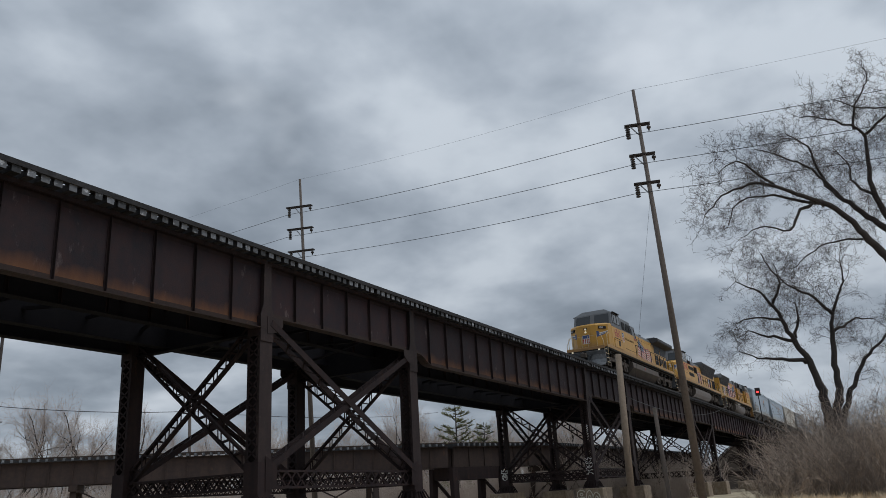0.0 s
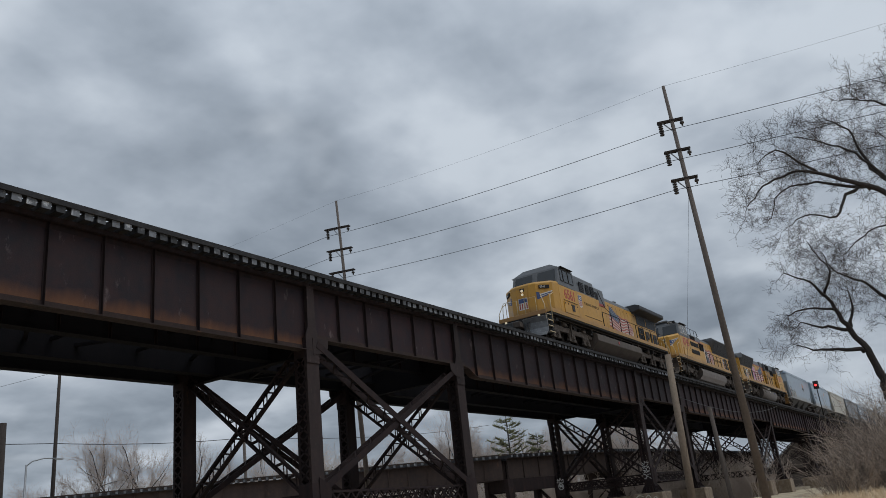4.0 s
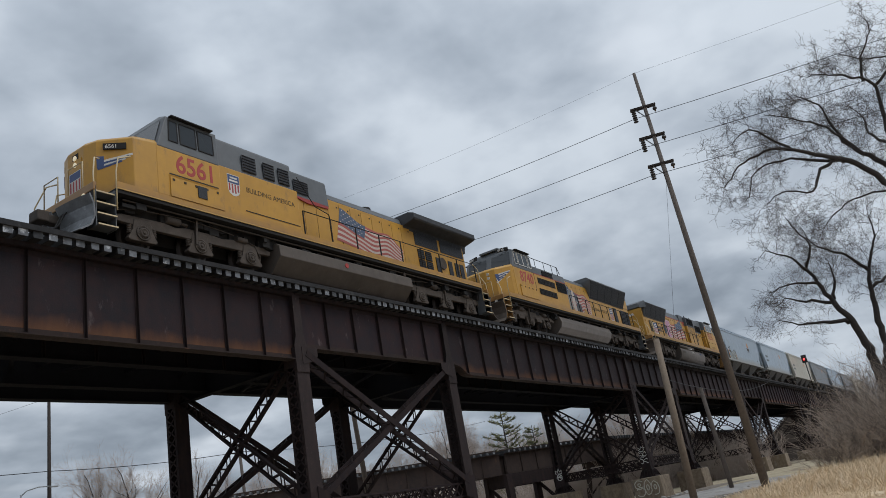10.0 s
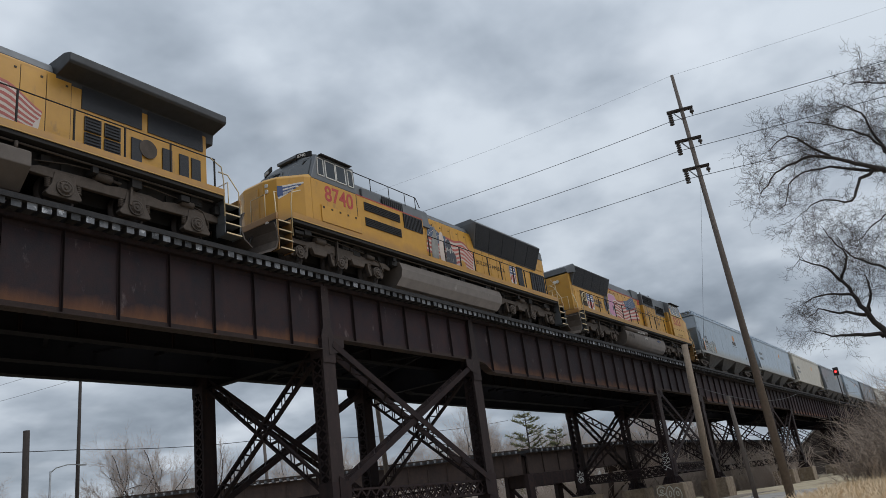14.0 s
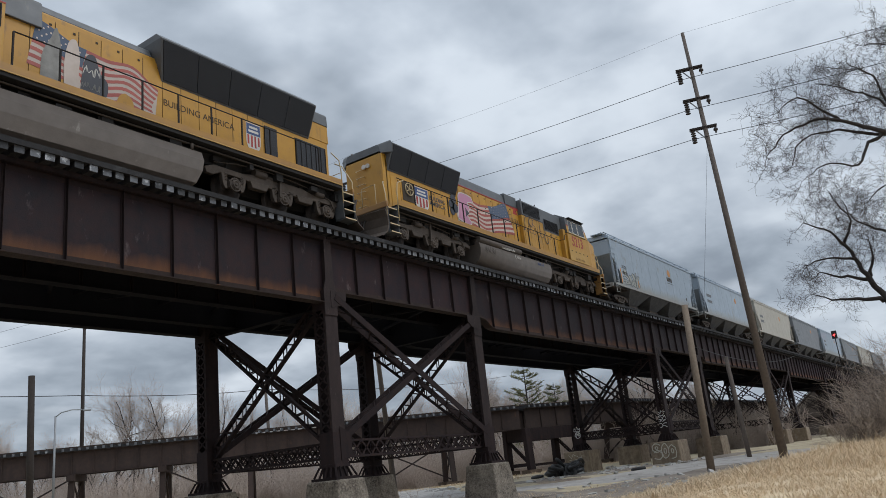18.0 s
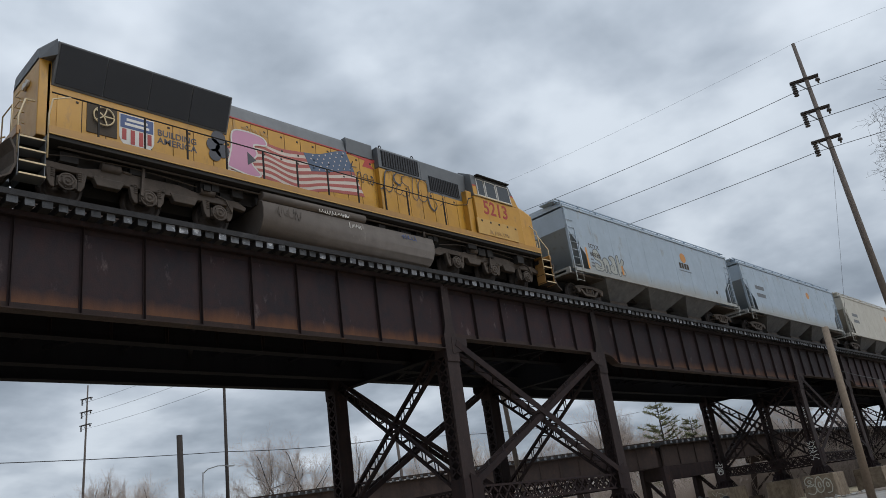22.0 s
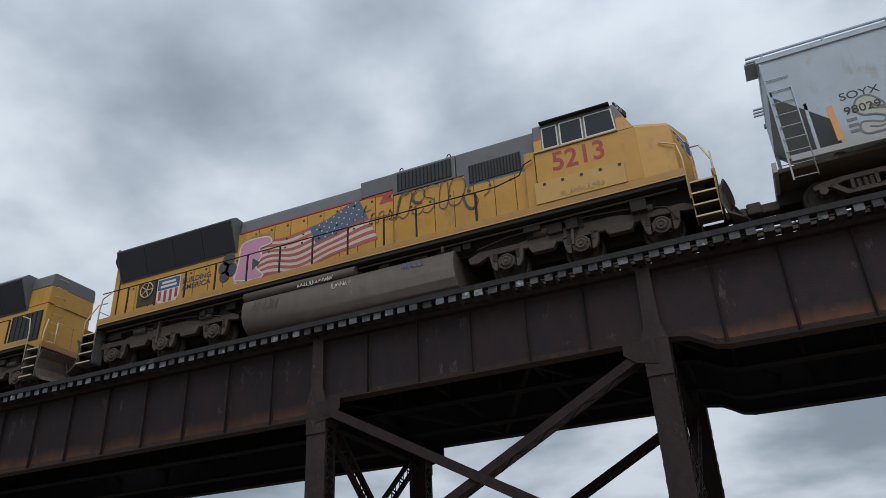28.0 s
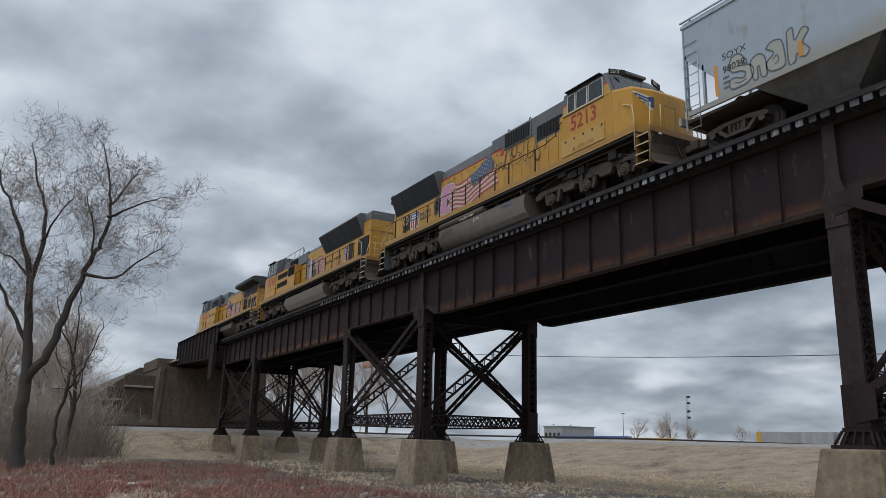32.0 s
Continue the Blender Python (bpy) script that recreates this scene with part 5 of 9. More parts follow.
def line_pole(foot, tip, arms, label, k=1.0):
    """A tall wooden pole with three short crossarms, each carrying a hanging insulator string."""
    t = thing("utility_pole", label, "utility pole", "poles of the power line")
    foot, tip = Vector(foot), Vector(tip)
    d = (tip - foot)
    part("pole", Shape().tube(foot - Vector((0, 0, 0.6)), tip, 0.185, 0.075, 14), POLEWOOD, t)
    across = Vector((0.3, -0.954, 0)).normalized()
    ends = []
    for z in arms:
        p = foot + d * ((z - foot.z) / d.z)
        lean = d.cross(across).normalized() * 0.1
        for sg in (-1, 1):
            part("crossarm", Shape().beam(p - across * (0.68 * k) + lean * sg, p + across * (0.5 * k) + lean * sg, 0.06, 0.085), DARKPOLE, t)
        part("arm_brace", Shape().beam(p - across * 0.45, p - Vector((0, 0, 0.6)), 0.03, 0.05), GALV, t)
        e = p - across * (0.55 * k)
        rings = [(-0.11 * j + u, v) for j in range(6) for u, v in ((0.09, 0.03), (0.065, 0.11), (0.03, 0.11), (0.0, 0.03))]
        part("insulator", Shape().lathe(rings, (e.x, e.y, e.z - 0.12), "z", 10), CERAMIC, t, "dark stacked insulator string")
        ends.append(e - Vector((0, 0, 0.45)))
        f = p + across * (0.42 * k)
        part("pin", Shape().lathe([(0, 0.04), (0.1, 0.04), (0.12, 0.1), (0.2, 0.1), (0.26, 0.05)], (f.x, f.y, f.z - 0.36), "z", 8), CERAMIC, t)
    return ends + [tip]


def cable(p, q, sag, r, label="sagging dark power line", name="power_line"):
    p, q = Vector(p), Vector(q)
    pts = [p.lerp(q, k / 14) - Vector((0, 0, sag * 4 * (k / 14) * (1 - k / 14))) for k in range(15)]
    tagged(part(name, Shape().pipe(pts, r, 5), WIRE), label, "cable", "cables of the power line")


P1 = line_pole((35.0, 7.6, 0.7), (33.6, 7.7, 19.8), (18.0, 16.5, 15.1), "leaning weathered wooden utility pole beside the viaduct")
P2 = line_pole((38.6, 31.0, 0.1), (37.0, 31.0, 22.4), (20.5, 19.0, 17.5), "wooden utility pole behind the viaduct", 1.5)
P3 = line_pole((35.3, 90.0, 1.0), (35.8, 90.0, 22.8), (21.3, 19.8, 18.3), "distant wooden utility pole of the power line", 1.5)
P0 = [Vector((38.5, -30.0, z)) for z in (17.3, 15.7, 14.2, 19.9)]
for a, b, c, d in zip(P0, P1, P2, P3):
    r = 0.014 if a.z < 18 else 0.0045
    cable(a, b, 0.5, r)
    cable(b, c, 0.25, r)
    cable(c, d, 0.9, r)
tagged(part("guy_wire", Shape().pipe([(33.9, 7.7, 14.4), (33.2, 10.0, 3.0)], 0.006, 4), WIRE), "thin ground wire hanging from the pole", "cable")
tagged(part("wooden_post", Shape().tube((39.3, 12.0, -0.3), (40.2, 12.0, 8.45), 0.19, 0.16, 12), PALEPOLE), "short leaning cut-off wooden pole", "pole")
tagged(part("wooden_post", Shape().tube((49.2, 12.6, -0.3), (48.4, 12.6, 6.3), 0.14, 0.12, 12), POLEWOOD), "thin weathered wooden post", "pole")
tagged(part("wooden_post", Shape().tube((23.7, 45.0, -0.3), (23.5, 45.0, 9.3), 0.2, 0.18, 12), DARKPOLE), "dark cut-off wooden pole behind the viaduct", "pole")
tagged(part("wooden_post", Shape().tube((41.4, 70.0, -0.3), (41.45, 70.0, 18.5), 0.22, 0.14, 12), DARKPOLE), "tall bare wooden pole in the distance", "pole")
tagged(part("wooden_post", Shape().tube((63.0, 68.0, -0.3), (62.4, 68.0, 13.5), 0.22, 0.16, 12), POLEWOOD), "tall bare wooden pole in the distance", "pole")
cable((8.0, 62.0, 10.5), (41.4, 70.0, 11.9), 0.2, 0.035, "thick dark cable strung between poles")
cable((41.4, 70.0, 11.9), (62.4, 68.0, 12.6), 0.3, 0.035, "thick dark cable strung between poles")
cable((62.4, 68.0, 12.6), (118.0, 68.0, 16.0), 0.8, 0.035, "thick dark cable strung between poles")
cable((-95.0, 52.0, 13.6), (-20.0, 60.0, 8.3), 0.7, 0.035, "thick dark cable strung between poles")
cable((40.15, 12.0, 6.3), (80.0, 14.5, 8.4), 0.7, 0.02, "slack cable strung along the viaduct")


def street_lamp(x, y, z):
    t = thing("street_lamp", "grey curved-arm street lamp in the distance", "street lamp")
    part("pole", Shape().tube((x, y, -0.2), (x, y, z), 0.11, 0.07, 10), GALV, t)
    part("arm", Shape().pipe([(x, y, z - 0.1), (x + 0.4, y - 0.1, z + 0.25), (x + 1.2, y - 0.3, z + 0.45), (x + 2.1, y - 0.5, z + 0.42)], 0.045), GALV, t)
    part("lamp_head", Shape().box(x + 2.0, x + 2.6, y - 0.62, y - 0.4, z + 0.33, z + 0.45), GALV, t, "", 0.03)


street_lamp(33.3, 60.0, 8.8)


def signal(x, y, z):
    t = thing("railway_signal", "black railway signal showing a red light", "railway signal")
    part("mast", Shape().tube((x, y, 9.6), (x, y, z - 0.4), 0.07, n=10), FRAMEDARK, t)
    part("bracket", Shape().beam((x, y, 9.65), (x, 18.0, 9.65), 0.12, 0.12), FRAMEDARK, t)
    part("head", Shape().box(x - 0.15, x + 0.05, y - 0.36, y + 0.36, z - 0.55, z + 0.6), FRAMEDARK, t, "", 0.05)
    part("hood", Shape().tube((x - 0.5, y, z + 0.02), (x - 0.151, y, z), 0.2, 0.22, 14, False), FRAMEDARK, t)
    part("lamp", Shape().lathe([(-0.03, 0.17), (0.0, 0.17)], (x - 0.16, y, z - 0.05), "x", 14), SIGNALRED, t, "glowing red lamp")


def glowing(name, colour, strength):
    m = bpy.data.materials.new(name)
    m.use_nodes = True
    b = m.node_tree.nodes["Principled BSDF"]
    b.inputs["Base Color"].default_value = (*colour, 1)
    b.inputs["Emission Color"].default_value = (*colour, 1)
    b.inputs["Emission Strength"].default_value = strength
    return m


SIGNALRED = glowing("red_signal_glass", (1.0, 0.03, 0.03), 6.0)
FRAMEDARK = surface("black_signal_paint", (0.012, 0.012, 0.013), (0.025, 0.024, 0.024), 0.6, 0, 5)
signal(124.0, 16.6, 14.2)


# ---- far yard: light masts, parked wagons, building ----
def light_mast(x, y, h, heads):
    t = thing("light_mast", "thin floodlight mast in the rail yard", "light mast", "masts in the rail yard")
    z0 = height(x, y)
    part("mast", Shape().tube((x, y, z0 - 0.3), (x, y, z0 + h), 0.16, 0.1, 8), GALV, t)
    for k in range(heads):
        part("floodlight", Shape().box(x - 0.6, x + 0.6, y - 0.3, y + 0.2, z0 + h - 0.3 - k * 1.2, z0 + h + 0.1 - k * 1.2), GALV, t)


def radio_tower(x, y, h):
    t = thing("radio_tower", "slim lattice radio tower over the yard", "radio tower")
    z0 = height(x, y)
    s = Shape()
    c = [(x + 0.6 * math.cos(a), y + 0.6 * math.sin(a)) for a in (0.3, 2.4, 4.5)]
    for a, b in c:
        s.tube((a, b, z0 - 0.3), (a, b, z0 + h), 0.07, n=5)
    n = int(h / 1.6)
    for k in range(n):
        z = z0 + 1.6 * k
        for i in range(3):
            s.tube((*c[i], z), (*c[(i + 1) % 3], z + 1.6), 0.035, n=4)
    part("lattice", s, GALV, t)
    for z in (0.6, 0.72, 0.88, 1.0):
        part("antenna", Shape().box(x + 0.3, x + 1.6, y - 0.5, y + 0.5, z0 + h * z - 1.0, z0 + h * z), FRAMEDARK, t)


radio_tower(-282.0, 300.0, 25.0)
for x, y, h, n in ((-219, 200, 11.5, 1), (-150, 226, 15, 0), (-330, 265, 10, 1), (-300, 240, 9, 0), (-390, 300, 12, 1), (-240, 300, 9, 0), (-95, 52, 12, 1), (-270, 200, 8, 0), (-190, 300, 9, 0)):
    light_mast(x, y, h, n)


def autorack(x0, y, flip):
    z = height(x0 + 14, y) + 0.3
    t = thing("autorack_wagon", "parked grey autorack railcar with yellow end, graffiti along its foot", "railcar", "wagons parked in the yard")
    part("body", Shape().box(x0, x0 + 28, y - 1.5, y + 1.5, z + 0.9, z + 5.4), HULL, t, "", 0.1)
    part("end_door", Shape().box(*((x0 - 0.1, x0 + 1.8) if not flip else (x0 + 26.2, x0 + 28.1)), y - 1.56, y + 1.56, z + 0.9, z + 5.42), WAGONYELLOW, t, "yellow end door")
    for k in range(13):
        part("panel", Shape().box(x0 + 2.2 + 1.85 * k, x0 + 3.85 + 1.85 * k, y - 1.56, y - 1.51, z + 1.4, z + 5.1), HULL, t)
    for k in (3, 25):
        part("truck", Shape().box(x0 + k - 1.3, x0 + k + 1.3, y - 1.2, y + 1.2, z, z + 0.9), FRAMEDARK, t)


HULL = surface("galvanised_wagon_side", (0.4, 0.41, 0.42), (0.3, 0.31, 0.32), 0.5, 0.2, 2)
WAGONYELLOW = surface("wagon_yellow", (0.62, 0.37, 0.05), (0.5, 0.3, 0.06), 0.5, 0, 3)
WAGONBLUE = surface("wagon_blue", (0.05, 0.12, 0.32), (0.06, 0.11, 0.25), 0.5, 0, 3)
autorack(-181.0, 226.0, False)
autorack(-151.5, 226.0, True)
SHED = thing("warehouse", "small pale flat-roofed building behind the yard", "building")
part("wall", Shape().box(-224, -214, 168, 182, 2.0, 7.6), HULL, SHED)
part("roof", Shape().box(-224.3, -213.7, 167.7, 182.3, 7.605, 7.9), GALV, SHED)
for k in range(4):
    part("window", Shape().box(-223.4 + 2.3 * k, -222.2 + 2.3 * k, 167.94, 167.995, 4.2, 5.6), FRAMEDARK, SHED)
for k, m in enumerate((WAGONBLUE, WAGONBLUE, WAGONYELLOW)):
    w = thing("flat_wagon", "parked well wagon painted blue" if k < 2 else "parked maintenance wagon painted orange", "railcar", "wagons parked in the yard")
    x0 = -212 + 17 * k
    part("body", Shape().box(x0, x0 + 16, 164, 166.8, 3.3, 4.6 - 0.4 * (k == 2)), m, w, "", 0.1)
    part("truck", Shape().box(x0 + 1, x0 + 3.4, 164.2, 166.6, 2.4, 3.29), FRAMEDARK, w)
    part("truck", Shape().box(x0 + 12.6, x0 + 15, 164.2, 166.6, 2.4, 3.29), FRAMEDARK, w)
ORANGECLOTH = surface("orange_cloth", (0.75, 0.16, 0.06), (0.62, 0.12, 0.05), 0.8, 0, 4)
SOCK = thing("windsock", "orange windsock on a thin mast", "windsock")
part("mast", Shape().tube((-96.0, 42.0, 1.6), (-96.0, 42.0, 11.4), 0.06, n=8), GALV, SOCK)
part("sock", Shape().tube((-96.0, 42.0, 11.1), (-95.0, 44.2, 11.3), 0.38, 0.2, 12, False), ORANGECLOTH, SOCK)

HOUSE = thing("house", "small white house with a grey roof beyond the viaduct", "house")
part("wall", Shape().box(18, 30, 92, 100, 0.0, 3.4), WHITEWALL := surface("white_siding", (0.6, 0.6, 0.58), (0.5, 0.5, 0.48), 0.7, 0, 3), HOUSE)
part("roof", Shape().slab([(91.4, 3.3), (100.6, 3.3), (96, 6.0)], "x", 17.5, 30.5), surface("grey_shingle", (0.12, 0.12, 0.125), (0.08, 0.08, 0.085), 0.9, 0, 4), HOUSE)
for k in range(3):
    part("window", Shape().box(19.5 + 3.6 * k, 20.8 + 3.6 * k, 91.93, 91.995, 1.2, 2.5), FRAMEDARK, HOUSE)

# ---- dumped rubbish under the viaduct ----
RUBBER = surface("black_rubber", (0.015, 0.015, 0.016), (0.03, 0.029, 0.028), 0.7, 0, 6)
BAG = surface("black_plastic_sack", (0.012, 0.013, 0.015), (0.025, 0.026, 0.03), 0.35, 0, 6)
PALETRASH = surface("pale_litter", (0.55, 0.54, 0.52), (0.35, 0.33, 0.3), 0.8, 0, 6, 0.9, 0.2, 30, None, 0.6, 2, 0.35)


def tyre(x, y, z, rx, ry, k):
    ring = []
    n, m = 18, 8
    s = Shape()
    for i in range(n):
        a = 2 * math.pi * i / n
        for j in range(m):
            b = 2 * math.pi * j / m
            rr = 0.34 + 0.11 * math.cos(b)
            s.v.append((rr * math.cos(a), rr * math.sin(a), 0.1 * math.sin(b)))
    for i in range(n):
        for j in range(m):
            s.face((i * m + j, ((i + 1) % n) * m + j, ((i + 1) % n) * m + (j + 1) % m, i * m + (j + 1) % m), True)
    ob = part("tyre", s, RUBBER)
    ob.matrix_basis = pose(x, y, z, rx, ry, k * 40)
    tagged(ob, "worn black tyre dumped under the viaduct", "tyre", "dumped tyres")


def sack(x, y, r, seed):
    rnd = random.Random(seed)
    s = Shape()
    rings = []
    for k in range(7):
        u = k / 6
        rad = r * math.sin(math.pi * (0.12 + 0.86 * u)) + 0.02
        rings.append([(x + rad * math.cos(a) * rnd.uniform(0.85, 1.15), y + rad * math.sin(a) * rnd.uniform(0.85, 1.15), height(x, y) - 0.05 + u * r * 1.2) for a in [2 * math.pi * j / 10 for j in range(10)]])
    s.loft(rings, True, True)
    tagged(part("rubbish_sack", s, BAG), "black plastic rubbish sack lying by a pier", "rubbish sack", "dumped sacks")


rnd = random.Random(5)
for k in range(16):
    x, y = 48.0 + rnd.uniform(-0.7, 0.7), 24.0 + rnd.uniform(-0.9, 0.9)
    tyre(x, y, height(x, y) + 0.14 + 0.24 * (k // 5), rnd.uniform(-50, 50), rnd.uniform(-50, 50), k)
tyre(45.2, 18.0, height(45.2, 18.0) + 0.14, 4, 3, 3)
tyre(48.2, 26.4, height(48.2, 26.4) + 0.12, 3, 5, 5)
for k in range(3):
    sack(48.6 + rnd.uniform(-0.6, 0.6), 24.4 + rnd.uniform(-1.5, 1.5), rnd.uniform(0.4, 0.6), 60 + k)
s = Shape()
for k in range(330):
    if k > 270:
        x, y = rnd.uniform(26, 52), 13.6 + rnd.gauss(0, 2.4)
    elif k > 150:
        x, y = rnd.uniform(44, 58), rnd.uniform(16, 27)
    elif k < 60:
        x, y = 45 + rnd.gauss(0, 0.9), 32.4 + rnd.gauss(0, 0.7)
    elif k < 100:
        x, y = 48.6 + rnd.gauss(0, 0.7), 20.4 + rnd.gauss(0, 0.5)
    else:
        x, y = -rnd.uniform(14, 50), rnd.uniform(2, 34)
    a, w = rnd.uniform(0, 3.1), rnd.uniform(0.05, 0.22)
    s.box(-w, w, -w * 0.6, w * 0.6, 0, w * 0.5, Matrix.Translation((x, y, height(x, y) + 0.02)) @ Euler((rnd.uniform(-0.4, 0.4), rnd.uniform(-0.4, 0.4), a)).to_matrix().to_4x4())
tagged(part("litter", s, PALETRASH), "scattered pale litter on the ground", "litter", "", "stuff")


# ---- graffiti on two far piers and legs ----
def tag_marks(x, y, z, lines, w, material, label, name="graffiti"):
    """Sprayed lines on a face that looks down the bridge; each line is a row of (across, up)."""
    s = Shape()
    for line in lines:
        for (a, b), (e, f) in zip(line, line[1:]):
            s.beam((x, y - a, z + b), (x, y - e, z + f), w, 0.01, (1, 0, 0))
    tagged(part(name, s, material), label, "graffiti", "", "stuff")


def loop(cx, cz, rx, rz, a0=0, a1=360, n=12, wob=0.0):
    """A rounded outline, or a part of one, with an uneven edge."""
    return [(cx + rx * (1 + wob * math.sin(3 * i)) * math.cos(radians(a0 + (a1 - a0) * i / n)), cz + rz * (1 + wob * math.cos(2 * i)) * math.sin(radians(a0 + (a1 - a0) * i / n))) for i in range(n + 1)]


def scribble(rnd, w, h, n, step=0.13):
    """A tight angular scrawl that fills a patch of w by h."""
    rows = []
    for k in range(n):
        z = h * ((k + 0.5) / n - 0.5)
        u, row = -w / 2, []
        while u < w / 2:
            row.append((u, z + rnd.uniform(-0.6, 0.6) * h / n))
            u += step * rnd.uniform(0.3, 1.2)
        rows.append(row)
    return rows


CHALK = surface("white_spray_paint", (0.78, 0.78, 0.76), (0.6, 0.6, 0.58), 0.7, 0, 5)
CREAMCHALK = surface("cream_spray_outline", (0.66, 0.64, 0.55), (0.45, 0.43, 0.36), 0.7, 0, 5)
bubbles = [loop(-0.5, 0.25, 0.3, 0.27, 30, 330, 12, 0.06), loop(-0.48, -0.2, 0.3, 0.28, -150, 150, 12, 0.08), loop(0.05, 0.02, 0.24, 0.46, 0, 360, 14, 0.07), loop(0.05, 0.02, 0.08, 0.17), loop(0.52, -0.08, 0.26, 0.42, -120, 200, 14, 0.07), loop(0.53, -0.02, 0.08, 0.14), loop(-0.5, 0.25, 0.1, 0.08)]
tag_marks(50.9, 18.3, 1.2, bubbles, 0.055, CREAMCHALK, "cream bubble-letter graffiti outline on a concrete pier")
tag_marks(51.56, 18.27, 3.25, scribble(random.Random(4), 0.54, 1.1, 7), 0.026, CHALK, "white angular graffiti scrawl on a tower leg")
star = [[(-0.24, 0.12), (-0.2, 0.34), (-0.08, 0.2), (0.02, 0.44), (0.1, 0.2), (0.24, 0.32), (0.22, 0.08), (-0.24, 0.12)], loop(0.02, -0.16, 0.2, 0.22, 0, 360, 10, 0.08), [(-0.2, -0.1), (0.22, -0.2)], [(-0.12, -0.3), (0.0, -0.08), (0.16, -0.32)], loop(-0.06, -0.06, 0.05, 0.05, 0, 360, 8), loop(0.1, -0.08, 0.05, 0.05, 0, 360, 8)]
tag_marks(51.56, 24.6, 3.05, star, 0.03, CHALK, "white crowned head graffiti on a tower leg")
tag_marks(50.9, 24.6, 1.25, scribble(random.Random(9), 1.2, 0.8, 3, 0.2), 0.018, CREAMCHALK, "faint pale scrawl on a concrete pier")


# ---- the train: materials ----
YELLOW = surface("armour_yellow_paint", (0.55, 0.29, 0.034), (0.44, 0.225, 0.034), 0.42, 0, 3.0, 1.0, 0.06, 30, (0.3, 0.165, 0.05), 0.585, 2.6, 0.05, 0.14, 0.5, (1.5, 2.0, (0.31, 0.165, 0.055)))
PALE = surface("faded_yellow_paint", (0.55, 0.34, 0.1), (0.45, 0.26, 0.07), 0.6, 0, 3, 0.8, 0.06, 30, (0.33, 0.21, 0.1), 0.63, 2.6, 0.03, 0.3)
GREYPAINT = surface("harbour_grey_paint", (0.13, 0.14, 0.15), (0.09, 0.095, 0.1), 0.5, 0, 3, 0.8, 0.06, 30, (0.2, 0.19, 0.17), 0.66, 2, 0.04, 0.4)
REDPAINT = surface("signal_red_paint", (0.4, 0.036, 0.03), (0.32, 0.045, 0.035), 0.5, 0, 4, 0.8, 0.02)
WHITEPAINT = surface("dull_white_paint", (0.68, 0.66, 0.62), (0.56, 0.53, 0.48), 0.55, 0, 4, 0.8, 0.02)
BLUEPAINT = surface("deep_blue_paint", (0.035, 0.075, 0.22), (0.05, 0.08, 0.18), 0.5, 0, 4, 0.8, 0.02)
PINKPAINT = surface("pink_spray_paint", (0.62, 0.3, 0.42), (0.55, 0.26, 0.4), 0.5, 0, 4, 0.8, 0.02)
DARKPAINT = surface("dark_spray_paint", (0.035, 0.04, 0.055), (0.06, 0.06, 0.07), 0.5, 0, 4, 0.8, 0.02)
FLAGWHITE = surface("weathered_flag_white", (0.58, 0.5, 0.45), (0.46, 0.38, 0.32), 0.6, 0, 5, 0.9, 0.02)
FLAGRED = surface("weathered_flag_red", (0.42, 0.1, 0.085), (0.33, 0.09, 0.07), 0.6, 0, 5, 0.9, 0.02)
FLAGBLUE = surface("weathered_flag_blue", (0.05, 0.085, 0.16), (0.085, 0.11, 0.15), 0.6, 0, 5, 0.9, 0.02)
FAINT = surface("faded_spray_marks", (0.36, 0.23, 0.11), (0.5, 0.31, 0.12), 0.6, 0, 6, 1.2, 0.02)
DARKROOF = surface("dark_roof_grey", (0.055, 0.058, 0.064), (0.03, 0.031, 0.034), 0.6, 0, 4, 0.9, 0.06)
GRAFGREY = surface("pale_grey_spray", (0.27, 0.265, 0.245), (0.14, 0.135, 0.125), 0.6, 0, 4, 1.6, 0.02)
BLACKMESH = surface("black_radiator_screen", (0.009, 0.011, 0.0155), (0.019, 0.021, 0.027), 0.6, 0.0, 14, 0.8, 0.5, 90)
GRIME = surface("dusty_running_gear", (0.105, 0.082, 0.066), (0.04, 0.033, 0.028), 0.85, 0.1, 5, 0.9, 0.35, 35, (0.13, 0.105, 0.085), 0.63, 5, 0.08)
TANKGREY = surface("dusty_tank_grey", (0.125, 0.102, 0.085), (0.07, 0.058, 0.05), 0.75, 0, 2.2, 0.9, 0.15, 20, (0.25, 0.23, 0.2), 0.66, 3, 0.04, 0.4)
FRAMEBLACK = surface("black_underframe", (0.008, 0.0078, 0.0085), (0.022, 0.019, 0.017), 0.85, 0.0, 5, 0.9, 0.3, 30)
WHEELSTEEL = surface("wheel_steel", (0.05, 0.038, 0.032), (0.026, 0.021, 0.018), 0.6, 0.4, 7, 0.9, 0.2, 40)
CREAMRAIL = surface("cream_handrail_paint", (0.62, 0.5, 0.3), (0.5, 0.4, 0.24), 0.5, 0, 6, 0.8, 0.05)
PLOUGH = surface("scoured_plough_steel", (0.2, 0.21, 0.22), (0.07, 0.07, 0.072), 0.45, 0.3, 5, 1.1, 0.2, 30, (0.3, 0.31, 0.32), 0.62, 4)
SEAM = surface("dark_seam", (0.03, 0.024, 0.018), (0.07, 0.05, 0.03), 0.8, 0, 6)


def clear_glass():
    m = bpy.data.materials.new("cab_glass")
    m.use_nodes = True
    b = m.node_tree.nodes["Principled BSDF"]
    b.inputs["Base Color"].default_value = (0.025, 0.03, 0.034, 1)
    b.inputs["Roughness"].default_value = 0.06
    b.inputs["IOR"].default_value = 1.5
    b.inputs["Transmission Weight"].default_value = 0.1
    return m


GLASS = clear_glass()
LAMPLIT = glowing("lit_headlight", (1.0, 0.86, 0.6), 0.3)

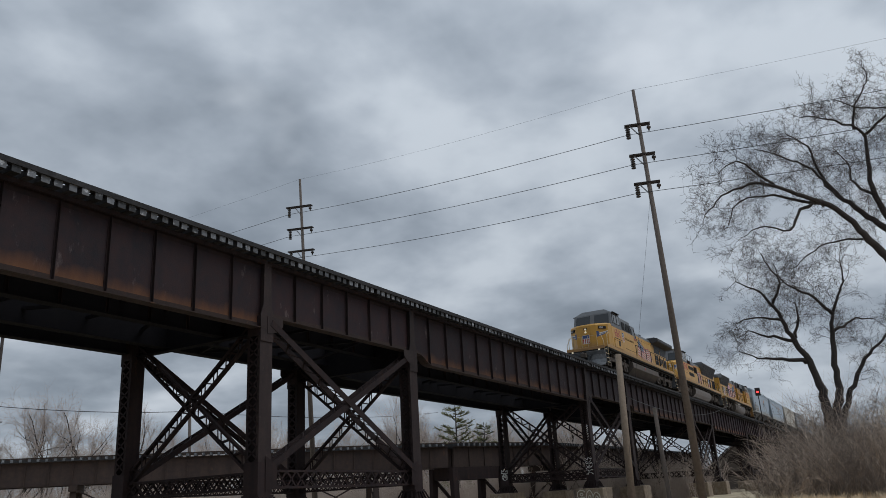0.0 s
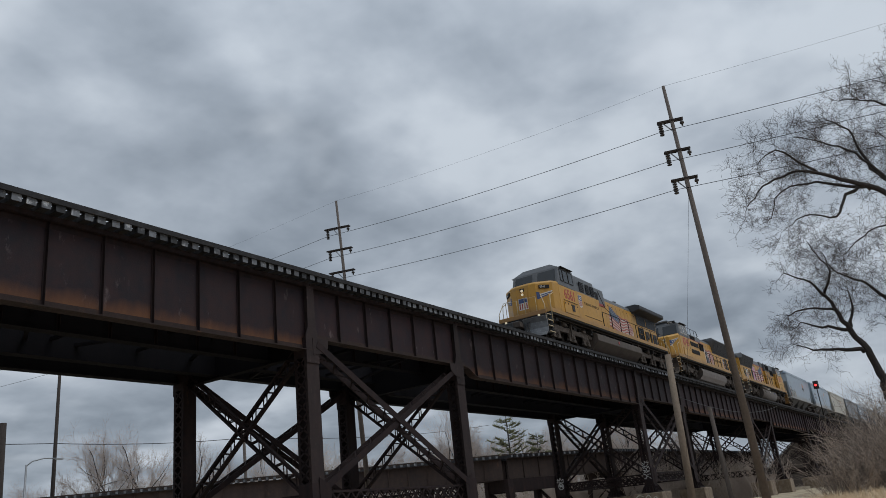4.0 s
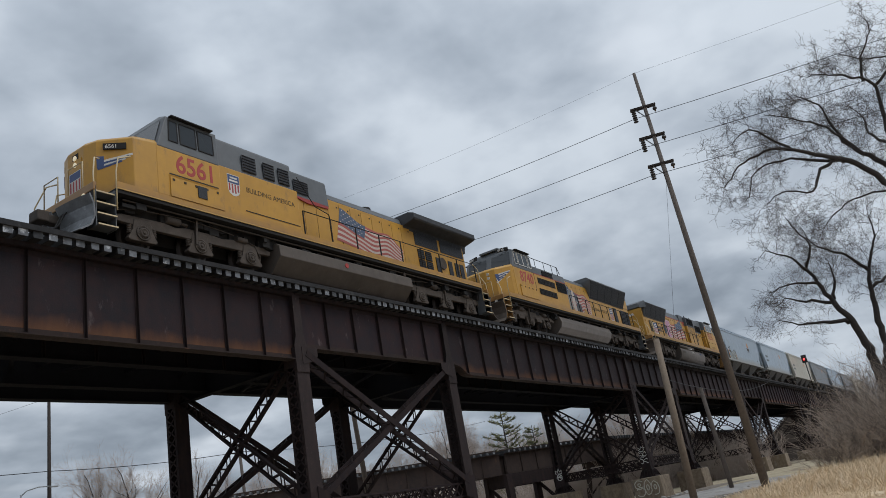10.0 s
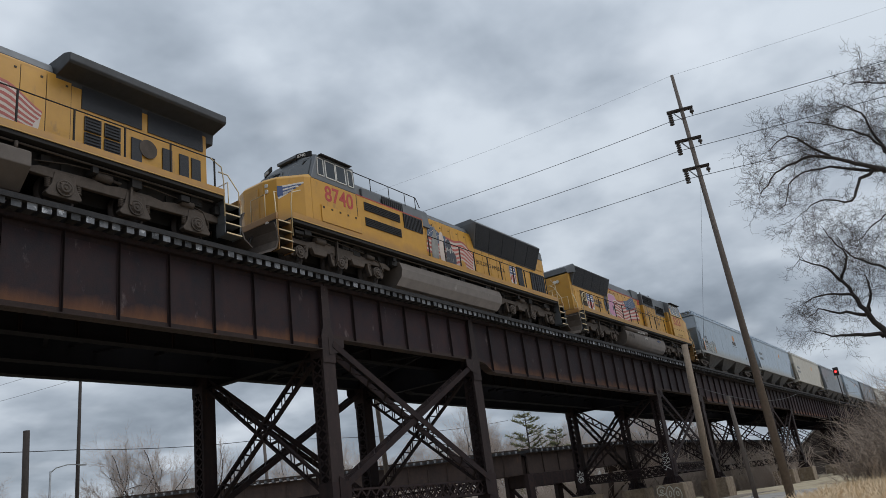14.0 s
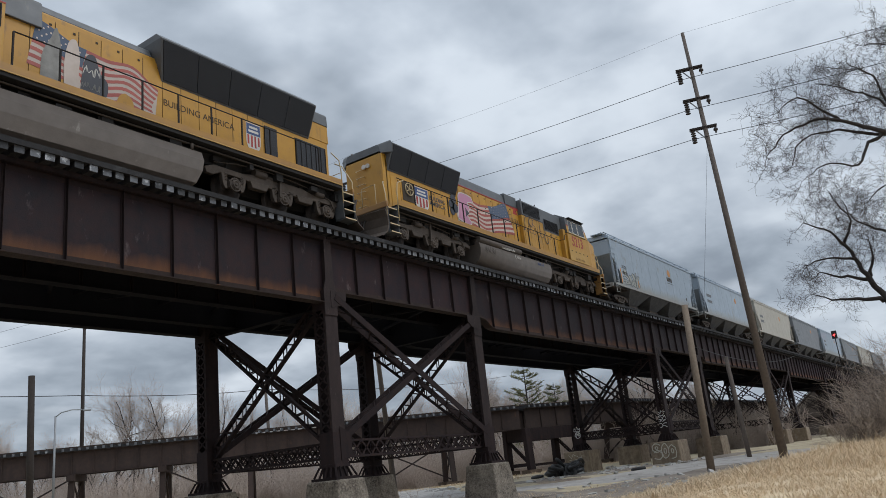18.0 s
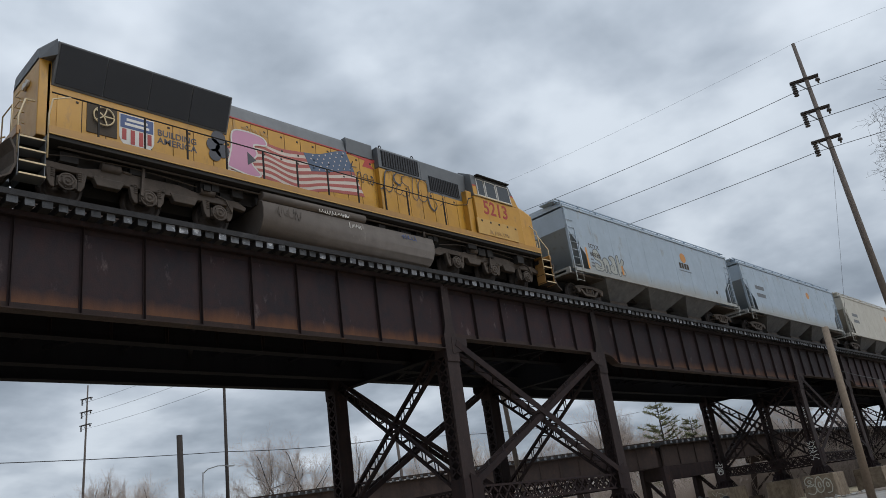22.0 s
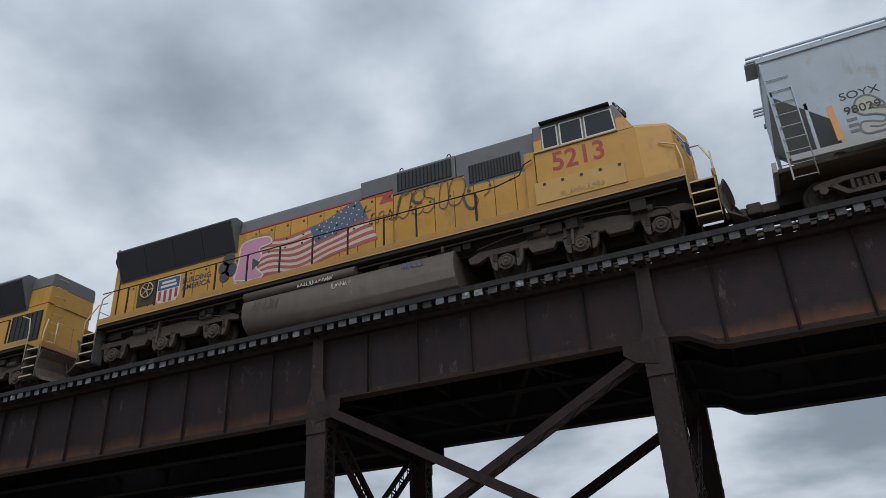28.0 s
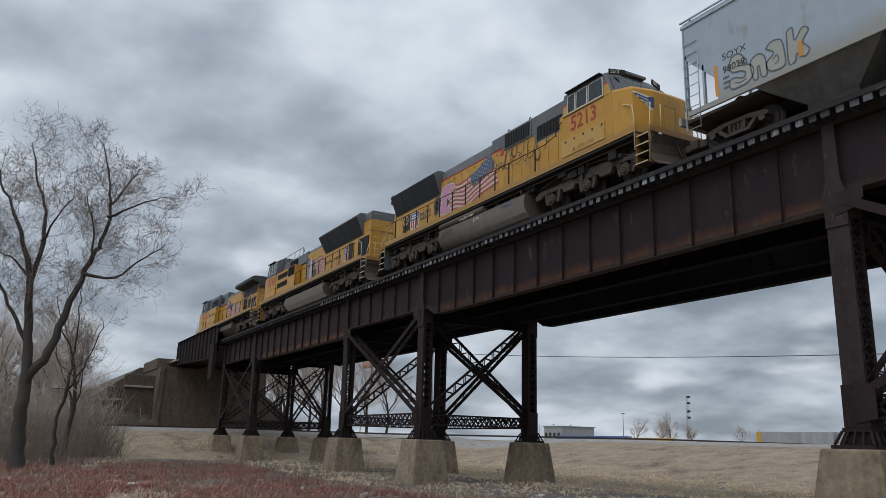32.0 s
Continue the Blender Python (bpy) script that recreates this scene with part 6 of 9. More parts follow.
WHEELS = []    # (object, radius, local place)


def words(name, text, size, material, parent, x, y, z, label="", wide=1.0, bold=0.0):
    """Lettering on the near side of a car, its left lower corner at (x, y, z)."""
    cu = bpy.data.curves.new(name, "FONT")
    cu.body, cu.size, cu.extrude, cu.offset = text, size, 0.003, bold
    tmp = bpy.data.objects.new(name, cu)
    scene.collection.objects.link(tmp)
    me = bpy.data.meshes.new_from_object(tmp.evaluated_get(bpy.context.evaluated_depsgraph_get()))
    bpy.data.objects.remove(tmp)
    me.materials.clear()
    me.materials.append(material)
    ob = part(name, me, material, parent, label)
    ob.matrix_basis = Matrix.Translation((x, y, z)) @ Euler((radians(90), 0, 0)).to_matrix().to_4x4() @ Matrix.Diagonal((wide, 1, 1, 1))
    return ob


def plate(s, outline, y, t=0.004):
    """A thin flat piece on the near side: outline in (x, z), standing t proud of y."""
    return s.slab(outline, "y", y - t, y)


def stroke(line, w, y, t=0.004):
    """One continuous painted line of width w along the points (x, z) on the near side."""
    rows = []
    for k, q in enumerate(line):
        v = Vector(line[min(len(line) - 1, k + 1)]) - Vector(line[max(0, k - 1)])
        u = Vector((-v.y, v.x)).normalized() * (w / 2)
        rows.append([(q[0] - u.x, y - t, q[1] - u.y), (q[0] + u.x, y - t, q[1] + u.y), (q[0] + u.x, y, q[1] + u.y), (q[0] - u.x, y, q[1] - u.y)])
    return Shape().loft(rows)


def ellipse(cx, cz, rx, rz, a0=0, a1=360, n=16, tilt=0.0):
    out = []
    for k in range(n + 1):
        t = radians(a0 + (a1 - a0) * k / n)
        u, v = rx * math.cos(t), rz * math.sin(t)
        out.append((cx + u * math.cos(tilt) - v * math.sin(tilt), cz + u * math.sin(tilt) + v * math.cos(tilt)))
    return out


def curved(pts, n=5):
    """A smooth line through the points."""
    out = []
    for k in range(len(pts) - 1):
        a, b, c, d = (Vector(pts[max(0, min(len(pts) - 1, k + j))]) for j in (-1, 0, 1, 2))
        for i in range(n):
            u = i / n
            p = 0.5 * (2 * b + (c - a) * u + (2 * a - 5 * b + 4 * c - d) * u * u + (3 * b - a - 3 * c + d) * u ** 3)
            out.append((p.x, p.y))
    return out + [tuple(pts[-1])]


def shield(parent, x, z, w, h, y):
    """A striped shield emblem: blue head, red and white stripes below."""
    def edge(u):
        """Half width of the shield at height u from its foot (0 to 1)."""
        return w / 2 * (1.0 if u > 0.35 else math.sqrt(max(0.0, 1 - ((0.35 - u) / 0.35) ** 2)) * 0.75 + 0.25)
    side = [(edge(u / 10), u / 10) for u in range(11)]
    outline = [(x + e, z + u * h) for e, u in side] + [(x - e, z + u * h) for e, u in reversed(side)]
    em = part("emblem", plate(Shape(), outline, y), WHITEPAINT, parent, "striped shield emblem in red, white and blue")
    part("emblem_head", plate(Shape(), [(x - w * 0.47, z + 0.58 * h), (x + w * 0.47, z + 0.58 * h), (x + w * 0.47, z + 0.97 * h), (x - w * 0.47, z + 0.97 * h)], y - 0.0045), BLUEPAINT, em)
    for k in range(4):
        c = x - w * 0.36 + w * 0.24 * k
        foot = z + (0.3 - 0.24 * (1 - abs(c - x) / (w * 0.5))) * h * 0.8 + 0.03 * h
        part("emblem_stripe", plate(Shape(), [(c - w * 0.06, foot), (c + w * 0.06, foot), (c + w * 0.06, z + 0.55 * h), (c - w * 0.06, z + 0.55 * h)], y - 0.0045), REDPAINT, em)
    for k in range(2):
        part("emblem_bar", plate(Shape(), [(x - w * (0.3 + 0.05 * k), z + (0.8 - 0.14 * k) * h), (x + w * (0.3 + 0.05 * k), z + (0.8 - 0.14 * k) * h), (x + w * (0.3 + 0.05 * k), z + (0.88 - 0.14 * k) * h), (x - w * (0.3 + 0.05 * k), z + (0.88 - 0.14 * k) * h)], y - 0.0085), WHITEPAINT, em)


def flag(parent, x0, x1, z0, z1, y, hoist_right, slant=0.18, taper=0.12):
    """A painted waving flag: thirteen wavy stripes and a starred canton at the hoist."""
    n = 22
    h = (z1 - z0) * 0.74

    def pt(u, v):
        """u from hoist to fly, v from the foot to the head."""
        wave = math.sin(u * 8.4 + 0.5 + 1.2 * v) * 0.092 + math.sin(u * 17 + 2 - v) * 0.03
        z = z0 + (z1 - z0) * (0.2 * (1 - u) + 0.03) + h * v * (1 - taper * u) + wave * (0.4 + 0.6 * u) * (z1 - z0)
        lean = slant * (1 - v) * (1 - u)
        d = (u * (1 - 0.03 * math.sin(v * 5)) - lean * 0.35) * (x1 - x0)
        return ((x1 - d - 0.05 * (x1 - x0)) if hoist_right else (x0 + d + 0.05 * (x1 - x0)), z)

    def band(u0, u1, v0, v1, lift, name, mat, parent_, label=""):
        s = Shape()
        m = max(3, round(n * (u1 - u0)))
        lo = [pt(u0 + (u1 - u0) * k / m, v0) for k in range(m + 1)]
        hi = [pt(u0 + (u1 - u0) * k / m, v1) for k in range(m + 1)]
        s.loft([[(a[0], y - lift - 0.003, a[1]), (b[0], y - lift - 0.003, b[1]), (b[0], y - lift, b[1]), (a[0], y - lift, a[1])] for a, b in zip(lo, hi)])
        return part(name, s, mat, parent_, label)

    fl = band(0, 1, 0, 1, 0, "flag", FLAGWHITE, parent, "waving flag with red and white stripes painted on the hood")
    for k in range(7):
        u0 = 0.0 if k < 4 else 0.36
        band(u0, 1, (2 * k) / 13, (2 * k + 1) / 13, 0.0035, "stripe", FLAGRED, fl)
    band(0, 0.38, 7 / 13, 1, 0.007, "canton", FLAGBLUE, fl)
    s = Shape()
    for i in range(6):
        for j in range(5):
            c = pt(0.03 + 0.33 * (i + 0.5 * (j % 2)) / 6, 7 / 13 + (j + 0.5) / 5 * 6 / 13)
            plate(s, ellipse(c[0], c[1], 0.03, 0.03, n=5)[:-1], y - 0.0105, 0.002)
    tagged(part("star", s, FLAGWHITE, fl), kind="stuff")


# ---- running gear ----
WHEEL = Shape().lathe([(-0.07, 0.2), (-0.07, 0.3), (-0.035, 0.33), (-0.035, 0.44), (-0.07, 0.455), (-0.07, 0.53), (0.045, 0.535), (0.05, 0.56), (0.075, 0.555), (0.075, 0.44), (0.03, 0.4), (0.03, 0.25), (0.06, 0.2)], (0, 0, 0), "y", 24).mesh("wheel", WHEELSTEEL)


def wheelset(parent, x, r):
    ax = part("axle", Shape().tube((0, -1.02, 0), (0, 1.02, 0), 0.085, n=10), WHEELSTEEL, parent)
    ax.location = (x, 0, r)
    for sg in (-1, 1):
        w = part("wheel", WHEEL, WHEELSTEEL, ax)
        w.location = (0, sg * 0.755, 0)
        w.rotation_euler = (0, 0, 0 if sg < 0 else math.pi)
        w.scale = (r / 0.535,) * 3
    # spokes of grime that show the turning
    WHEELS.append((ax, r, x))


def loco_truck(parent, xc, maker):
    """A three-axle truck: cast side frames, axle boxes, springs, brake gear."""
    t = part("truck", Shape().box(xc - 1.6, xc + 1.6, -0.55, 0.55, 0.55, 0.95), FRAMEBLACK, parent, "dusty three-axle truck")
    a = 2.08
    for k in (-1, 0, 1):
        wheelset(parent, xc + k * a, 0.533)
    for sg in (-1, 1):
        y0, y1 = (sg * 1.02, sg * 1.17) if sg > 0 else (sg * 1.17, sg * 1.02)
        s = Shape()
        if maker == "bell":
            up = [(-3.05, 0.92), (-2.75, 1.02), (-1.3, 1.05), (-0.9, 0.98), (-0.5, 1.05), (0.5, 1.05), (0.9, 0.98), (1.3, 1.05), (2.75, 1.02), (3.05, 0.92)]
            s.slab([(xc + u, z) for u, z in up] + [(xc + u, z) for u, z in ((3.0, 0.78), (1.4, 0.72), (-1.4, 0.72), (-3.0, 0.78))], "y", y0, y1)
            for k in (-1, 0, 1):
                c = xc + k * a
                s.slab([(c - 0.28, 0.95), (c + 0.28, 0.95), (c + 0.34, 0.6), (c + 0.5, 0.32), (c + 0.42, 0.26), (c - 0.42, 0.26), (c - 0.5, 0.32), (c - 0.34, 0.6)], "y", min(y0, y1 - 0.0) - 0.03, y1 + 0.03)
        else:
            s.slab([(xc + u, z) for u, z in ((-3.15, 0.72), (-3.2, 0.9), (-2.85, 1.04), (-1.7, 1.02), (-1.0, 1.15), (0.9, 1.15), (1.6, 1.02), (2.7, 1.04), (3.0, 0.9), (2.95, 0.78), (2.5, 0.84), (1.7, 0.84), (1.2, 0.78), (-1.2, 0.78), (-1.7, 0.84), (-2.6, 0.84), (-2.9, 0.7))][::-1], "y", y0, y1)
            for k in (-1, 0, 1):
                for d in (-1, 1):
                    c = xc + k * a
                    s.slab([(c + d * u, z) for u, z in ((0.27, 0.86), (0.5, 0.86), (0.44, 0.5), (0.36, 0.36), (0.27, 0.36))][:: d], "y", y0, y1)
            for d in (-1, 1):
                s.slab([(xc + d * u, z) for u, z in ((0.62, 0.86), (1.46, 0.86), (1.34, 0.62), (0.74, 0.62))][:: d], "y", y0 - 0.03, y1 + 0.03)
        part("side_frame", s, GRIME, t, "", 0.02)
        for k in (-1, 0, 1):
            c = xc + k * a
            s = Shape()
            cap = [(0.0, 0.235), (0.035, 0.235), (0.04, 0.2), (0.02, 0.185), (0.02, 0.15), (0.075, 0.14), (0.085, 0.1), (0.06, 0.085), (0.06, 0.05), (0.1, 0.045)]
            s.lathe(cap if sg > 0 else [(-o, r) for o, r in reversed(cap)], (c, sg * 1.2, 0.533), "y", 18)
            for q in range(6):
                ang = radians(60 * q + 15)
                s.tube((c + 0.165 * math.cos(ang), sg * 1.2, 0.533 + 0.165 * math.sin(ang)), (c + 0.165 * math.cos(ang), sg * 1.25, 0.533 + 0.165 * math.sin(ang)), 0.022, n=6)
            if maker != "bell":
                s.box(c - 0.24, c + 0.24, min(sg * 1.05, sg * 1.2), max(sg * 1.05, sg * 1.2), 0.4, 0.66)
            part("axle_box", s, GRIME, t)
            for d in ((-0.33, 0.33) if maker != "bell" else (-0.42, 0.42)):
                z = 0.48 if maker == "bell" else 0.62
                coil = [(q * 0.055 + e, g) for q in range(5) for e, g in ((0, 0.055), (0.014, 0.08), (0.03, 0.08), (0.044, 0.055))]
                part("spring", Shape().lathe(coil, (c + d, sg * 1.12, z), "z", 10), GRIME, t)
        s = Shape()
        s.tube((xc - 1.25, sg * 1.16, 1.17), (xc - 0.75, sg * 1.16, 1.17), 0.12, n=12)
        s.tube((xc - 0.75, sg * 1.16, 1.17), (xc - 0.45, sg * 1.16, 1.14), 0.045, n=8)
        part("brake_cylinder", s, GRIME, t)
        s = Shape()
        s.tube((xc + 1.5, sg * 1.18, 1.1), (xc + 1.95, sg * 1.18, 1.1), 0.1, n=12)
        s.pipe([(xc + 1.95, sg * 1.18, 1.1), (xc + 2.3, sg * 1.2, 1.0), (xc + 2.5, sg * 1.2, 0.6)], 0.02)
        part("brake_cylinder", s, GRIME, t)
        s = Shape()
        s.beam((xc - 0.15, sg * 1.24, 1.35), (xc - 0.2, sg * 1.24, 0.55), 0.08, 0.07)
        part("damper", s, GRIME, t)
        s = Shape()
        s.pipe([(xc - 2.9, sg * 1.2, 1.1), (xc - 2.0, sg * 1.22, 1.25), (xc - 0.6, sg * 1.22, 1.32), (xc + 0.5, sg * 1.2, 1.28), (xc + 1.4, sg * 1.2, 1.2)], 0.018, 5)
        part("pipe", s, GRIME, t)


def loco_end(parent, f, u, front, grime=False):
    """Steps, pilot, plough and coupler at one end; u: where the deck ends, f: the way it faces along x."""
    x = lambda d: f * (u + d)
    s = Shape()
    s.box(min(x(0.62), x(0.68)), max(x(0.62), x(0.68)), -1.45, 1.45, 0.5, 1.5)
    part("pilot", s, GRIME if grime else FRAMEBLACK, parent)
    for sg in (-1, 1):
        blade = lambda q: [(x(0.98 + q), sg * 0.12, 1.22), (x(0.86 + q), sg * 0.12, 0.95), (x(0.84 + q), sg * 0.12, 0.6), (x(0.95 + q), sg * 0.12, 0.32), (x(1.25 + q), sg * 0.12, 0.1), (x(1.21 + q), sg * 0.12, 0.09), (x(0.9 + q), sg * 0.12, 0.3), (x(0.79 + q), sg * 0.12, 0.6), (x(0.81 + q), sg * 0.12, 0.97), (x(0.94 + q), sg * 0.12, 1.24)]
        wing = [[(px + f * (-0.14 * u * u), sg * (0.12 + 1.38 * u), pz) for px, py, pz in blade(0.0)] for u in (0, 0.25, 0.5, 0.75, 1.0)]
        part("snow_plough", Shape().loft(wing), PLOUGH if front == "lit" else GRIME, parent, "curved worn steel snow plough")
    part("end_platform", Shape().box(*sorted((x(0.0), x(0.66))), -1.08, 1.08, 1.45, 1.6), FRAMEBLACK, parent)
    part("platform_edge", Shape().box(*sorted((x(0.6), x(0.7))), -1.5, 1.5, 1.38, 1.62), YELLOW, parent, "", 0.02)
    s = Shape()
    s.box(min(x(0.6), x(1.2)), max(x(0.6), x(1.2)), -0.14, 0.14, 0.76, 1.02)
    s.box(min(x(1.2), x(1.55)), max(x(1.2), x(1.55)), -0.24, 0.2, 0.74, 1.06)
    part("coupler", s, GRIME, parent, "", 0.04)
    for sg in (-1, 1):
        s = Shape()
        for d in (0.02, 0.62):
            s.box(min(x(d), x(d + 0.02)), max(x(d), x(d + 0.02)), min(sg * 1.08, sg * 1.5), max(sg * 1.08, sg * 1.5), 0.3, 1.5)
        part("step_side", s, YELLOW if front == "dim" else GREYPAINT, parent)
        for k in range(4):
            s = Shape()
            s.box(min(x(0.02), x(0.62)), max(x(0.02), x(0.62)), min(sg * 1.1, sg * (1.56 - 0.03 * k)), max(sg * 1.1, sg * (1.56 - 0.03 * k)), 0.33 + 0.34 * k, 0.36 + 0.34 * k)
            st = part("step", s, GRIME if front == "dim" else GREYPAINT, parent)
            part("tread_edge", Shape().box(min(x(0.02), x(0.62)), max(x(0.02), x(0.62)), min(sg * (1.561 - 0.03 * k), sg * (1.58 - 0.03 * k)), max(sg * (1.561 - 0.03 * k), sg * (1.58 - 0.03 * k)), 0.325 + 0.34 * k, 0.365 + 0.34 * k), CREAMRAIL, st)
        s = Shape()
        y = sg * 1.53
        s.pipe([(x(0.0), y, 0.9), (x(0.0), y, 2.1), (x(-0.08), y, 2.55), (x(-0.5), y, 2.74)], 0.022)
        part("grab_rail", s, CREAMRAIL, parent)
        s = Shape()
        s.pipe([(x(0.64), y - sg * 0.08, 0.9), (x(0.66), y - sg * 0.08, 1.9), (x(0.45), sg * 1.2, 2.55), (x(0.2), sg * 1.05, 2.65)], 0.022)
        part("grab_rail", s, CREAMRAIL, parent)
    s = Shape()
    s.pipe([(x(0.66), -0.95, 1.5), (x(0.66), -0.95, 2.45), (x(0.66), -0.25, 2.45), (x(0.66), -0.25, 1.5)], 0.02)
    part("end_rail", s, CREAMRAIL, parent)
    s = Shape()
    s.pipe([(x(0.66), 0.25, 1.5), (x(0.66), 0.25, 2.45), (x(0.66), 0.95, 2.45), (x(0.66), 0.95, 1.5)], 0.02)
    part("end_rail", s, CREAMRAIL, parent)
    for y in (-0.5, -0.35, 0.35, 0.5):
        part("air_hose", Shape().pipe([(x(0.7), y, 1.2), (x(0.95), y, 0.9), (x(1.12), y * 1.1, 0.55), (x(1.3), y * 1.1, 0.35)], 0.025, 6), FRAMEBLACK, parent)
    if front:
        for sg in (-1, 1):
            part("ditch_light", Shape().lathe([(-0.03, 0.07), (0.03, 0.07)], (x(0.7), sg * 1.05, 1.33), "x", 12), LAMPLIT if front == "lit" else WHITEPAINT, parent, "round ditch light")


def deck(parent, f, u0, u1):
    a, b = min(f * u0, f * u1), max(f * u0, f * u1)
    part("underframe", Shape().box(a, b, -1.0, 1.0, 1.05, 1.44), FRAMEBLACK, parent)
    part("walkway", Shape().box(a, b, -1.53, 1.53, 1.45, 1.6), FRAMEBLACK, parent, "", 0.01)
    for sg in (-1, 1):
        part("side_sill", Shape().box(a, b, min(sg * 1.532, sg * 1.56), max(sg * 1.532, sg * 1.56), 1.6, 1.79), YELLOW, parent, "yellow side sill")
        part("sill_stripe", Shape().box(a, b, min(sg * 1.54, sg * 1.563), max(sg * 1.54, sg * 1.563), 1.565, 1.598), PALE, parent)
    s = Shape()
    rnd = random.Random(int(abs(u0) * 100))
    for k in range(46):
        u = a + (b - a) * rnd.random()
        s.box(u, u + rnd.uniform(0.1, 0.5), -rnd.uniform(1.05, 1.4), -1.0, rnd.uniform(1.0, 1.2), rnd.uniform(1.25, 1.42))
    tagged(part("under_deck_gear", s, FRAMEBLACK, parent), kind="stuff")
    for sg in (-1, 1):
        s = Shape()
        s.pipe([(a + 0.3, sg * 1.35, 1.36), (b - 0.3, sg * 1.35, 1.36)], 0.03)
        part("pipe", s, GRIME, parent)


def handrail(parent, f, us, z=2.74, y=-1.53, ends=None):
    for sg in (-1, 1):
        yy = y * -sg
        lo, hi = (min(us), max(us)) if ends is None else ends
        part("handrail", Shape().pipe([(f * lo, yy, z), (f * hi, yy, z)], 0.02), FRAMEBLACK, parent)
        for u in us:
            part("stanchion", Shape().box(f * u - 0.022, f * u + 0.022, yy - 0.02, yy + 0.02, 1.6, z), FRAMEBLACK, parent)


def fuel_tank(parent, a, b, kind):
    if kind == "round":
        prof = [(-1.3, 1.2), (-1.47, 1.1), (-1.52, 0.85), (-1.5, 0.6), (-1.4, 0.36), (-1.2, 0.18), (-0.9, 0.1)]
    elif kind == "flat":
        prof = [(-1.35, 1.22), (-1.5, 1.12), (-1.52, 0.72), (-1.0, 0.2)]
    else:
        prof = [(-1.2, 1.22), (-1.42, 1.16), (-1.53, 0.85), (-1.45, 0.55), (-1.15, 0.26), (-0.7, 0.16)]
    ring = prof + [(-y, z) for y, z in reversed(prof)]
    n = len(prof)
    s = Shape().loft([[(x, y, z) for y, z in ring] for x in (a, a + 0.02, b - 0.02, b)], True, kind != "flat")
    t = part("fuel_tank", s, TANKGREY, parent, "long dusty grey fuel tank", 0.03)
    s = Shape().tube((b - 0.35, -1.4, 1.15), (b - 0.35, -1.4, 1.36), 0.05, n=10)
    part("filler", s, GRIME, t)
    return t


def cross(y, z0, z1, r=0.16, yt=None):
    """Cross-section of a hood: straight sides and a rounded roof edge."""
    yt = y if yt is None else yt
    out = [(-y, z0), (-yt, z1 - r)]
    out += [(-yt + r * (1 - math.cos(a)), z1 - r + r * math.sin(a)) for a in (radians(30), radians(60), radians(90))]
    return out + [(-p, q) for p, q in reversed(out)]


def hood(parent, name, f, u0, u1, y, z0, z1, material, r=0.16, yt=None, label="", bevel=0.02):
    ring = cross(y, z0, z1, r, yt)
    s = Shape().loft([[(f * u, a, b) for a, b in ring] for u in (u0, u1)])
    return part(name, s, material, parent, label, bevel)


def doors(parent, f, u0, u1, n, y, z0, z1, material=None):
    """Hood doors standing proud of the side, each with a latch."""
    w = (u1 - u0) / n
    for sg in (-1, 1):
        for k in range(n):
            a, b = sorted((f * (u0 + k * w + 0.012), f * (u0 + (k + 1) * w - 0.012)))
            d = part("hood_door", Shape().box(a, b, min(sg * (y + 0.001), sg * (y + 0.018)), max(sg * (y + 0.001), sg * (y + 0.018)), z0, z1), material or YELLOW, parent)
            if sg < 0:
                part("seam", Shape().box(b + 0.004, b + 0.02, -y - 0.006, -y - 0.001, z0, z1), SEAM, d)
                for z in (z0 + 0.12, z1 - 0.14):
                    part("latch", Shape().box((a + b) / 2 + w * 0.3 - 0.035, (a + b) / 2 + w * 0.3 + 0.035, -y - 0.03, -y - 0.0185, z - 0.03, z + 0.03), SEAM, d)


def louvre(parent, f, u0, u1, y, z0, z1, slats=True, name="grille", n=9, upright=True):
    a, b = sorted((f * u0, f * u1))
    for sg in (-1, 1):
        g = part(name, Shape().box(a, b, min(sg * (y + 0.001), sg * (y + 0.025)), max(sg * (y + 0.001), sg * (y + 0.025)), z0, z1), BLACKMESH, parent, "black ventilation grille" if sg < 0 else "")
        if sg < 0 and slats:
            s = Shape()
            if upright:
                for k in range(n + 1):
                    c = a + 0.03 + (b - a - 0.06) * k / n
                    s.box(c - 0.012, c + 0.012, -y - 0.045, -y - 0.026, z0 + 0.03, z1 - 0.03)
            else:
                for k in range(n + 1):
                    c = z0 + 0.03 + (z1 - z0 - 0.06) * k / n
                    s.box(a + 0.03, b - 0.03, -y - 0.045, -y - 0.026, c - 0.012, c + 0.012)
            tagged(part("slat", s, FRAMEBLACK, g), kind="stuff")


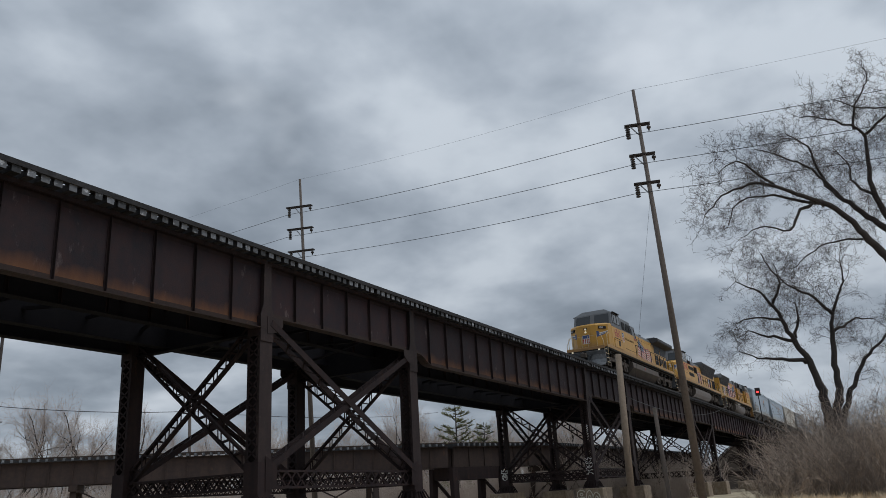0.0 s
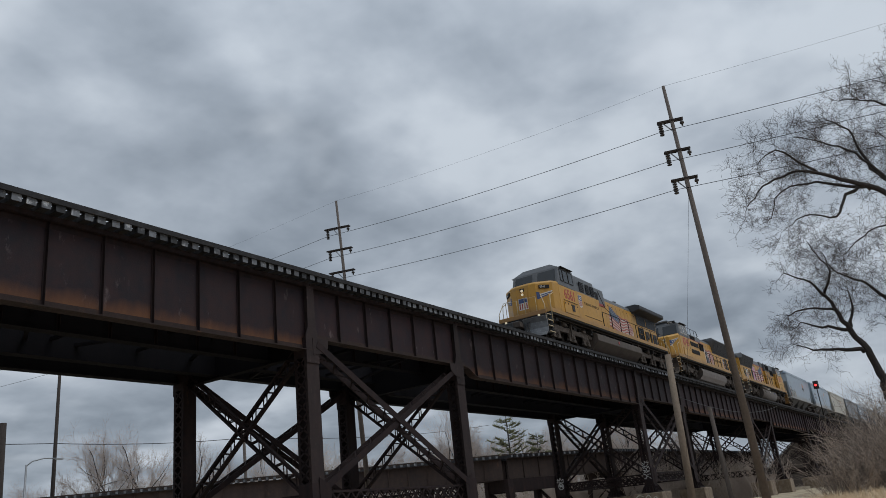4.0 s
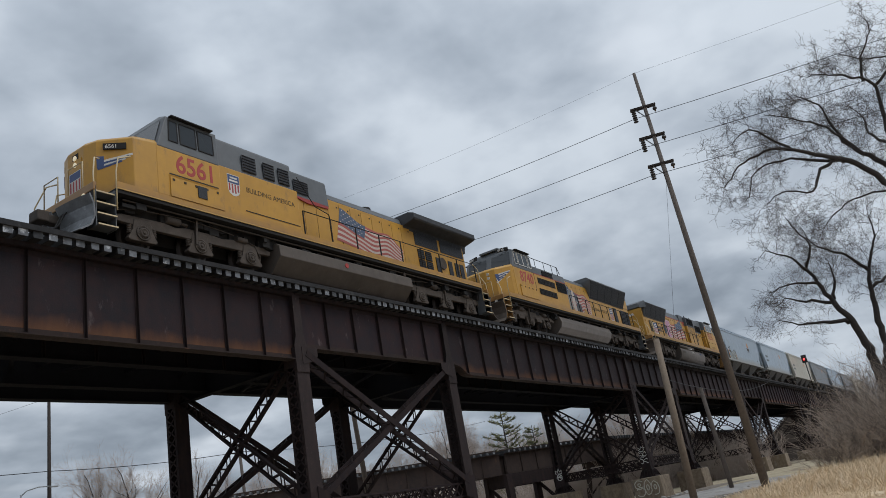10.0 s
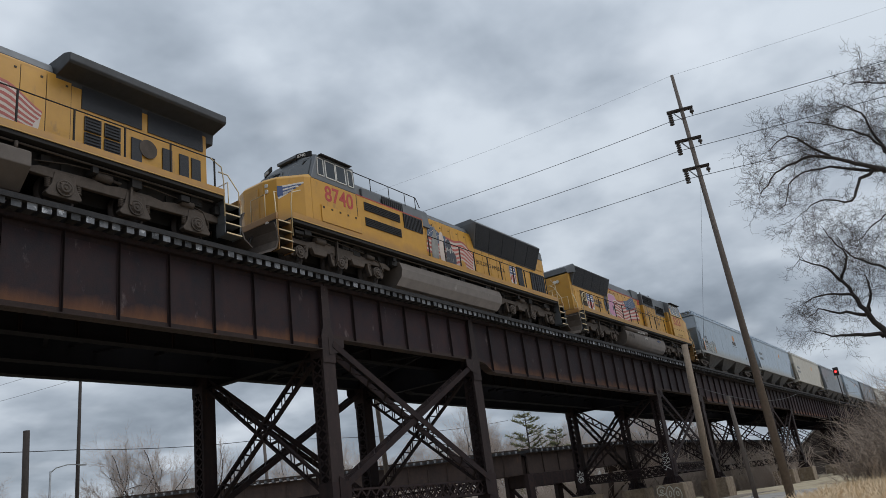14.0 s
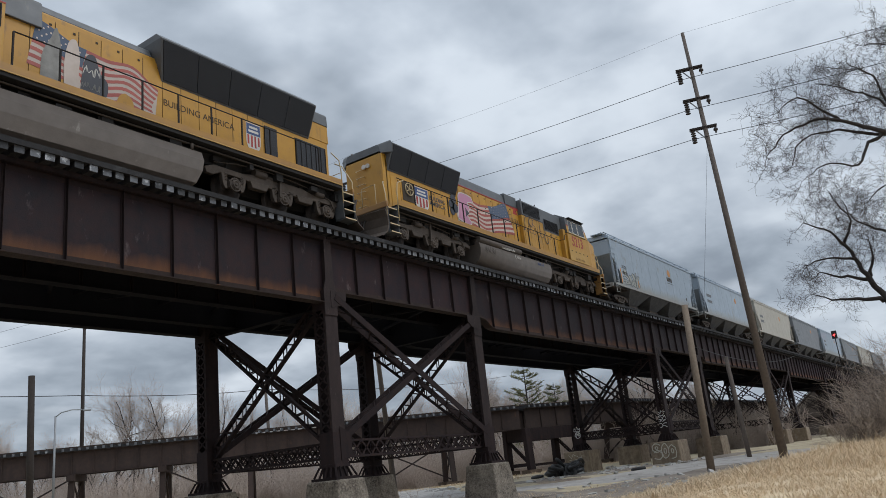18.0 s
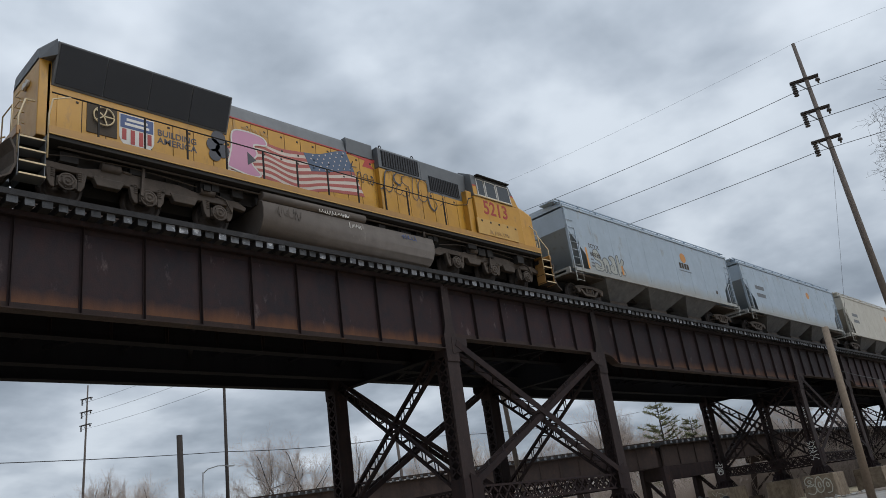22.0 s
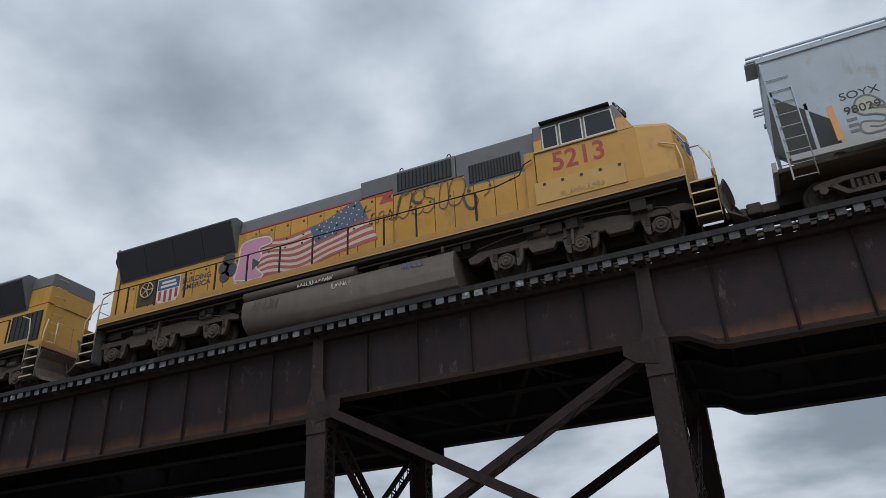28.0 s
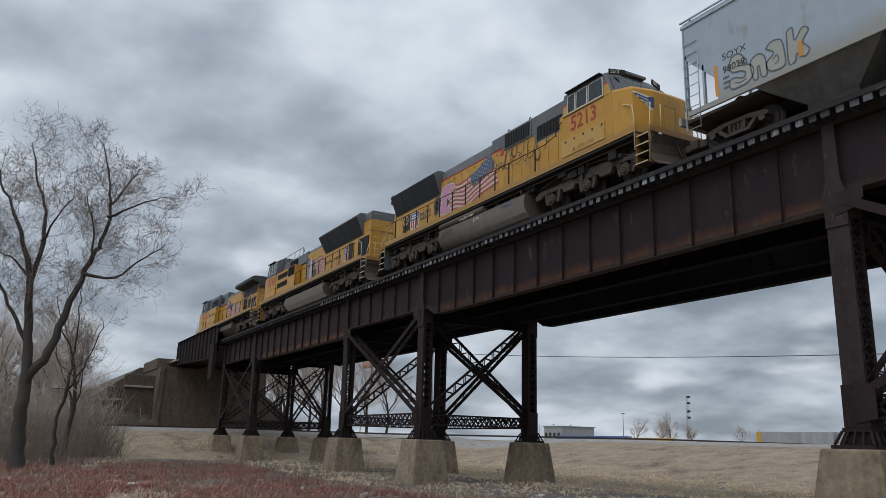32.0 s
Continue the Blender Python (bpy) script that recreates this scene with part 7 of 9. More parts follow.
def flared_radiator(parent, f, u0, u1, z0, z1, y0, y1, slope, roof_z, panes=4):
    """Radiator housing that leans outward to the top, with black screens; slope: how far the front end rakes."""
    a, b = u0, u1
    s = Shape()
    lo = [(f * a, -y0, z0), (f * (b - slope), -y0, z0), (f * (b - slope), y0, z0), (f * a, y0, z0)]
    hi = [(f * a, -y1, z1), (f * b, -y1, z1), (f * b, y1, z1), (f * a, y1, z1)]
    top = [(f * a, -y1 + 0.25, roof_z), (f * b, -y1 + 0.25, roof_z), (f * b, y1 - 0.25, roof_z), (f * a, y1 - 0.25, roof_z)]
    s.loft([lo, hi, top])
    r = part("radiator_housing", s, GREYPAINT, parent, "grey flared radiator housing", 0.02)
    for sg in (-1, 1):
        for k in range(panes):
            v0, v1 = (k + 0.012) / panes, (k + 0.988) / panes
            pts = []
            for v, w in ((v0, 0.05), (v1, 0.05), (v1, 0.95), (v0, 0.95)):
                lo_end, hi_end = b - slope, b
                e = lo_end + (hi_end - lo_end) * w
                u = a + 0.05 + (e - a - 0.1) * v
                yy = (y0 + (y1 - y0) * w + 0.006) * sg
                pts.append((f * u, yy, z0 + (z1 - z0) * w))
            q = Shape().loft([pts, [(p[0], p[1] + sg * 0.02, p[2] - 0.004) for p in pts]])
            part("radiator_screen", q, BLACKMESH, r, "black radiator screen" if sg < 0 else "")
    return r


def cab(parent, f, u0, u1, nose_u, ws_z, eave, number, style, lit):
    """A wide-nosed cab: side walls, roof, windows, raked windscreen and faceted nose."""
    zy, roof_z = 3.42, eave + 0.34
    ring = lambda u, y, z0, z1: [(f * u, -y, z0), (f * u, -y, z1), (f * u, y, z1), (f * u, y, z0)]
    c = part("cab_body", Shape().loft([ring(u0, 1.55, 1.79, zy), ring(u1 + 0.45, 1.55, 1.79, zy)]), YELLOW, parent, "yellow cab side", 0.02)
    rake = 0.42
    s = Shape()
    lo = [(f * u0, -1.545, zy + 0.003), (f * (u1 + rake), -1.545, zy + 0.003), (f * (u1 + rake), 1.545, zy + 0.003), (f * u0, 1.545, zy + 0.003)]
    mid = [(f * u0, -1.5, eave), (f * u1, -1.5, eave), (f * u1, 1.5, eave), (f * u0, 1.5, eave)]
    top = [(f * (u0 + 0.03), -0.9, roof_z), (f * (u1 - 0.25), -0.9, roof_z), (f * (u1 - 0.25), 0.9, roof_z), (f * (u0 + 0.03), 0.9, roof_z)]
    s.loft([lo, mid, top])
    up = part("cab_roof", s, GREYPAINT, parent, "grey cab roof", 0.03)
    for sg in (-1, 1):
        y = lambda z: sg * (1.545 - 0.045 * (z - zy) / (eave - zy) + 0.008)
        w = u1 - u0
        for k, (a, b) in enumerate({"bell": ((0.1, 0.4), (0.45, 0.76), (0.81, 0.98)), "wing": ((0.06, 0.2), (0.27, 0.52), (0.55, 0.8), (0.86, 1.02)), "high": ((0.12, 0.3), (0.34, 0.6), (0.64, 0.98))}[style]):
            ua, ub = u0 + a * w, u0 + b * w
            za, zb = {"bell": 3.74, "wing": 3.66, "high": 3.5}[style], eave - 0.14
            q = [(f * ua, y(za), za), (f * ub, y(za), za), (f * (ub - (0.05 if b > 0.9 else 0)), y(zb), zb), (f * ua, y(zb), zb)]
            g = part("side_window", Shape().loft([q, [(p[0], p[1] + sg * 0.01, p[2]) for p in q]]), GLASS, c, "dark cab side window")
            s = Shape()
            for i in range(4):
                s.beam(q[i], q[(i + 1) % 4], 0.035, 0.035, (0, 1, 0))
            part("window_frame", s, WHITEPAINT if style != "bell" else FRAMEBLACK, g)
        part("sun_shade", Shape().box(*sorted((f * (u0 + 0.25), f * (u1 - 0.1))), min(sg * 1.5, sg * 1.66), max(sg * 1.5, sg * 1.66), eave - 0.02, eave + 0.015), FRAMEBLACK, c)
    # windscreen panes on the raked front
    for sg in (-1, 1):
        d = Vector((f * (u1 - (u1 + rake)), 0, eave - zy))
        n_out = f * 0.012
        p = lambda v, yy: (f * (u1 + rake - rake * v) + n_out, yy * sg, zy + (eave - zy) * v)
        q = [p(0.18, 0.18), p(0.18, 1.36), p(0.9, 1.3), p(0.9, 0.18)]
        part("windscreen", Shape().loft([q, [(a[0] + f * 0.012, a[1], a[2] + 0.006) for a in q]]), GLASS, c, "raked windscreen pane")
        s = Shape().beam(p(0.1, 0.7), p(0.62, 0.95), 0.02, 0.02)
        part("wiper", s, FRAMEBLACK, c)
    # nose: a faceted plan, its top falling forward
    plan = [(u1 + 0.4, 1.54), (u1 + 0.75, 1.5), (nose_u - 0.22, 0.98), (nose_u, 0.5)]
    if style == "bell":
        plan = [(u1 + 0.4, 1.54), (nose_u - 0.88, 1.5), (nose_u - 0.14, 0.8), (nose_u, 0.4)]
    if style == "high":
        plan = [(u1 + 0.4, 1.54), (nose_u - 0.32, 1.45), (nose_u - 0.02, 0.78), (nose_u, 0.5)]
    pts = [(u, -y) for u, y in plan] + [(u, y) for u, y in reversed(plan)]
    ztop = lambda u: ws_z - (ws_z - (3.45 if style == "bell" else 3.3)) * max(0, (u - u1 - 0.4) / (nose_u - u1 - 0.4))
    rings = [[(f * u, y, 1.6) for u, y in pts], [(f * u, y, ztop(u) - 0.12) for u, y in pts], [(f * (u - (0.1 if u > u1 + 0.5 else 0)), y * (0.975 if style == "high" else 0.94), ztop(u)) for u, y in pts]]
    nose = part("nose", Shape().loft(rings), YELLOW, parent, "faceted yellow nose", 0.025)
    part("nose_door", Shape().box(*sorted((f * nose_u, f * (nose_u + 0.02))), -0.3, 0.36, 1.75, 3.0), YELLOW, nose)
    for k, z in enumerate((2.86, 2.64)):
        yy = 0.0 if style == "bell" else -0.62
        xx = nose_u + 0.025 if style == "bell" else nose_u - 0.05
        zz = z + (0.2 if style == "bell" else 0.15)
        part("headlight", Shape().lathe([(-0.02, 0.08), (0.03, 0.08), (0.035, 0.05)], (f * xx, yy, zz), "x", 12), LAMPLIT if lit else WHITEPAINT, nose, "round headlight")
    # wing device: blue and white bars on the angled face
    if style:
        (ua, ya), (ub, yb) = plan[1], plan[2]
        for sg in (-1, 1):
            for k in range(4 if style == "bell" else 7):
                v0, v1 = (0.02 + 0.1 * k, 0.98)
                z = 2.84 - 0.07 * k + (-0.12 if style == "bell" else 0.12)
                pa = Vector((f * (ua + (ub - ua) * v0), sg * (ya + (yb - ya) * v0), z + 0.16))
                pb = Vector((f * (ua + (ub - ua) * v1), sg * (ya + (yb - ya) * v1), z - 0.08))
                off = Vector((f * (ya - yb), sg * (ub - ua), 0)).normalized() * 0.006
                part("wing_bar", Shape().beam(pa + off, pb + off, 0.008, 0.066, (0, 0, 1)), WHITEPAINT if k % 2 == 0 else BLUEPAINT, nose)
            pc = Vector((f * (ua + (ub - ua) * 0.9), sg * (ya + (yb - ya) * 0.9), 2.62 + (0.1 if style == "bell" else 0.2)))
            part("wing_root", Shape().beam(pc + off - Vector((0, 0, 0.25)), pc + off + Vector((0, 0, 0.12)), 0.012, 0.2, (f * (ub - ua), sg * (yb - ya), 0)), BLUEPAINT, nose, "blue root of the painted wing")
    if style == "bell":
        em = part("emblem", Shape().box(*sorted((f * (nose_u + 0.021), f * (nose_u + 0.026))), -0.27, 0.3, 1.95, 2.62), WHITEPAINT, nose, "striped shield emblem on the nose door")
        part("emblem_head", Shape().box(*sorted((f * (nose_u + 0.027), f * (nose_u + 0.03))), -0.25, 0.28, 2.36, 2.6), BLUEPAINT, em)
        for k in range(4):
            part("emblem_stripe", Shape().box(*sorted((f * (nose_u + 0.027), f * (nose_u + 0.03))), -0.24 + 0.145 * k, -0.17 + 0.145 * k, 1.99, 2.33), REDPAINT, em)
        part("headlight_housing", Shape().box(*sorted((f * (nose_u + 0.001), f * (nose_u + 0.018))), -0.14, 0.14, 2.68, 3.2), FRAMEBLACK, nose, "", 0.02)
    # number boards
    for sg in (-1, 1):
        if style == "bell":
            (ua, ya), (ub, yb) = plan[1], plan[2]
            m = Vector((f * (ua + ub) / 2, sg * (ya + yb) / 2, 3.0))
            d = Vector((f * (ub - ua), sg * (yb - ya), 0)).normalized()
            off = Vector((f * (ya - yb), sg * (ub - ua), 0)).normalized()
            z, w = 3.14, 0.32
        else:
            m, d, off = Vector((f * (u1 + 0.05), sg * 0.95, eave + 0.14)), Vector((f * 0.35, sg * -1, 0)).normalized(), Vector((f * 1, sg * 0.35, 0.2)).normalized()
            z, w = eave + 0.14, 0.32
        m = Vector((m.x, m.y, z)) + off * 0.03
        b = part("number_board", Shape().beam(m - d * w, m + d * w, 0.05, 0.2, (0, 0, 1)), FRAMEBLACK, nose, "black number board")
        side = d if d.cross(Vector((0, 0, 1))).dot(off) > 0 else -d
        fig = words("figures", number, 0.17, WHITEPAINT, b, 0, 0, 0, "white figures", 1.25, 0.002)
        face = side.cross(Vector((0, 0, 1))).normalized()
        up_ = face.cross(side).normalized()
        at = m + face * 0.027 - side * (w * 0.82) - up_ * 0.06
        fig.matrix_basis = Matrix(((side.x, up_.x, face.x, at.x), (side.y, up_.y, face.y, at.y), (side.z, up_.z, face.z, at.z), (0, 0, 0, 1)))
    s = Shape()
    if style == "bell":
        s.tube((f * (u0 + 0.9), -0.3, roof_z - 0.02), (f * (u0 + 0.9), -0.3, roof_z + 0.1), 0.14, n=12)
    else:
        s.beam((f * (u1 - 0.2), -0.6, roof_z + 0.02), (f * (u1 - 0.2), 0.6, roof_z + 0.02), 0.3, 0.1)
    part("roof_fixture", s, GREYPAINT, up)
    if style == "high":
        # yellow side carried up beside the windows, a red line along its top
        for ua, ub, uc in ((u0 + 0.01, u0 + 0.1 * (u1 - u0), u0 + 0.1 * (u1 - u0)), (u1 - 0.01, u1 + 0.4, u1 + 0.2)):
            q = [(f * ua, -1.5515, 3.425), (f * ub, -1.5515, 3.425), (f * uc, -1.5275, 3.86), (f * ua, -1.5275, 3.86)]
            part("window_post", Shape().loft([q, [(p[0], p[1] + 0.006, p[2]) for p in q]]), YELLOW, c)
            q = [(f * ua, -1.5275, 3.862), (f * uc, -1.5275, 3.862), (f * (uc - 0.03 * (uc > u1)), -1.523, 3.93), (f * ua, -1.523, 3.93)]
            part("stripe", Shape().loft([q, [(p[0], p[1] + 0.006, p[2]) for p in q]]), REDPAINT, c)
        part("window_sill", Shape().box(*sorted((f * u0, f * u1)), -1.6, -1.552, 3.43, 3.47), CREAMRAIL, c)
    # lower side panel
    part("battery_box", Shape().box(*sorted((f * (u0 - 0.08), f * (u1 + 0.02))), -1.585, -1.551, 1.8, 2.46), PALE if style == "high" else YELLOW, parent, "faded pale yellow battery box doors" if style == "high" else "")
    for k in range(5):
        u = u0 + 0.2 + (u1 - u0 - 0.3) * k / 4
        part("latch", Shape().box(f * u - 0.04, f * u + 0.04, -1.6, -1.586, 2.33, 2.4), SEAM, parent)
    nx = min(f * (u0 + 0.45), f * (u1 - 0.3)) if style == "high" else min(f * (u0 + 0.3), f * (u1 - 0.35))
    words("road_number", number, 0.82 if style == "high" else 0.86, REDPAINT, parent, nx - (0.0 if style == "high" else 0.12), -1.553, 2.74 if style == "high" else 2.7, "large red road number", 0.92, 0.014)
    return c


def rungs(parent, f, u, y0, y1, z0, z1, n):
    for k in range(n):
        z = z0 + (z1 - z0) * k / (n - 1)
        part("rung", Shape().pipe([(f * u, y0, z), (f * (u + 0.12), y0, z), (f * (u + 0.12), y1, z), (f * u, y1, z)], 0.014, 5), CREAMRAIL, parent)


def scrawl(parent, x0, z0, size, n, y, material, seed, name="graffiti", label="sprayed graffiti scrawl"):
    """An unreadable tag: a chain of loops."""
    rnd = random.Random(seed)
    pts = []
    for k in range(n):
        c = x0 + k * size * 0.62
        pts += [(c + size * (0.12 * i + rnd.uniform(-0.12, 0.12)), z0 + size * rnd.uniform(0.12, 0.5) * (1 if i % 2 else -1)) for i in range(rnd.randint(3, 5))]
    return part(name, stroke(curved(pts, 4), size * 0.05 + 0.005, y), material, parent, label)


def wide_flat_loco(xc, number):
    """The leading unit: bell-pedestal trucks, wide body behind the cab, overhanging radiator wings."""
    f = -1
    t = thing("locomotive", "yellow and grey six-axle diesel locomotive leading the train", "locomotive", "locomotives of the train")
    deck(t, f, -9.95, 10.2)
    loco_end(t, f, 10.2, "lit")
    loco_end(t, -f, 9.95, "")
    for u in (7.07, -7.07):
        loco_truck(t, f * u, "bell")
    fuel_tank(t, -3.9, 3.95, "flat")
    cab(t, f, 6.35, 8.35, 10.45, 3.62, 4.6, number, "bell", True)
    # wide body behind the cab, grey upper part with intakes
    hood(t, "hood", f, 2.65, 6.35, 1.5, 1.79, 3.5, YELLOW, 0.03, None, "yellow wide body behind the cab")
    hood(t, "upper_hood", f, 2.62, 6.33, 1.3, 3.5, 4.72, GREYPAINT, 0.12, 1.24, "grey upper body with air intakes")
    hood(t, "upper_hood", f, 0.35, 2.62, 1.04, 3.6, 4.7, GREYPAINT, 0.1, 0.98, "grey upper body behind the intakes")
    part("stripe", Shape().slab([(-2.5, 3.62), (-1.6, 3.45), (-0.4, 3.5), (-0.4, 3.6), (-1.4, 3.62)], "y", -1.05, -0.99), REDPAINT, t, "faded red lightning stripe")
    louvre(t, f, 2.3, 1.5, 1.04, 3.76, 4.3, True, "intake", 5, False)
    for a, b in ((5.1, 4.45), (4.1, 3.55), (3.35, 2.8)):
        louvre(t, f, a, b, 1.3, 3.72, 4.34, True, "intake", 5, False)
    hood(t, "hood", f, -9.75, 2.65, 0.98, 1.6, 4.0, YELLOW, 0.05, None, "yellow long hood with many doors")
    hood(t, "roof", f, -4.7, 0.95, 0.96, 4.0, 4.32, GREYPAINT, 0.16, 0.9, "grey hood roof")
    part("exhaust_stack", Shape().lathe([(0, 0.32), (0.26, 0.32), (0.28, 0.28)], (f * -2.9, -0.3, 4.3), "z", 16), FRAMEBLACK, t)
    doors(t, f, -5.2, 2.5, 11, 0.98, 1.78, 3.86)
    flag(t, 0.15, 4.1, 1.75, 3.72, -1.0, False, 0.3, 0.3)
    # radiator wings over the rear
    s = Shape()
    prof = [(-0.95, 3.6), (-1.0, 3.94), (-1.6, 4.08), (-1.66, 4.14), (-1.66, 4.38), (-1.35, 4.5), (1.35, 4.5), (1.66, 4.38), (1.66, 4.14), (1.6, 4.08), (1.0, 3.94), (0.95, 3.6)]
    s.loft([[(4.75, y, z) for y, z in prof], [(10.05, y, z) for y, z in prof]])
    part("radiator_housing", s, DARKROOF, t, "dark grey overhanging radiator housing", 0.03)
    for a, b in ((5.5, 7.4), (7.6, 9.6)):
        part("radiator_screen", Shape().box(a, b, -1.005, -0.985, 3.2, 3.92), BLACKMESH, t)
    for a, b in ((5.6, 6.15), (6.2, 6.75)):
        for z in ((2.05, 2.5), (2.55, 3.0)):
            louvre(t, 1, a, b - 0.05, 0.99, z[0], z[1], True, "grille", 4, False)
    part("fan_guard", Shape().lathe([(-0.03, 0.3), (0.0, 0.3), (0.02, 0.12)], (7.6, -1.0, 2.62), "y", 18), GRIME, t)
    for a in (7.05, 8.1, 8.7, 9.15):
        louvre(t, 1, a, a + 0.34, 0.99, 2.0, 2.85, False, "grille")
    handrail(t, f, [2.5, 1.0, -0.5, -2.0, -3.5, -5.0, -6.5, -8.0, -9.6])
    part("handrail", Shape().pipe([(-2.6, -1.5, 4.1), (-1.75, -1.5, 3.1), (-1.0, -1.5, 2.95), (-1.0, -1.53, 2.74)], 0.02), FRAMEBLACK, t)
    shield(t, -5.75, 2.5, 0.52, 0.78, -1.502)
    words("lettering", "BUILDING AMERICA", 0.26, SEAM, t, -5.2, -1.503, 2.8, "small dark slogan lettering", 1.0)
    part("fill_cap", Shape().tube((-0.35, -1.535, 0.95), (-0.35, -1.5, 0.95), 0.1, n=12), REDPAINT, t, "red fuel fill cap")
    part("panel", Shape().box(-8.4, -6.5, -1.6, -1.587, 2.52, 2.56), SEAM, t)
    part("panel", Shape().box(-7.35, -7.0, -1.61, -1.587, 2.0, 2.4), BLACKMESH, t)
    part("sill_panel", Shape().box(-5.3, -2.7, -1.515, -1.502, 2.06, 2.09), SEAM, t)
    rungs(t, -f, 9.76, -0.8, -0.4, 1.9, 3.9, 7)
    return t, xc


def high_hood_loco(xc, number):
    """The second unit: flared radiators, louvred side panels behind the cab, railings on the roof."""
    f = -1
    t = thing("locomotive", "yellow and grey diesel locomotive with louvred panels behind its cab", "locomotive", "locomotives of the train")
    deck(t, f, -9.95, 10.0)
    loco_end(t, f, 10.0, "dim")
    loco_end(t, -f, 9.95, "")
    for u in (7.32, -7.3):
        loco_truck(t, f * u, "cast")
    fuel_tank(t, -4.0, 3.8, "slab")
    cab(t, f, 6.45, 8.5, 10.3, 3.58, 4.5, number, "wing", False)
    hood(t, "hood", f, 2.1, 6.45, 1.5, 1.79, 3.45, YELLOW, 0.03, None, "yellow side panels with long louvres")
    hood(t, "upper_hood", f, 0.95, 6.43, 1.08, 3.45, 4.28, GREYPAINT, 0.1, 1.0, "grey upper body")
    part("stripe", Shape().box(-6.42, -2.1, -1.506, -1.45, 3.43, 3.47), REDPAINT, t)
    louvre(t, f, 6.0, 3.75, 1.5, 2.9, 3.25, True, "louvre", 4, False)
    louvre(t, f, 6.0, 3.75, 1.5, 2.25, 2.6, True, "louvre", 4, False)
    louvre(t, f, 3.5, 2.2, 1.5, 2.75, 3.4, True, "grille", 12, True)
    louvre(t, f, 4.3, 2.9, 1.08, 3.55, 4.1, True, "grille", 10, True)
    part("equipment_box", Shape().box(-5.6, -4.5, -1.15, -0.8, 3.5, 4.1), GREYPAINT, t, "", 0.03)
    part("horn", Shape().tube((-0.95, -0.2, 4.45), (-1.3, -0.2, 4.45), 0.05, 0.1), FRAMEBLACK, t)
    for sg in (-1, 1):
        part("roof_rail", Shape().pipe([(-6.1, sg * 1.05, 4.72), (-1.8, sg * 1.05, 4.72), (-1.55, sg * 1.05, 4.3)], 0.02), FRAMEBLACK, t)
        for u in (6.1, 4.9, 3.7, 2.6, 1.85):
            part("roof_post", Shape().pipe([(-u, sg * 1.05, 4.15), (-u, sg * 1.05, 4.72)], 0.018), FRAMEBLACK, t)
    hood(t, "hood", f, -9.9, 2.1, 0.98, 1.6, 4.02, YELLOW, 0.05, None, "yellow long hood")
    hood(t, "roof", f, -2.4, 0.95, 0.96, 4.02, 4.3, GREYPAINT, 0.14, 0.9)
    doors(t, f, -6.7, 1.9, 13, 0.98, 1.78, 3.85)
    flared_radiator(t, -1, -8.9, -2.35, 3.3, 4.45, 1.0, 1.5, 0.35, 4.68, 5)
    hood(t, "rear_cap", f, -9.95, -8.9, 1.0, 3.4, 4.6, YELLOW, 0.12, 0.98, "yellow rear cap of the hood")
    hood(t, "rear_roof", f, -9.96, -8.9, 1.01, 4.1, 4.62, GREYPAINT, 0.12, 0.985)
    louvre(t, f, -8.2, -9.75, 0.98, 2.0, 3.15, True, "grille", 6, True)
    part("side_door", Shape().box(6.75, 7.3, -1.03, -0.985, 1.85, 3.15), BLACKMESH, t)
    flag(t, -1.25, 2.3, 1.85, 3.7, -1.0, False)
    for k, (pts, paint, label) in enumerate((
            ([(-0.95, 2.1), (-0.9, 2.8), (-0.7, 3.3), (-0.55, 3.68), (-0.42, 3.2), (-0.4, 2.5), (-0.45, 2.1), (-0.7, 2.02)], GRAFGREY, "pale grey sprayed patch over the flag"),
            ([(-0.3, 2.0), (-0.32, 2.7), (-0.2, 3.4), (0.02, 3.5), (0.12, 3.0), (0.1, 2.5), (0.2, 2.1), (0.0, 1.95)], FLAGWHITE, "chalky white sprayed patch over the flag"),
            ([(0.14, 2.0), (0.2, 2.6), (0.3, 3.15), (0.55, 3.25), (0.72, 2.8), (0.95, 2.55), (0.9, 2.1), (0.5, 1.95)], DARKPAINT, "dark sprayed letter form"),
            ([(1.2, 1.98), (1.3, 2.3), (1.5, 2.45), (1.72, 2.3), (1.75, 2.05), (1.5, 1.92)], YELLOW, "yellow paint dripped over the flag"))):
        part("graffiti", plate(Shape(), curved(pts + pts[:1])[:-1], -1.0135 - 0.002 * k), paint, t, label)
    scrawl(t, 0.22, 2.75, 0.3, 3, -1.0205, WHITEPAINT, 41, "graffiti", "white sprayed highlights")
    scrawl(t, 0.2, 2.3, 0.24, 4, -1.0205, GRAFGREY, 42, "graffiti", "pale sprayed highlights")
    shield(t, 6.25, 2.05, 0.62, 1.0, -1.001)
    words("lettering", "BUILDING AMERICA", 0.3, SEAM, t, 2.75, -1.002, 2.55, "small dark slogan lettering")
    handrail(t, f, [1.9, 0.7, -0.5, -1.7, -2.9, -4.1, -5.3, -6.5, -7.7, -8.8])
    part("panel_line", Shape().box(-6.5, -6.47, -1.556, -1.505, 1.8, 3.4), SEAM, t)
    rungs(t, -f, 9.96, -0.8, -0.4, 1.9, 4.4, 8)
    return t, xc


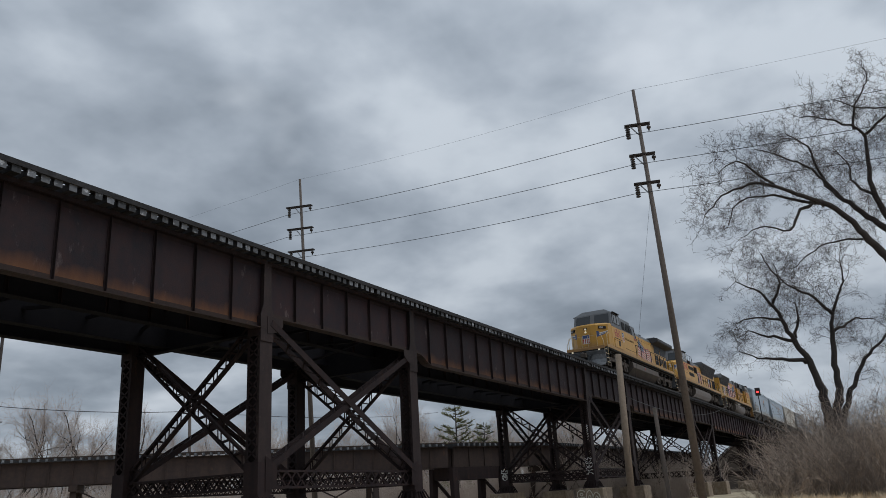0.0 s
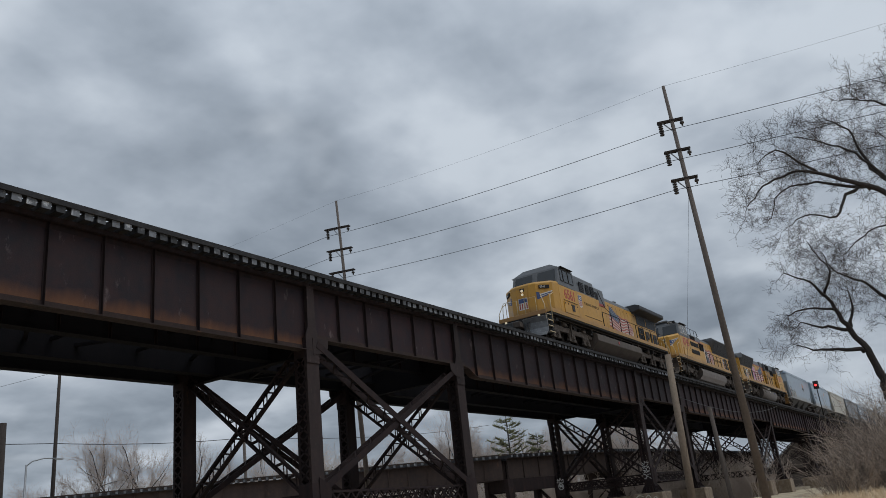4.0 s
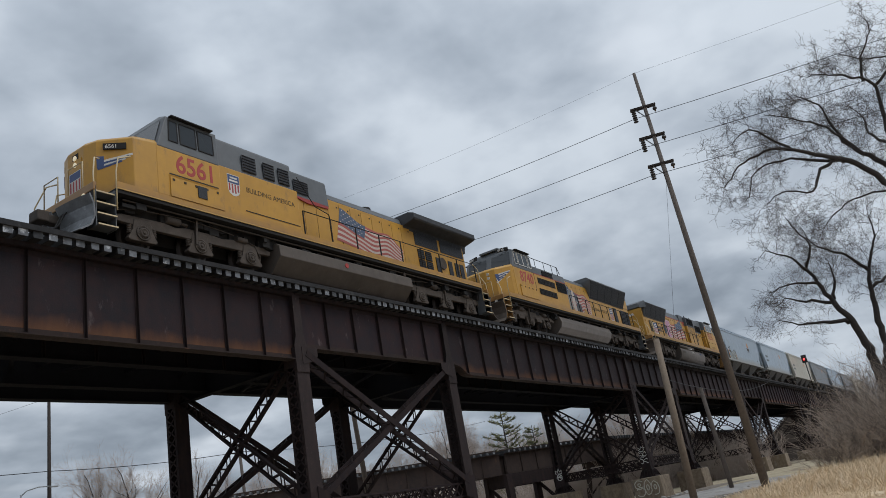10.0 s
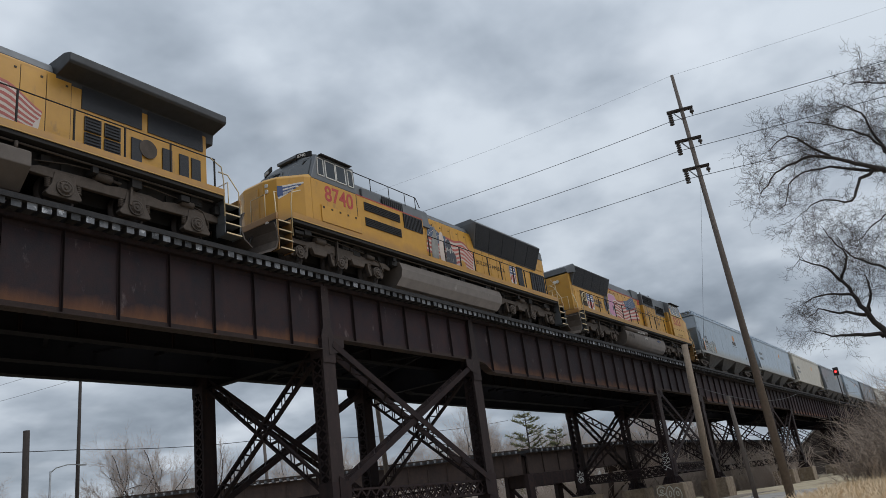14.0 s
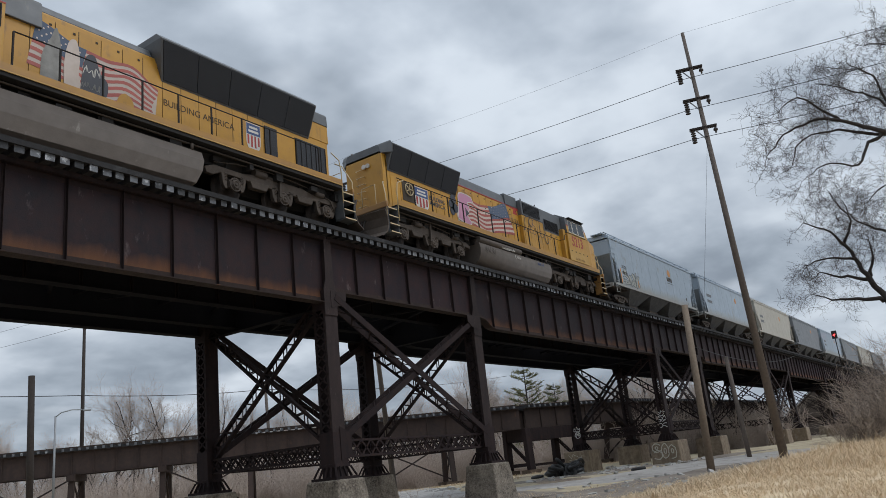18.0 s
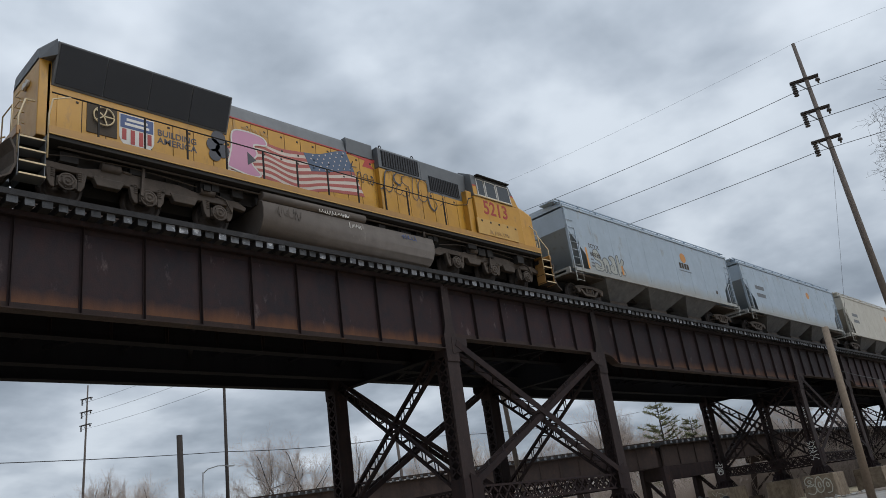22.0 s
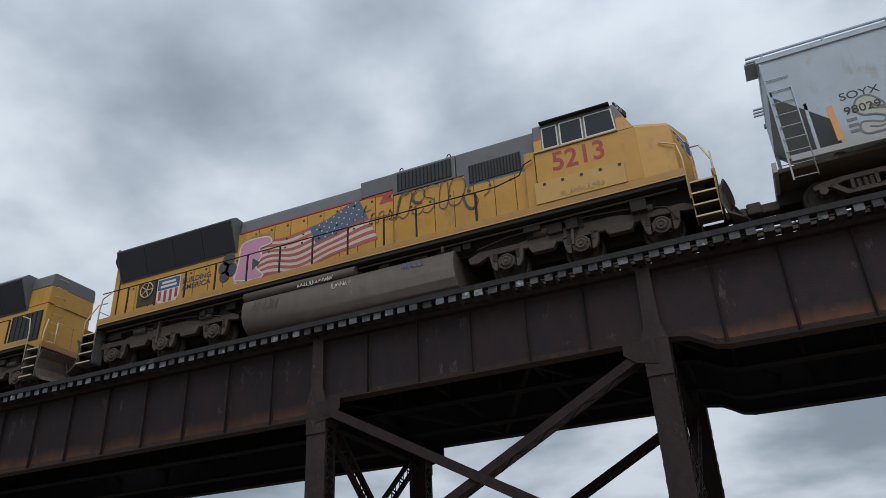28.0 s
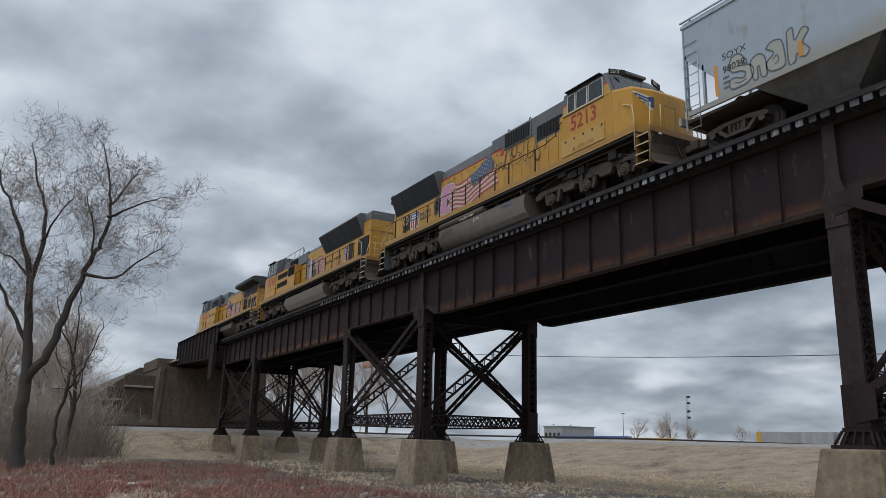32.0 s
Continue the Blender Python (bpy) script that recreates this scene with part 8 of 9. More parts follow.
def reversed_loco(xc, number):
    """The third unit, running backwards: long black radiator screens, flag and graffiti along the hood."""
    f = 1
    t = thing("locomotive", "yellow and grey diesel locomotive running backwards, tagged with graffiti", "locomotive", "locomotives of the train")
    deck(t, f, -9.65, 9.9)
    loco_end(t, f, 9.9, "dim")
    loco_end(t, -f, 9.65, "", True)
    for u in (6.98, -6.98):
        loco_truck(t, u, "cast")
    tank = fuel_tank(t, -3.63, 3.48, "round")
    part("air_reservoir", Shape().tube((-3.6, -1.38, 1.29), (0.35, -1.38, 1.29), 0.15, n=18), TANKGREY, t, "brown air reservoir above the tank")
    cab(t, f, 6.1, 8.45, 10.1, 3.52, 4.36, number, "high", False)
    hood(t, "hood", f, -9.55, 6.1, 0.98, 1.6, 3.98, YELLOW, 0.05, None, "yellow long hood with doors")
    hood(t, "roof", f, -4.4, 0.25, 0.96, 3.98, 4.55, GREYPAINT, 0.16, 0.9, "grey hood roof, paint worn along its edge")
    part("stripe", Shape().box(-4.4, 1.5, -1.0, -0.97, 3.95, 4.0), REDPAINT, t)
    part("stripe", Shape().slab([(0.9, 3.6), (1.45, 3.6), (1.25, 3.78), (1.6, 3.95), (0.3, 3.95), (1.05, 3.86)], "y", -1.004, -1.0), REDPAINT, t, "red lightning stripe")
    hood(t, "roof_box", f, 0.25, 1.45, 1.0, 3.95, 4.6, GREYPAINT, 0.06)
    hood(t, "car_body", f, 1.5, 6.08, 1.19, 1.62, 3.64, YELLOW, 0.03, None, "yellow hood side tagged with graffiti")
    doors(t, f, 1.6, 6.0, 7, 1.19, 1.78, 3.2)
    hood(t, "fan_box", f, 1.5, 3.58, 1.22, 3.64, 4.46, GREYPAINT, 0.08, None, "grey fan housing with black grille")
    louvre(t, f, 1.66, 3.46, 1.22, 3.72, 4.34, True, "grille", 14, True)
    hood(t, "filter_box", f, 3.6, 6.08, 1.2, 3.645, 4.45, GREYPAINT, 0.06, None, "grey filter housing with slotted grille")
    louvre(t, f, 4.0, 5.6, 1.205, 3.3, 3.9, True, "grille", 16, True)
    part("grille_surround", Shape().box(3.85, 5.75, -1.204, -1.196, 3.2, 3.66), GREYPAINT, t)
    doors(t, f, -9.3, 1.4, 17, 0.98, 1.78, 3.12)
    doors(t, f, -4.2, 1.4, 9, 0.98, 3.16, 3.92)
    flared_radiator(t, 1, -9.45, -4.42, 3.3, 4.38, 1.0, 1.42, 0.0, 4.54, 4)
    hood(t, "rear_cap", f, -9.75, -9.45, 0.98, 1.79, 4.1, YELLOW, 0.1)
    part("rear_roof", Shape().loft([[(-9.75, y, z) for y, z in cross(0.98, 4.0, 4.4, 0.15, 0.9)], [(-9.45, y, z) for y, z in cross(1.38, 4.0, 4.55, 0.1, 1.34)]]), GREYPAINT, t)
    # hand brake, on a flat dark plate that paints in its recess's shade
    part("recess", Shape().box(-8.55, -7.75, -1.015, -0.985, 2.2, 3.1), SEAM, t, "dark plate painted as the shade of the hand brake recess")
    hb = part("brake_wheel", Shape().pipe([(x, -1.06, z) for x, z in ellipse(-8.12, 2.75, 0.27, 0.27, n=20)], 0.022, 6), CREAMRAIL, t, "cream hand brake wheel")
    s = Shape()
    for k in range(5):
        a = 2 * math.pi * k / 5
        s.beam((-8.12, -1.06, 2.75), (-8.12 + 0.26 * math.cos(a), -1.06, 2.75 + 0.26 * math.sin(a)), 0.03, 0.02, (0, 1, 0))
    part("spoke", s, CREAMRAIL, hb)
    shield(t, -7.2, 2.02, 0.98, 1.02, -1.003)
    words("lettering", "BUILDING", 0.27, DARKPAINT, t, -6.62, -1.004, 2.66, "dark slogan lettering", 0.98, 0.004)
    words("lettering", "AMERICA", 0.27, DARKPAINT, t, -6.62, -1.004, 2.41, "dark slogan lettering", 1.06, 0.004)
    flag(t, -4.2, 0.42, 1.85, 3.95, -1.0, True, 0.42, 0.3)
    # graffiti: a pink letter form beside a dark cloud
    part("graffiti", plate(Shape(), curved([(-4.45, 2.25), (-4.3, 2.9), (-4.25, 3.45), (-3.9, 3.6), (-3.2, 3.55), (-3.05, 3.3), (-3.5, 3.2), (-3.4, 2.9), (-3.6, 2.55), (-3.3, 2.2), (-3.6, 2.1), (-4.0, 2.15), (-4.45, 2.25)])[:-1], -1.013), PINKPAINT, t, "pink sprayed letter form")
    s = stroke(curved([(-4.45, 2.25), (-4.3, 2.9), (-4.25, 3.45), (-3.9, 3.6), (-3.2, 3.55), (-3.05, 3.3), (-3.5, 3.2), (-3.4, 2.9), (-3.6, 2.55), (-3.3, 2.2), (-3.6, 2.1), (-4.0, 2.15), (-4.45, 2.25)]), 0.05, -1.018)
    part("graffiti", s, WHITEPAINT, t, "white outline of a sprayed letter")
    for c in ((-4.72, 3.1, 0.24), (-4.9, 2.82, 0.22), (-4.6, 2.7, 0.24), (-4.85, 2.5, 0.2)):
        part("graffiti", plate(Shape(), ellipse(c[0], c[1], c[2], c[2], n=12)[:-1], -1.016), DARKPAINT, t, "dark sprayed cloud")
    part("graffiti", plate(Shape(), [(-3.75, 2.45), (-3.45, 2.68), (-3.75, 2.9)], -1.02), DARKPAINT, t)
    letters = [
        [(1.47, 2.78), (1.64, 2.9), (1.7, 3.2), (1.8, 3.54), (2.06, 3.63), (2.14, 3.56), (2.1, 3.26), (2.0, 2.86), (1.82, 2.73), (1.7, 2.83), (1.47, 2.78)],
        [(2.48, 3.12), (2.24, 3.21), (2.17, 3.41), (2.31, 3.58), (2.52, 3.55), (2.54, 3.27), (2.31, 3.07), (2.12, 2.86), (2.36, 2.74), (2.52, 2.9)],
        [(3.04, 3.54), (2.79, 3.61), (2.56, 3.47), (2.56, 3.27), (2.82, 3.13), (2.86, 2.89), (2.65, 2.71), (2.49, 2.78)],
        [(3.11, 3.6), (3.29, 3.61), (3.32, 3.0), (3.21, 2.7), (3.03, 2.8), (3.04, 3.19), (3.11, 3.6)],
        [(3.37, 3.4), (3.53, 3.61), (3.82, 3.52), (3.86, 3.22), (3.74, 2.87), (3.59, 2.72), (3.34, 2.81), (3.37, 3.4)],
        [(3.8, 3.02), (3.88, 2.63), (4.07, 2.46), (4.23, 2.64), (4.17, 2.84), (3.93, 3.03), (4.05, 3.23), (4.37, 3.34), (4.61, 3.2), (4.6, 2.9), (4.42, 2.75)]]
    for k, pts in enumerate(letters):
        part("graffiti", stroke(curved(pts), 0.026, -1.228), DARKPAINT, t, "thin looping dark graffiti outline")
        if k in (0, 1, 5):
            part("graffiti", stroke(curved([(a - 0.03, b - 0.02) for a, b in pts[: 4 if k else 5]]), 0.05, -1.233), DARKPAINT, t, "heavy drop shade of a graffiti letter")
    for pts in ([(0.36, 3.09), (0.35, 3.38), (0.47, 3.68), (0.38, 3.48), (0.63, 3.49)], [(0.56, 2.95), (0.66, 3.3), (0.78, 3.3), (0.79, 3.01), (0.88, 2.97), (0.92, 3.26), (1.07, 3.31), (1.07, 3.07), (1.17, 2.98), (1.28, 3.27), (1.35, 3.13), (1.29, 2.93)]):
        part("graffiti", stroke(curved(pts), 0.024, -1.016), DARKPAINT, t, "thin handwritten graffiti scrawl")
    scrawl(t, -3.9, 3.7, 0.2, 8, -1.016, FAINT, 12)
    scrawl(t, 6.7, 1.96, 0.2, 10, -1.59, FAINT, 13)
    sc = scrawl(t, -1.6, 1.2, 0.17, 12, -1.536, WHITEPAINT, 14, "graffiti", "white graffiti scrawl on the reservoir")
    scrawl(t, -0.4, 0.92, 0.2, 4, -1.526, WHITEPAINT, 15, "graffiti", "white graffiti on the fuel tank")
    scrawl(t, 1.9, 0.95, 0.24, 5, -1.526, BLUEPAINT, 16, "graffiti", "blue graffiti on the fuel tank")
    scrawl(t, -3.2, 0.85, 0.34, 5, -1.526, TANKGREY, 17, "graffiti", "faint graffiti on the fuel tank")
    handrail(t, f, [-8.45, -7.22, -6.0, -4.78, -3.54, -2.31, -1.12, 0.12, 1.34, 2.4, 4.27], ends=(-9.6, 4.9))
    for u in (1.75, 3.35):
        part("lifting_eye", Shape().pipe([(x, -1.1, z) for x, z in ellipse(u, 4.53, 0.06, 0.07, n=10)], 0.018, 5), FRAMEBLACK, t)
    for k in range(9):
        u = -8.6 + 0.55 * k
        part("vent_slot", Shape().box(u, u + 0.36, -1.03, -0.99, 1.66, 1.74), SEAM, t)
    part("handrail", Shape().pipe([(4.9, -1.53, 2.74), (5.6, -1.53, 2.9), (5.75, -1.53, 3.2), (6.0, -1.53, 3.3)], 0.02), FRAMEBLACK, t)
    part("door", Shape().box(5.75, 6.06, -1.45, -1.0, 1.65, 3.6), YELLOW, t, "", 0.02)
    # rear face: lamps, rungs and number
    for z in (3.5, 3.7):
        part("headlight", Shape().lathe([(-0.04, 0.1), (0.03, 0.1)], (-9.79, -0.25 + (z - 3.5), 3.62), "x", 12), WHITEPAINT, t, "round rear headlight")
    rungs(t, -1, 9.76, -0.05, 0.35, 1.9, 3.5, 6)
    return t, xc


# ---- hopper cars ----
def hopper_truck(parent, xc):
    t = part("truck", Shape().box(xc - 0.22, xc + 0.22, -1.0, 1.0, 0.42, 0.7), GRIME, parent, "two-axle freight truck")
    for k in (-1, 1):
        wheelset(parent, xc + k * 0.89, 0.457)
    for sg in (-1, 1):
        y0, y1 = sorted((sg * 0.98, sg * 1.12))
        s = Shape()
        P = lambda *uz: [(xc + u, z) for u, z in uz]
        s.slab(P((-1.1, 0.62), (-0.95, 0.68), (-0.45, 0.74), (0.45, 0.74), (0.95, 0.68), (1.1, 0.62), (1.08, 0.52), (0.7, 0.54), (0.4, 0.62), (-0.4, 0.62), (-0.7, 0.54), (-1.08, 0.52))[::-1], "y", y0, y1)
        s.slab(P((-0.75, 0.56), (-0.42, 0.26), (0.42, 0.26), (0.75, 0.56), (0.6, 0.58), (0.36, 0.36), (-0.36, 0.36), (-0.6, 0.58))[::-1], "y", y0, y1)
        s.box(xc - 0.3, xc - 0.22, y0, y1, 0.34, 0.64)
        s.box(xc + 0.22, xc + 0.3, y0, y1, 0.34, 0.64)
        part("side_frame", s, GRIME, t)
        for d in (-0.13, 0.02, 0.15):
            coil = [(q * 0.046 + a, b) for q in range(5) for a, b in ((0, 0.045), (0.012, 0.06), (0.03, 0.06), (0.042, 0.045))]
            part("spring", Shape().lathe(coil, (xc + d, sg * 1.05, 0.37), "z", 8), GRIME, t)
        for k in (-1, 1):
            part("bearing", Shape().lathe([(-0.06, 0.1), (0.06, 0.1)], (xc + k * 0.89, sg * 1.1, 0.457), "y", 12), GRIME, t)


def hopper_car(paint, label, marks):
    """Covered hopper: outline of the side sheet, sloped ends, three bays, roof walk, ladders and end platforms."""
    t = thing("hopper_car", label, "hopper car", "hopper cars of the train")
    H = 8.55
    # side sheets with cut-away corners
    side = [(-H + 0.35, 4.26), (-H + 0.35, 3.2), (-H + 1.5, 2.1), (-H + 1.6, 1.32), (H - 1.6, 1.32), (H - 1.5, 2.1), (H - 0.35, 3.2), (H - 0.35, 4.26)]
    for sg in (-1, 1):
        s = Shape().slab(side[::-1], "y", min(sg * 1.5, sg * 1.53), max(sg * 1.5, sg * 1.53))
        p = part("side_sheet", s, paint, t, "", 0.01)
        if sg < 0:
            rnd = random.Random(7)
            for k in range(9):
                u = -H + 2.4 + (2 * H - 4.8) * k / 8
                part("seam", Shape().box(u - 0.01, u + 0.01, -1.534, -1.5305, 1.45, 4.15), paint, p)
        part("side_sill", Shape().box(-H + 0.45, H - 0.45, min(sg * 1.48, sg * 1.56), max(sg * 1.48, sg * 1.56), 1.2, 1.36), paint, t)
        part("top_chord", Shape().box(-H + 0.3, H - 0.3, min(sg * 1.44, sg * 1.57), max(sg * 1.44, sg * 1.57), 4.24, 4.34), paint, t)
    ring = [(-1.5, 4.3), (-1.0, 4.48), (-0.4, 4.56), (0.4, 4.56), (1.0, 4.48), (1.5, 4.3), (1.5, 4.2), (-1.5, 4.2)]
    part("roof", Shape().loft([[(x, y, z) for y, z in ring] for x in (-H + 0.35, H - 0.35)]), paint, t)
    for e in (-1, 1):
        # end sheet and slope sheet
        s = Shape()
        X = lambda d: e * (H - d)
        s.loft([[(X(0.35), -1.49, 4.28), (X(0.35), 1.49, 4.28), (X(0.4), 1.49, 4.28), (X(0.4), -1.49, 4.28)], [(X(0.35), -1.49, 3.25), (X(0.35), 1.49, 3.25), (X(0.4), 1.49, 3.25), (X(0.4), -1.49, 3.25)], [(X(3.0), -1.49, 1.3), (X(3.0), 1.49, 1.3), (X(3.05), 1.49, 1.3), (X(3.05), -1.49, 1.3)]])
        part("end_sheet", s, paint, t)
        part("platform", Shape().box(*sorted((X(0.0), X(2.9))), -1.3, 1.3, 1.12, 1.22), GRIME, t)
        part("end_sill", Shape().box(*sorted((X(0.0), X(0.1))), -1.5, 1.5, 1.05, 1.32), paint, t)
        for sg in (-1, 1):
            for d in (0.38, 1.05):
                part("post", Shape().box(*sorted((X(d), X(d + 0.07))), min(sg * 1.44, sg * 1.53), max(sg * 1.44, sg * 1.53), 1.3, 3.3 if d < 0.5 else 2.7), paint, t)
            lad = part("ladder", Shape().box(*sorted((X(0.36), X(0.4))), min(sg * 1.535, sg * 1.57), max(sg * 1.535, sg * 1.57), 0.7, 4.2), paint, t)
            part("ladder_rail", Shape().pipe([(X(0.92), sg * 1.55, 0.7), (X(0.92), sg * 1.55, 3.3)], 0.018, 5), paint, lad)
            for k in range(9):
                z = 0.75 + 0.36 * k
                part("rung", Shape().pipe([(X(0.38), sg * 1.56, z), (X(0.92), sg * 1.56, z)], 0.014, 5), paint, lad)
        part("coupler", Shape().box(*sorted((X(-0.55), X(0.1))), -0.16, 0.16, 0.75, 1.0), GRIME, t, "", 0.03)
        s = Shape()
        s.box(*sorted((X(0.05), X(0.6))), -1.2, -0.5, 4.55, 4.6)
        part("brake_step", s, paint, t)
        part("air_tank", Shape().tube((X(1.6), -0.6, 1.5), (X(1.6), 0.5, 1.5), 0.2, n=12), GRIME, t)
        hopper_truck(t, X(1.85))
    # bays
    a0, w = -5.75, 3.83
    for k in range(3):
        a, b = a0 + k * w, a0 + (k + 1) * w
        m = (a + b) / 2
        s = Shape()
        s.loft([[(a + 0.05, -1.46, 1.21), (b - 0.05, -1.46, 1.21), (b - 0.05, 1.46, 1.21), (a + 0.05, 1.46, 1.21)], [(m - 0.7, -0.75, 0.42), (m + 0.7, -0.75, 0.42), (m + 0.7, 0.75, 0.42), (m - 0.7, 0.75, 0.42)]])
        bay = part("bay", s, BAYSHADEGRIME, t, "dusty outlet bay below the body, its shade painted in")
        part("gate", Shape().box(m - 0.75, m + 0.75, -0.8, 0.8, 0.28, 0.415), GRIME, bay)
    part("centre_sill", Shape().box(-H, H, -0.3, 0.3, 0.75, 1.1), FRAMEBLACK, t)
    # running board on the roof
    for sg in (-1, 1):
        board = None
        for y in (1.36, 1.2, 1.04):
            bar = Shape().box(-H + 0.1, H - 0.1, sg * y - 0.03, sg * y + 0.03, 4.6, 4.64)
            if board is None:
                board = part("running_board", bar, paint, t, "open roof walk of parallel bars")
            else:
                part("walk_bar", bar, paint, board)
        for k in range(12):
            u = -H + 0.5 + (2 * H - 1.0) * k / 11
            part("walk_bracket", Shape().slab([(sg * 1.0, 4.46), (sg * 1.38, 4.34), (sg * 1.38, 4.598), (sg * 1.0, 4.598)], "x", u - 0.025, u + 0.025), paint, board)
    part("hatch", Shape().box(-H + 1.2, H - 1.2, -0.32, 0.32, 4.55, 4.72), paint, t, "", 0.04)
    if marks:
        words("reporting_mark", "SOYX", 0.3, SEAM, t, -6.72, -1.532, 2.5, "dark reporting mark", 1.12)
        words("car_number", "98029", 0.3, SEAM, t, -6.72, -1.5415, 2.08, "dark car number", 1.08)
        for k in range(3):
            part("bar", plate(Shape(), [(-6.72, 1.88 - 0.16 * k), (-6.5, 1.88 - 0.16 * k), (-6.5, 1.96 - 0.16 * k), (-6.72, 1.96 - 0.16 * k)], -1.533), GREYPAINT, t)
        part("side_band", plate(Shape(), [(-7.03, 1.45), (-6.9, 1.45), (-6.92, 2.45), (-7.05, 2.45)], -1.533), ORANGE, t, "orange reflective band")
        part("side_band", plate(Shape(), [(-4.2, 1.5), (-4.06, 1.5), (-4.06, 1.95), (-4.2, 1.95)], -1.545), ORANGE, t)
        letters = [
            [(-5.75, 2.12), (-6.03, 2.36), (-6.35, 2.33), (-6.48, 2.1), (-6.33, 1.92), (-6.0, 1.86), (-5.8, 1.76), (-5.9, 1.64), (-6.17, 1.72), (-6.42, 1.74), (-6.5, 1.6), (-6.4, 1.46), (-6.1, 1.44), (-5.75, 1.46), (-5.5, 1.6), (-5.48, 1.8), (-5.66, 1.94), (-6.02, 2.02), (-6.06, 2.12), (-5.8, 2.02), (-5.72, 2.04)],
            [(-5.45, 2.06), (-5.2, 2.08), (-4.98, 1.92), (-4.94, 1.46), (-5.16, 1.45), (-5.22, 1.74), (-5.31, 1.72), (-5.31, 1.46), (-5.48, 1.46), (-5.58, 1.92)],
            [(-4.92, 2.12), (-4.7, 2.24), (-4.36, 2.2), (-4.24, 2.0), (-4.2, 1.55), (-4.35, 1.44), (-4.72, 1.46), (-4.92, 1.58), (-4.9, 1.76), (-4.62, 1.92)],
            [(-4.08, 2.3), (-3.86, 2.34), (-3.8, 1.98), (-3.5, 2.22), (-3.28, 2.1), (-3.52, 1.86), (-3.3, 1.6), (-3.5, 1.46), (-3.76, 1.62), (-3.84, 1.45), (-4.08, 1.46)]]
        for k, pts in enumerate(letters):
            ring = curved([(-6.5 + 0.82 * (a + 6.5), 1.45 + 1.12 * (b - 1.45)) for a, b in pts + [pts[0]]])
            part("graffiti", plate(Shape(), ring[:-1], -1.533 - 0.0006 * k), GRAFCREAM, t, "cream fill of a sprayed bubble letter")
            part("graffiti", stroke(ring, 0.045, -1.5385), GREYPAINT, t, "dark outline of a bubble letter")
        for pts in ([(-6.3, 1.62), (-6.1, 1.56), (-5.9, 1.6)], [(-5.0, 1.78), (-4.87, 1.88), (-4.82, 1.7), (-4.95, 1.62)]):
            part("graffiti", stroke(curved(pts), 0.035, -1.5395), GREYPAINT, t, "dark inner stroke of a bubble letter")
        em = part("emblem", plate(Shape(), ellipse(2.6, 3.42, 0.32, 0.28, n=16)[:-1], -1.533), ORANGE, t, "round orange emblem over dark bars")
        for k in range(4):
            part("bar", plate(Shape(), [(2.0 + 0.28 * k, 2.78), (2.22 + 0.28 * k, 2.78), (2.22 + 0.28 * k, 3.1), (2.0 + 0.28 * k, 3.1)], -1.533), SEAM, em)
        part("bar", plate(Shape(), [(1.9, 2.62), (3.3, 2.62), (3.3, 2.67), (1.9, 2.67)], -1.533), GREYPAINT, em)
        part("bar", plate(Shape(), [(5.75, 1.75), (5.95, 1.75), (5.95, 1.95), (5.75, 1.95)], -1.533), SEAM, t)
    else:
        for k in range(2):
            part("bar", plate(Shape(), [(-6.5, 2.8 - 0.5 * k), (-5.2, 2.8 - 0.5 * k), (-5.2, 3.05 - 0.5 * k), (-6.5, 3.05 - 0.5 * k)], -1.533), GREYPAINT, t)
        em = part("emblem", plate(Shape(), ellipse(2.6, 3.4, 0.28, 0.25, n=16)[:-1], -1.533), ORANGE, t)
    return t


GRAFCREAM = surface("cream_spray_paint", (0.4, 0.41, 0.37), (0.32, 0.33, 0.3), 0.6, 0, 5, 0.8, 0.02)
# dusty bay paint, darkened to carry the shade below the side sill
BAYSHADEGRIME = surface("shaded_dusty_bay_grey", (0.17, 0.175, 0.18), (0.08, 0.08, 0.08), 0.8, 0, 3, 1.0, 0.1, 30, (0.3, 0.29, 0.26), 0.62, 2, 0.1, 0.2)
ORANGE = surface("orange_mark_paint", (0.62, 0.27, 0.05), (0.5, 0.22, 0.06), 0.5, 0, 4)
HOPPERBLUE = surface("pale_blue_grey_paint", (0.38, 0.455, 0.53), (0.3, 0.36, 0.42), 0.5, 0, 2.4, 0.9, 0.06, 30, (0.26, 0.25, 0.22), 0.6, 1.6, 0.06, 0.12, 0.5, (1.3, 1.9, (0.3, 0.3, 0.28)))
HOPPERCREAM = surface("dull_cream_paint", (0.5, 0.48, 0.42), (0.38, 0.35, 0.29), 0.55, 0, 1.6, 0.8, 0.06, 30, (0.3, 0.24, 0.17), 0.62, 1.2, 0.06, 0.25)
HOPPERGREY = surface("mid_grey_paint", (0.24, 0.26, 0.28), (0.17, 0.18, 0.19), 0.55, 0, 1.6, 0.8, 0.06, 30, (0.25, 0.2, 0.15), 0.64, 1.2, 0.06, 0.25)

TRAIN = [wide_flat_loco(-43.35, "6561"), high_hood_loco(-20.5, "8740"), reversed_loco(2.39, "5213")]
CAR0, PITCH = 13.7 + 9.1, 18.2
for k in range(8):
    tone, label, marks = [(HOPPERBLUE, "pale blue-grey covered hopper car with bubble graffiti", True), (HOPPERBLUE, "pale blue-grey covered hopper car, dusty", False), (HOPPERCREAM, "dull cream covered hopper car, dusty", False), (HOPPERGREY, "grey covered hopper car, weathered", False)][k % 4 if k < 4 else (1, 3, 2, 3)[k % 4]]
    TRAIN.append((hopper_car(tone, label, marks), CAR0 + PITCH * k))
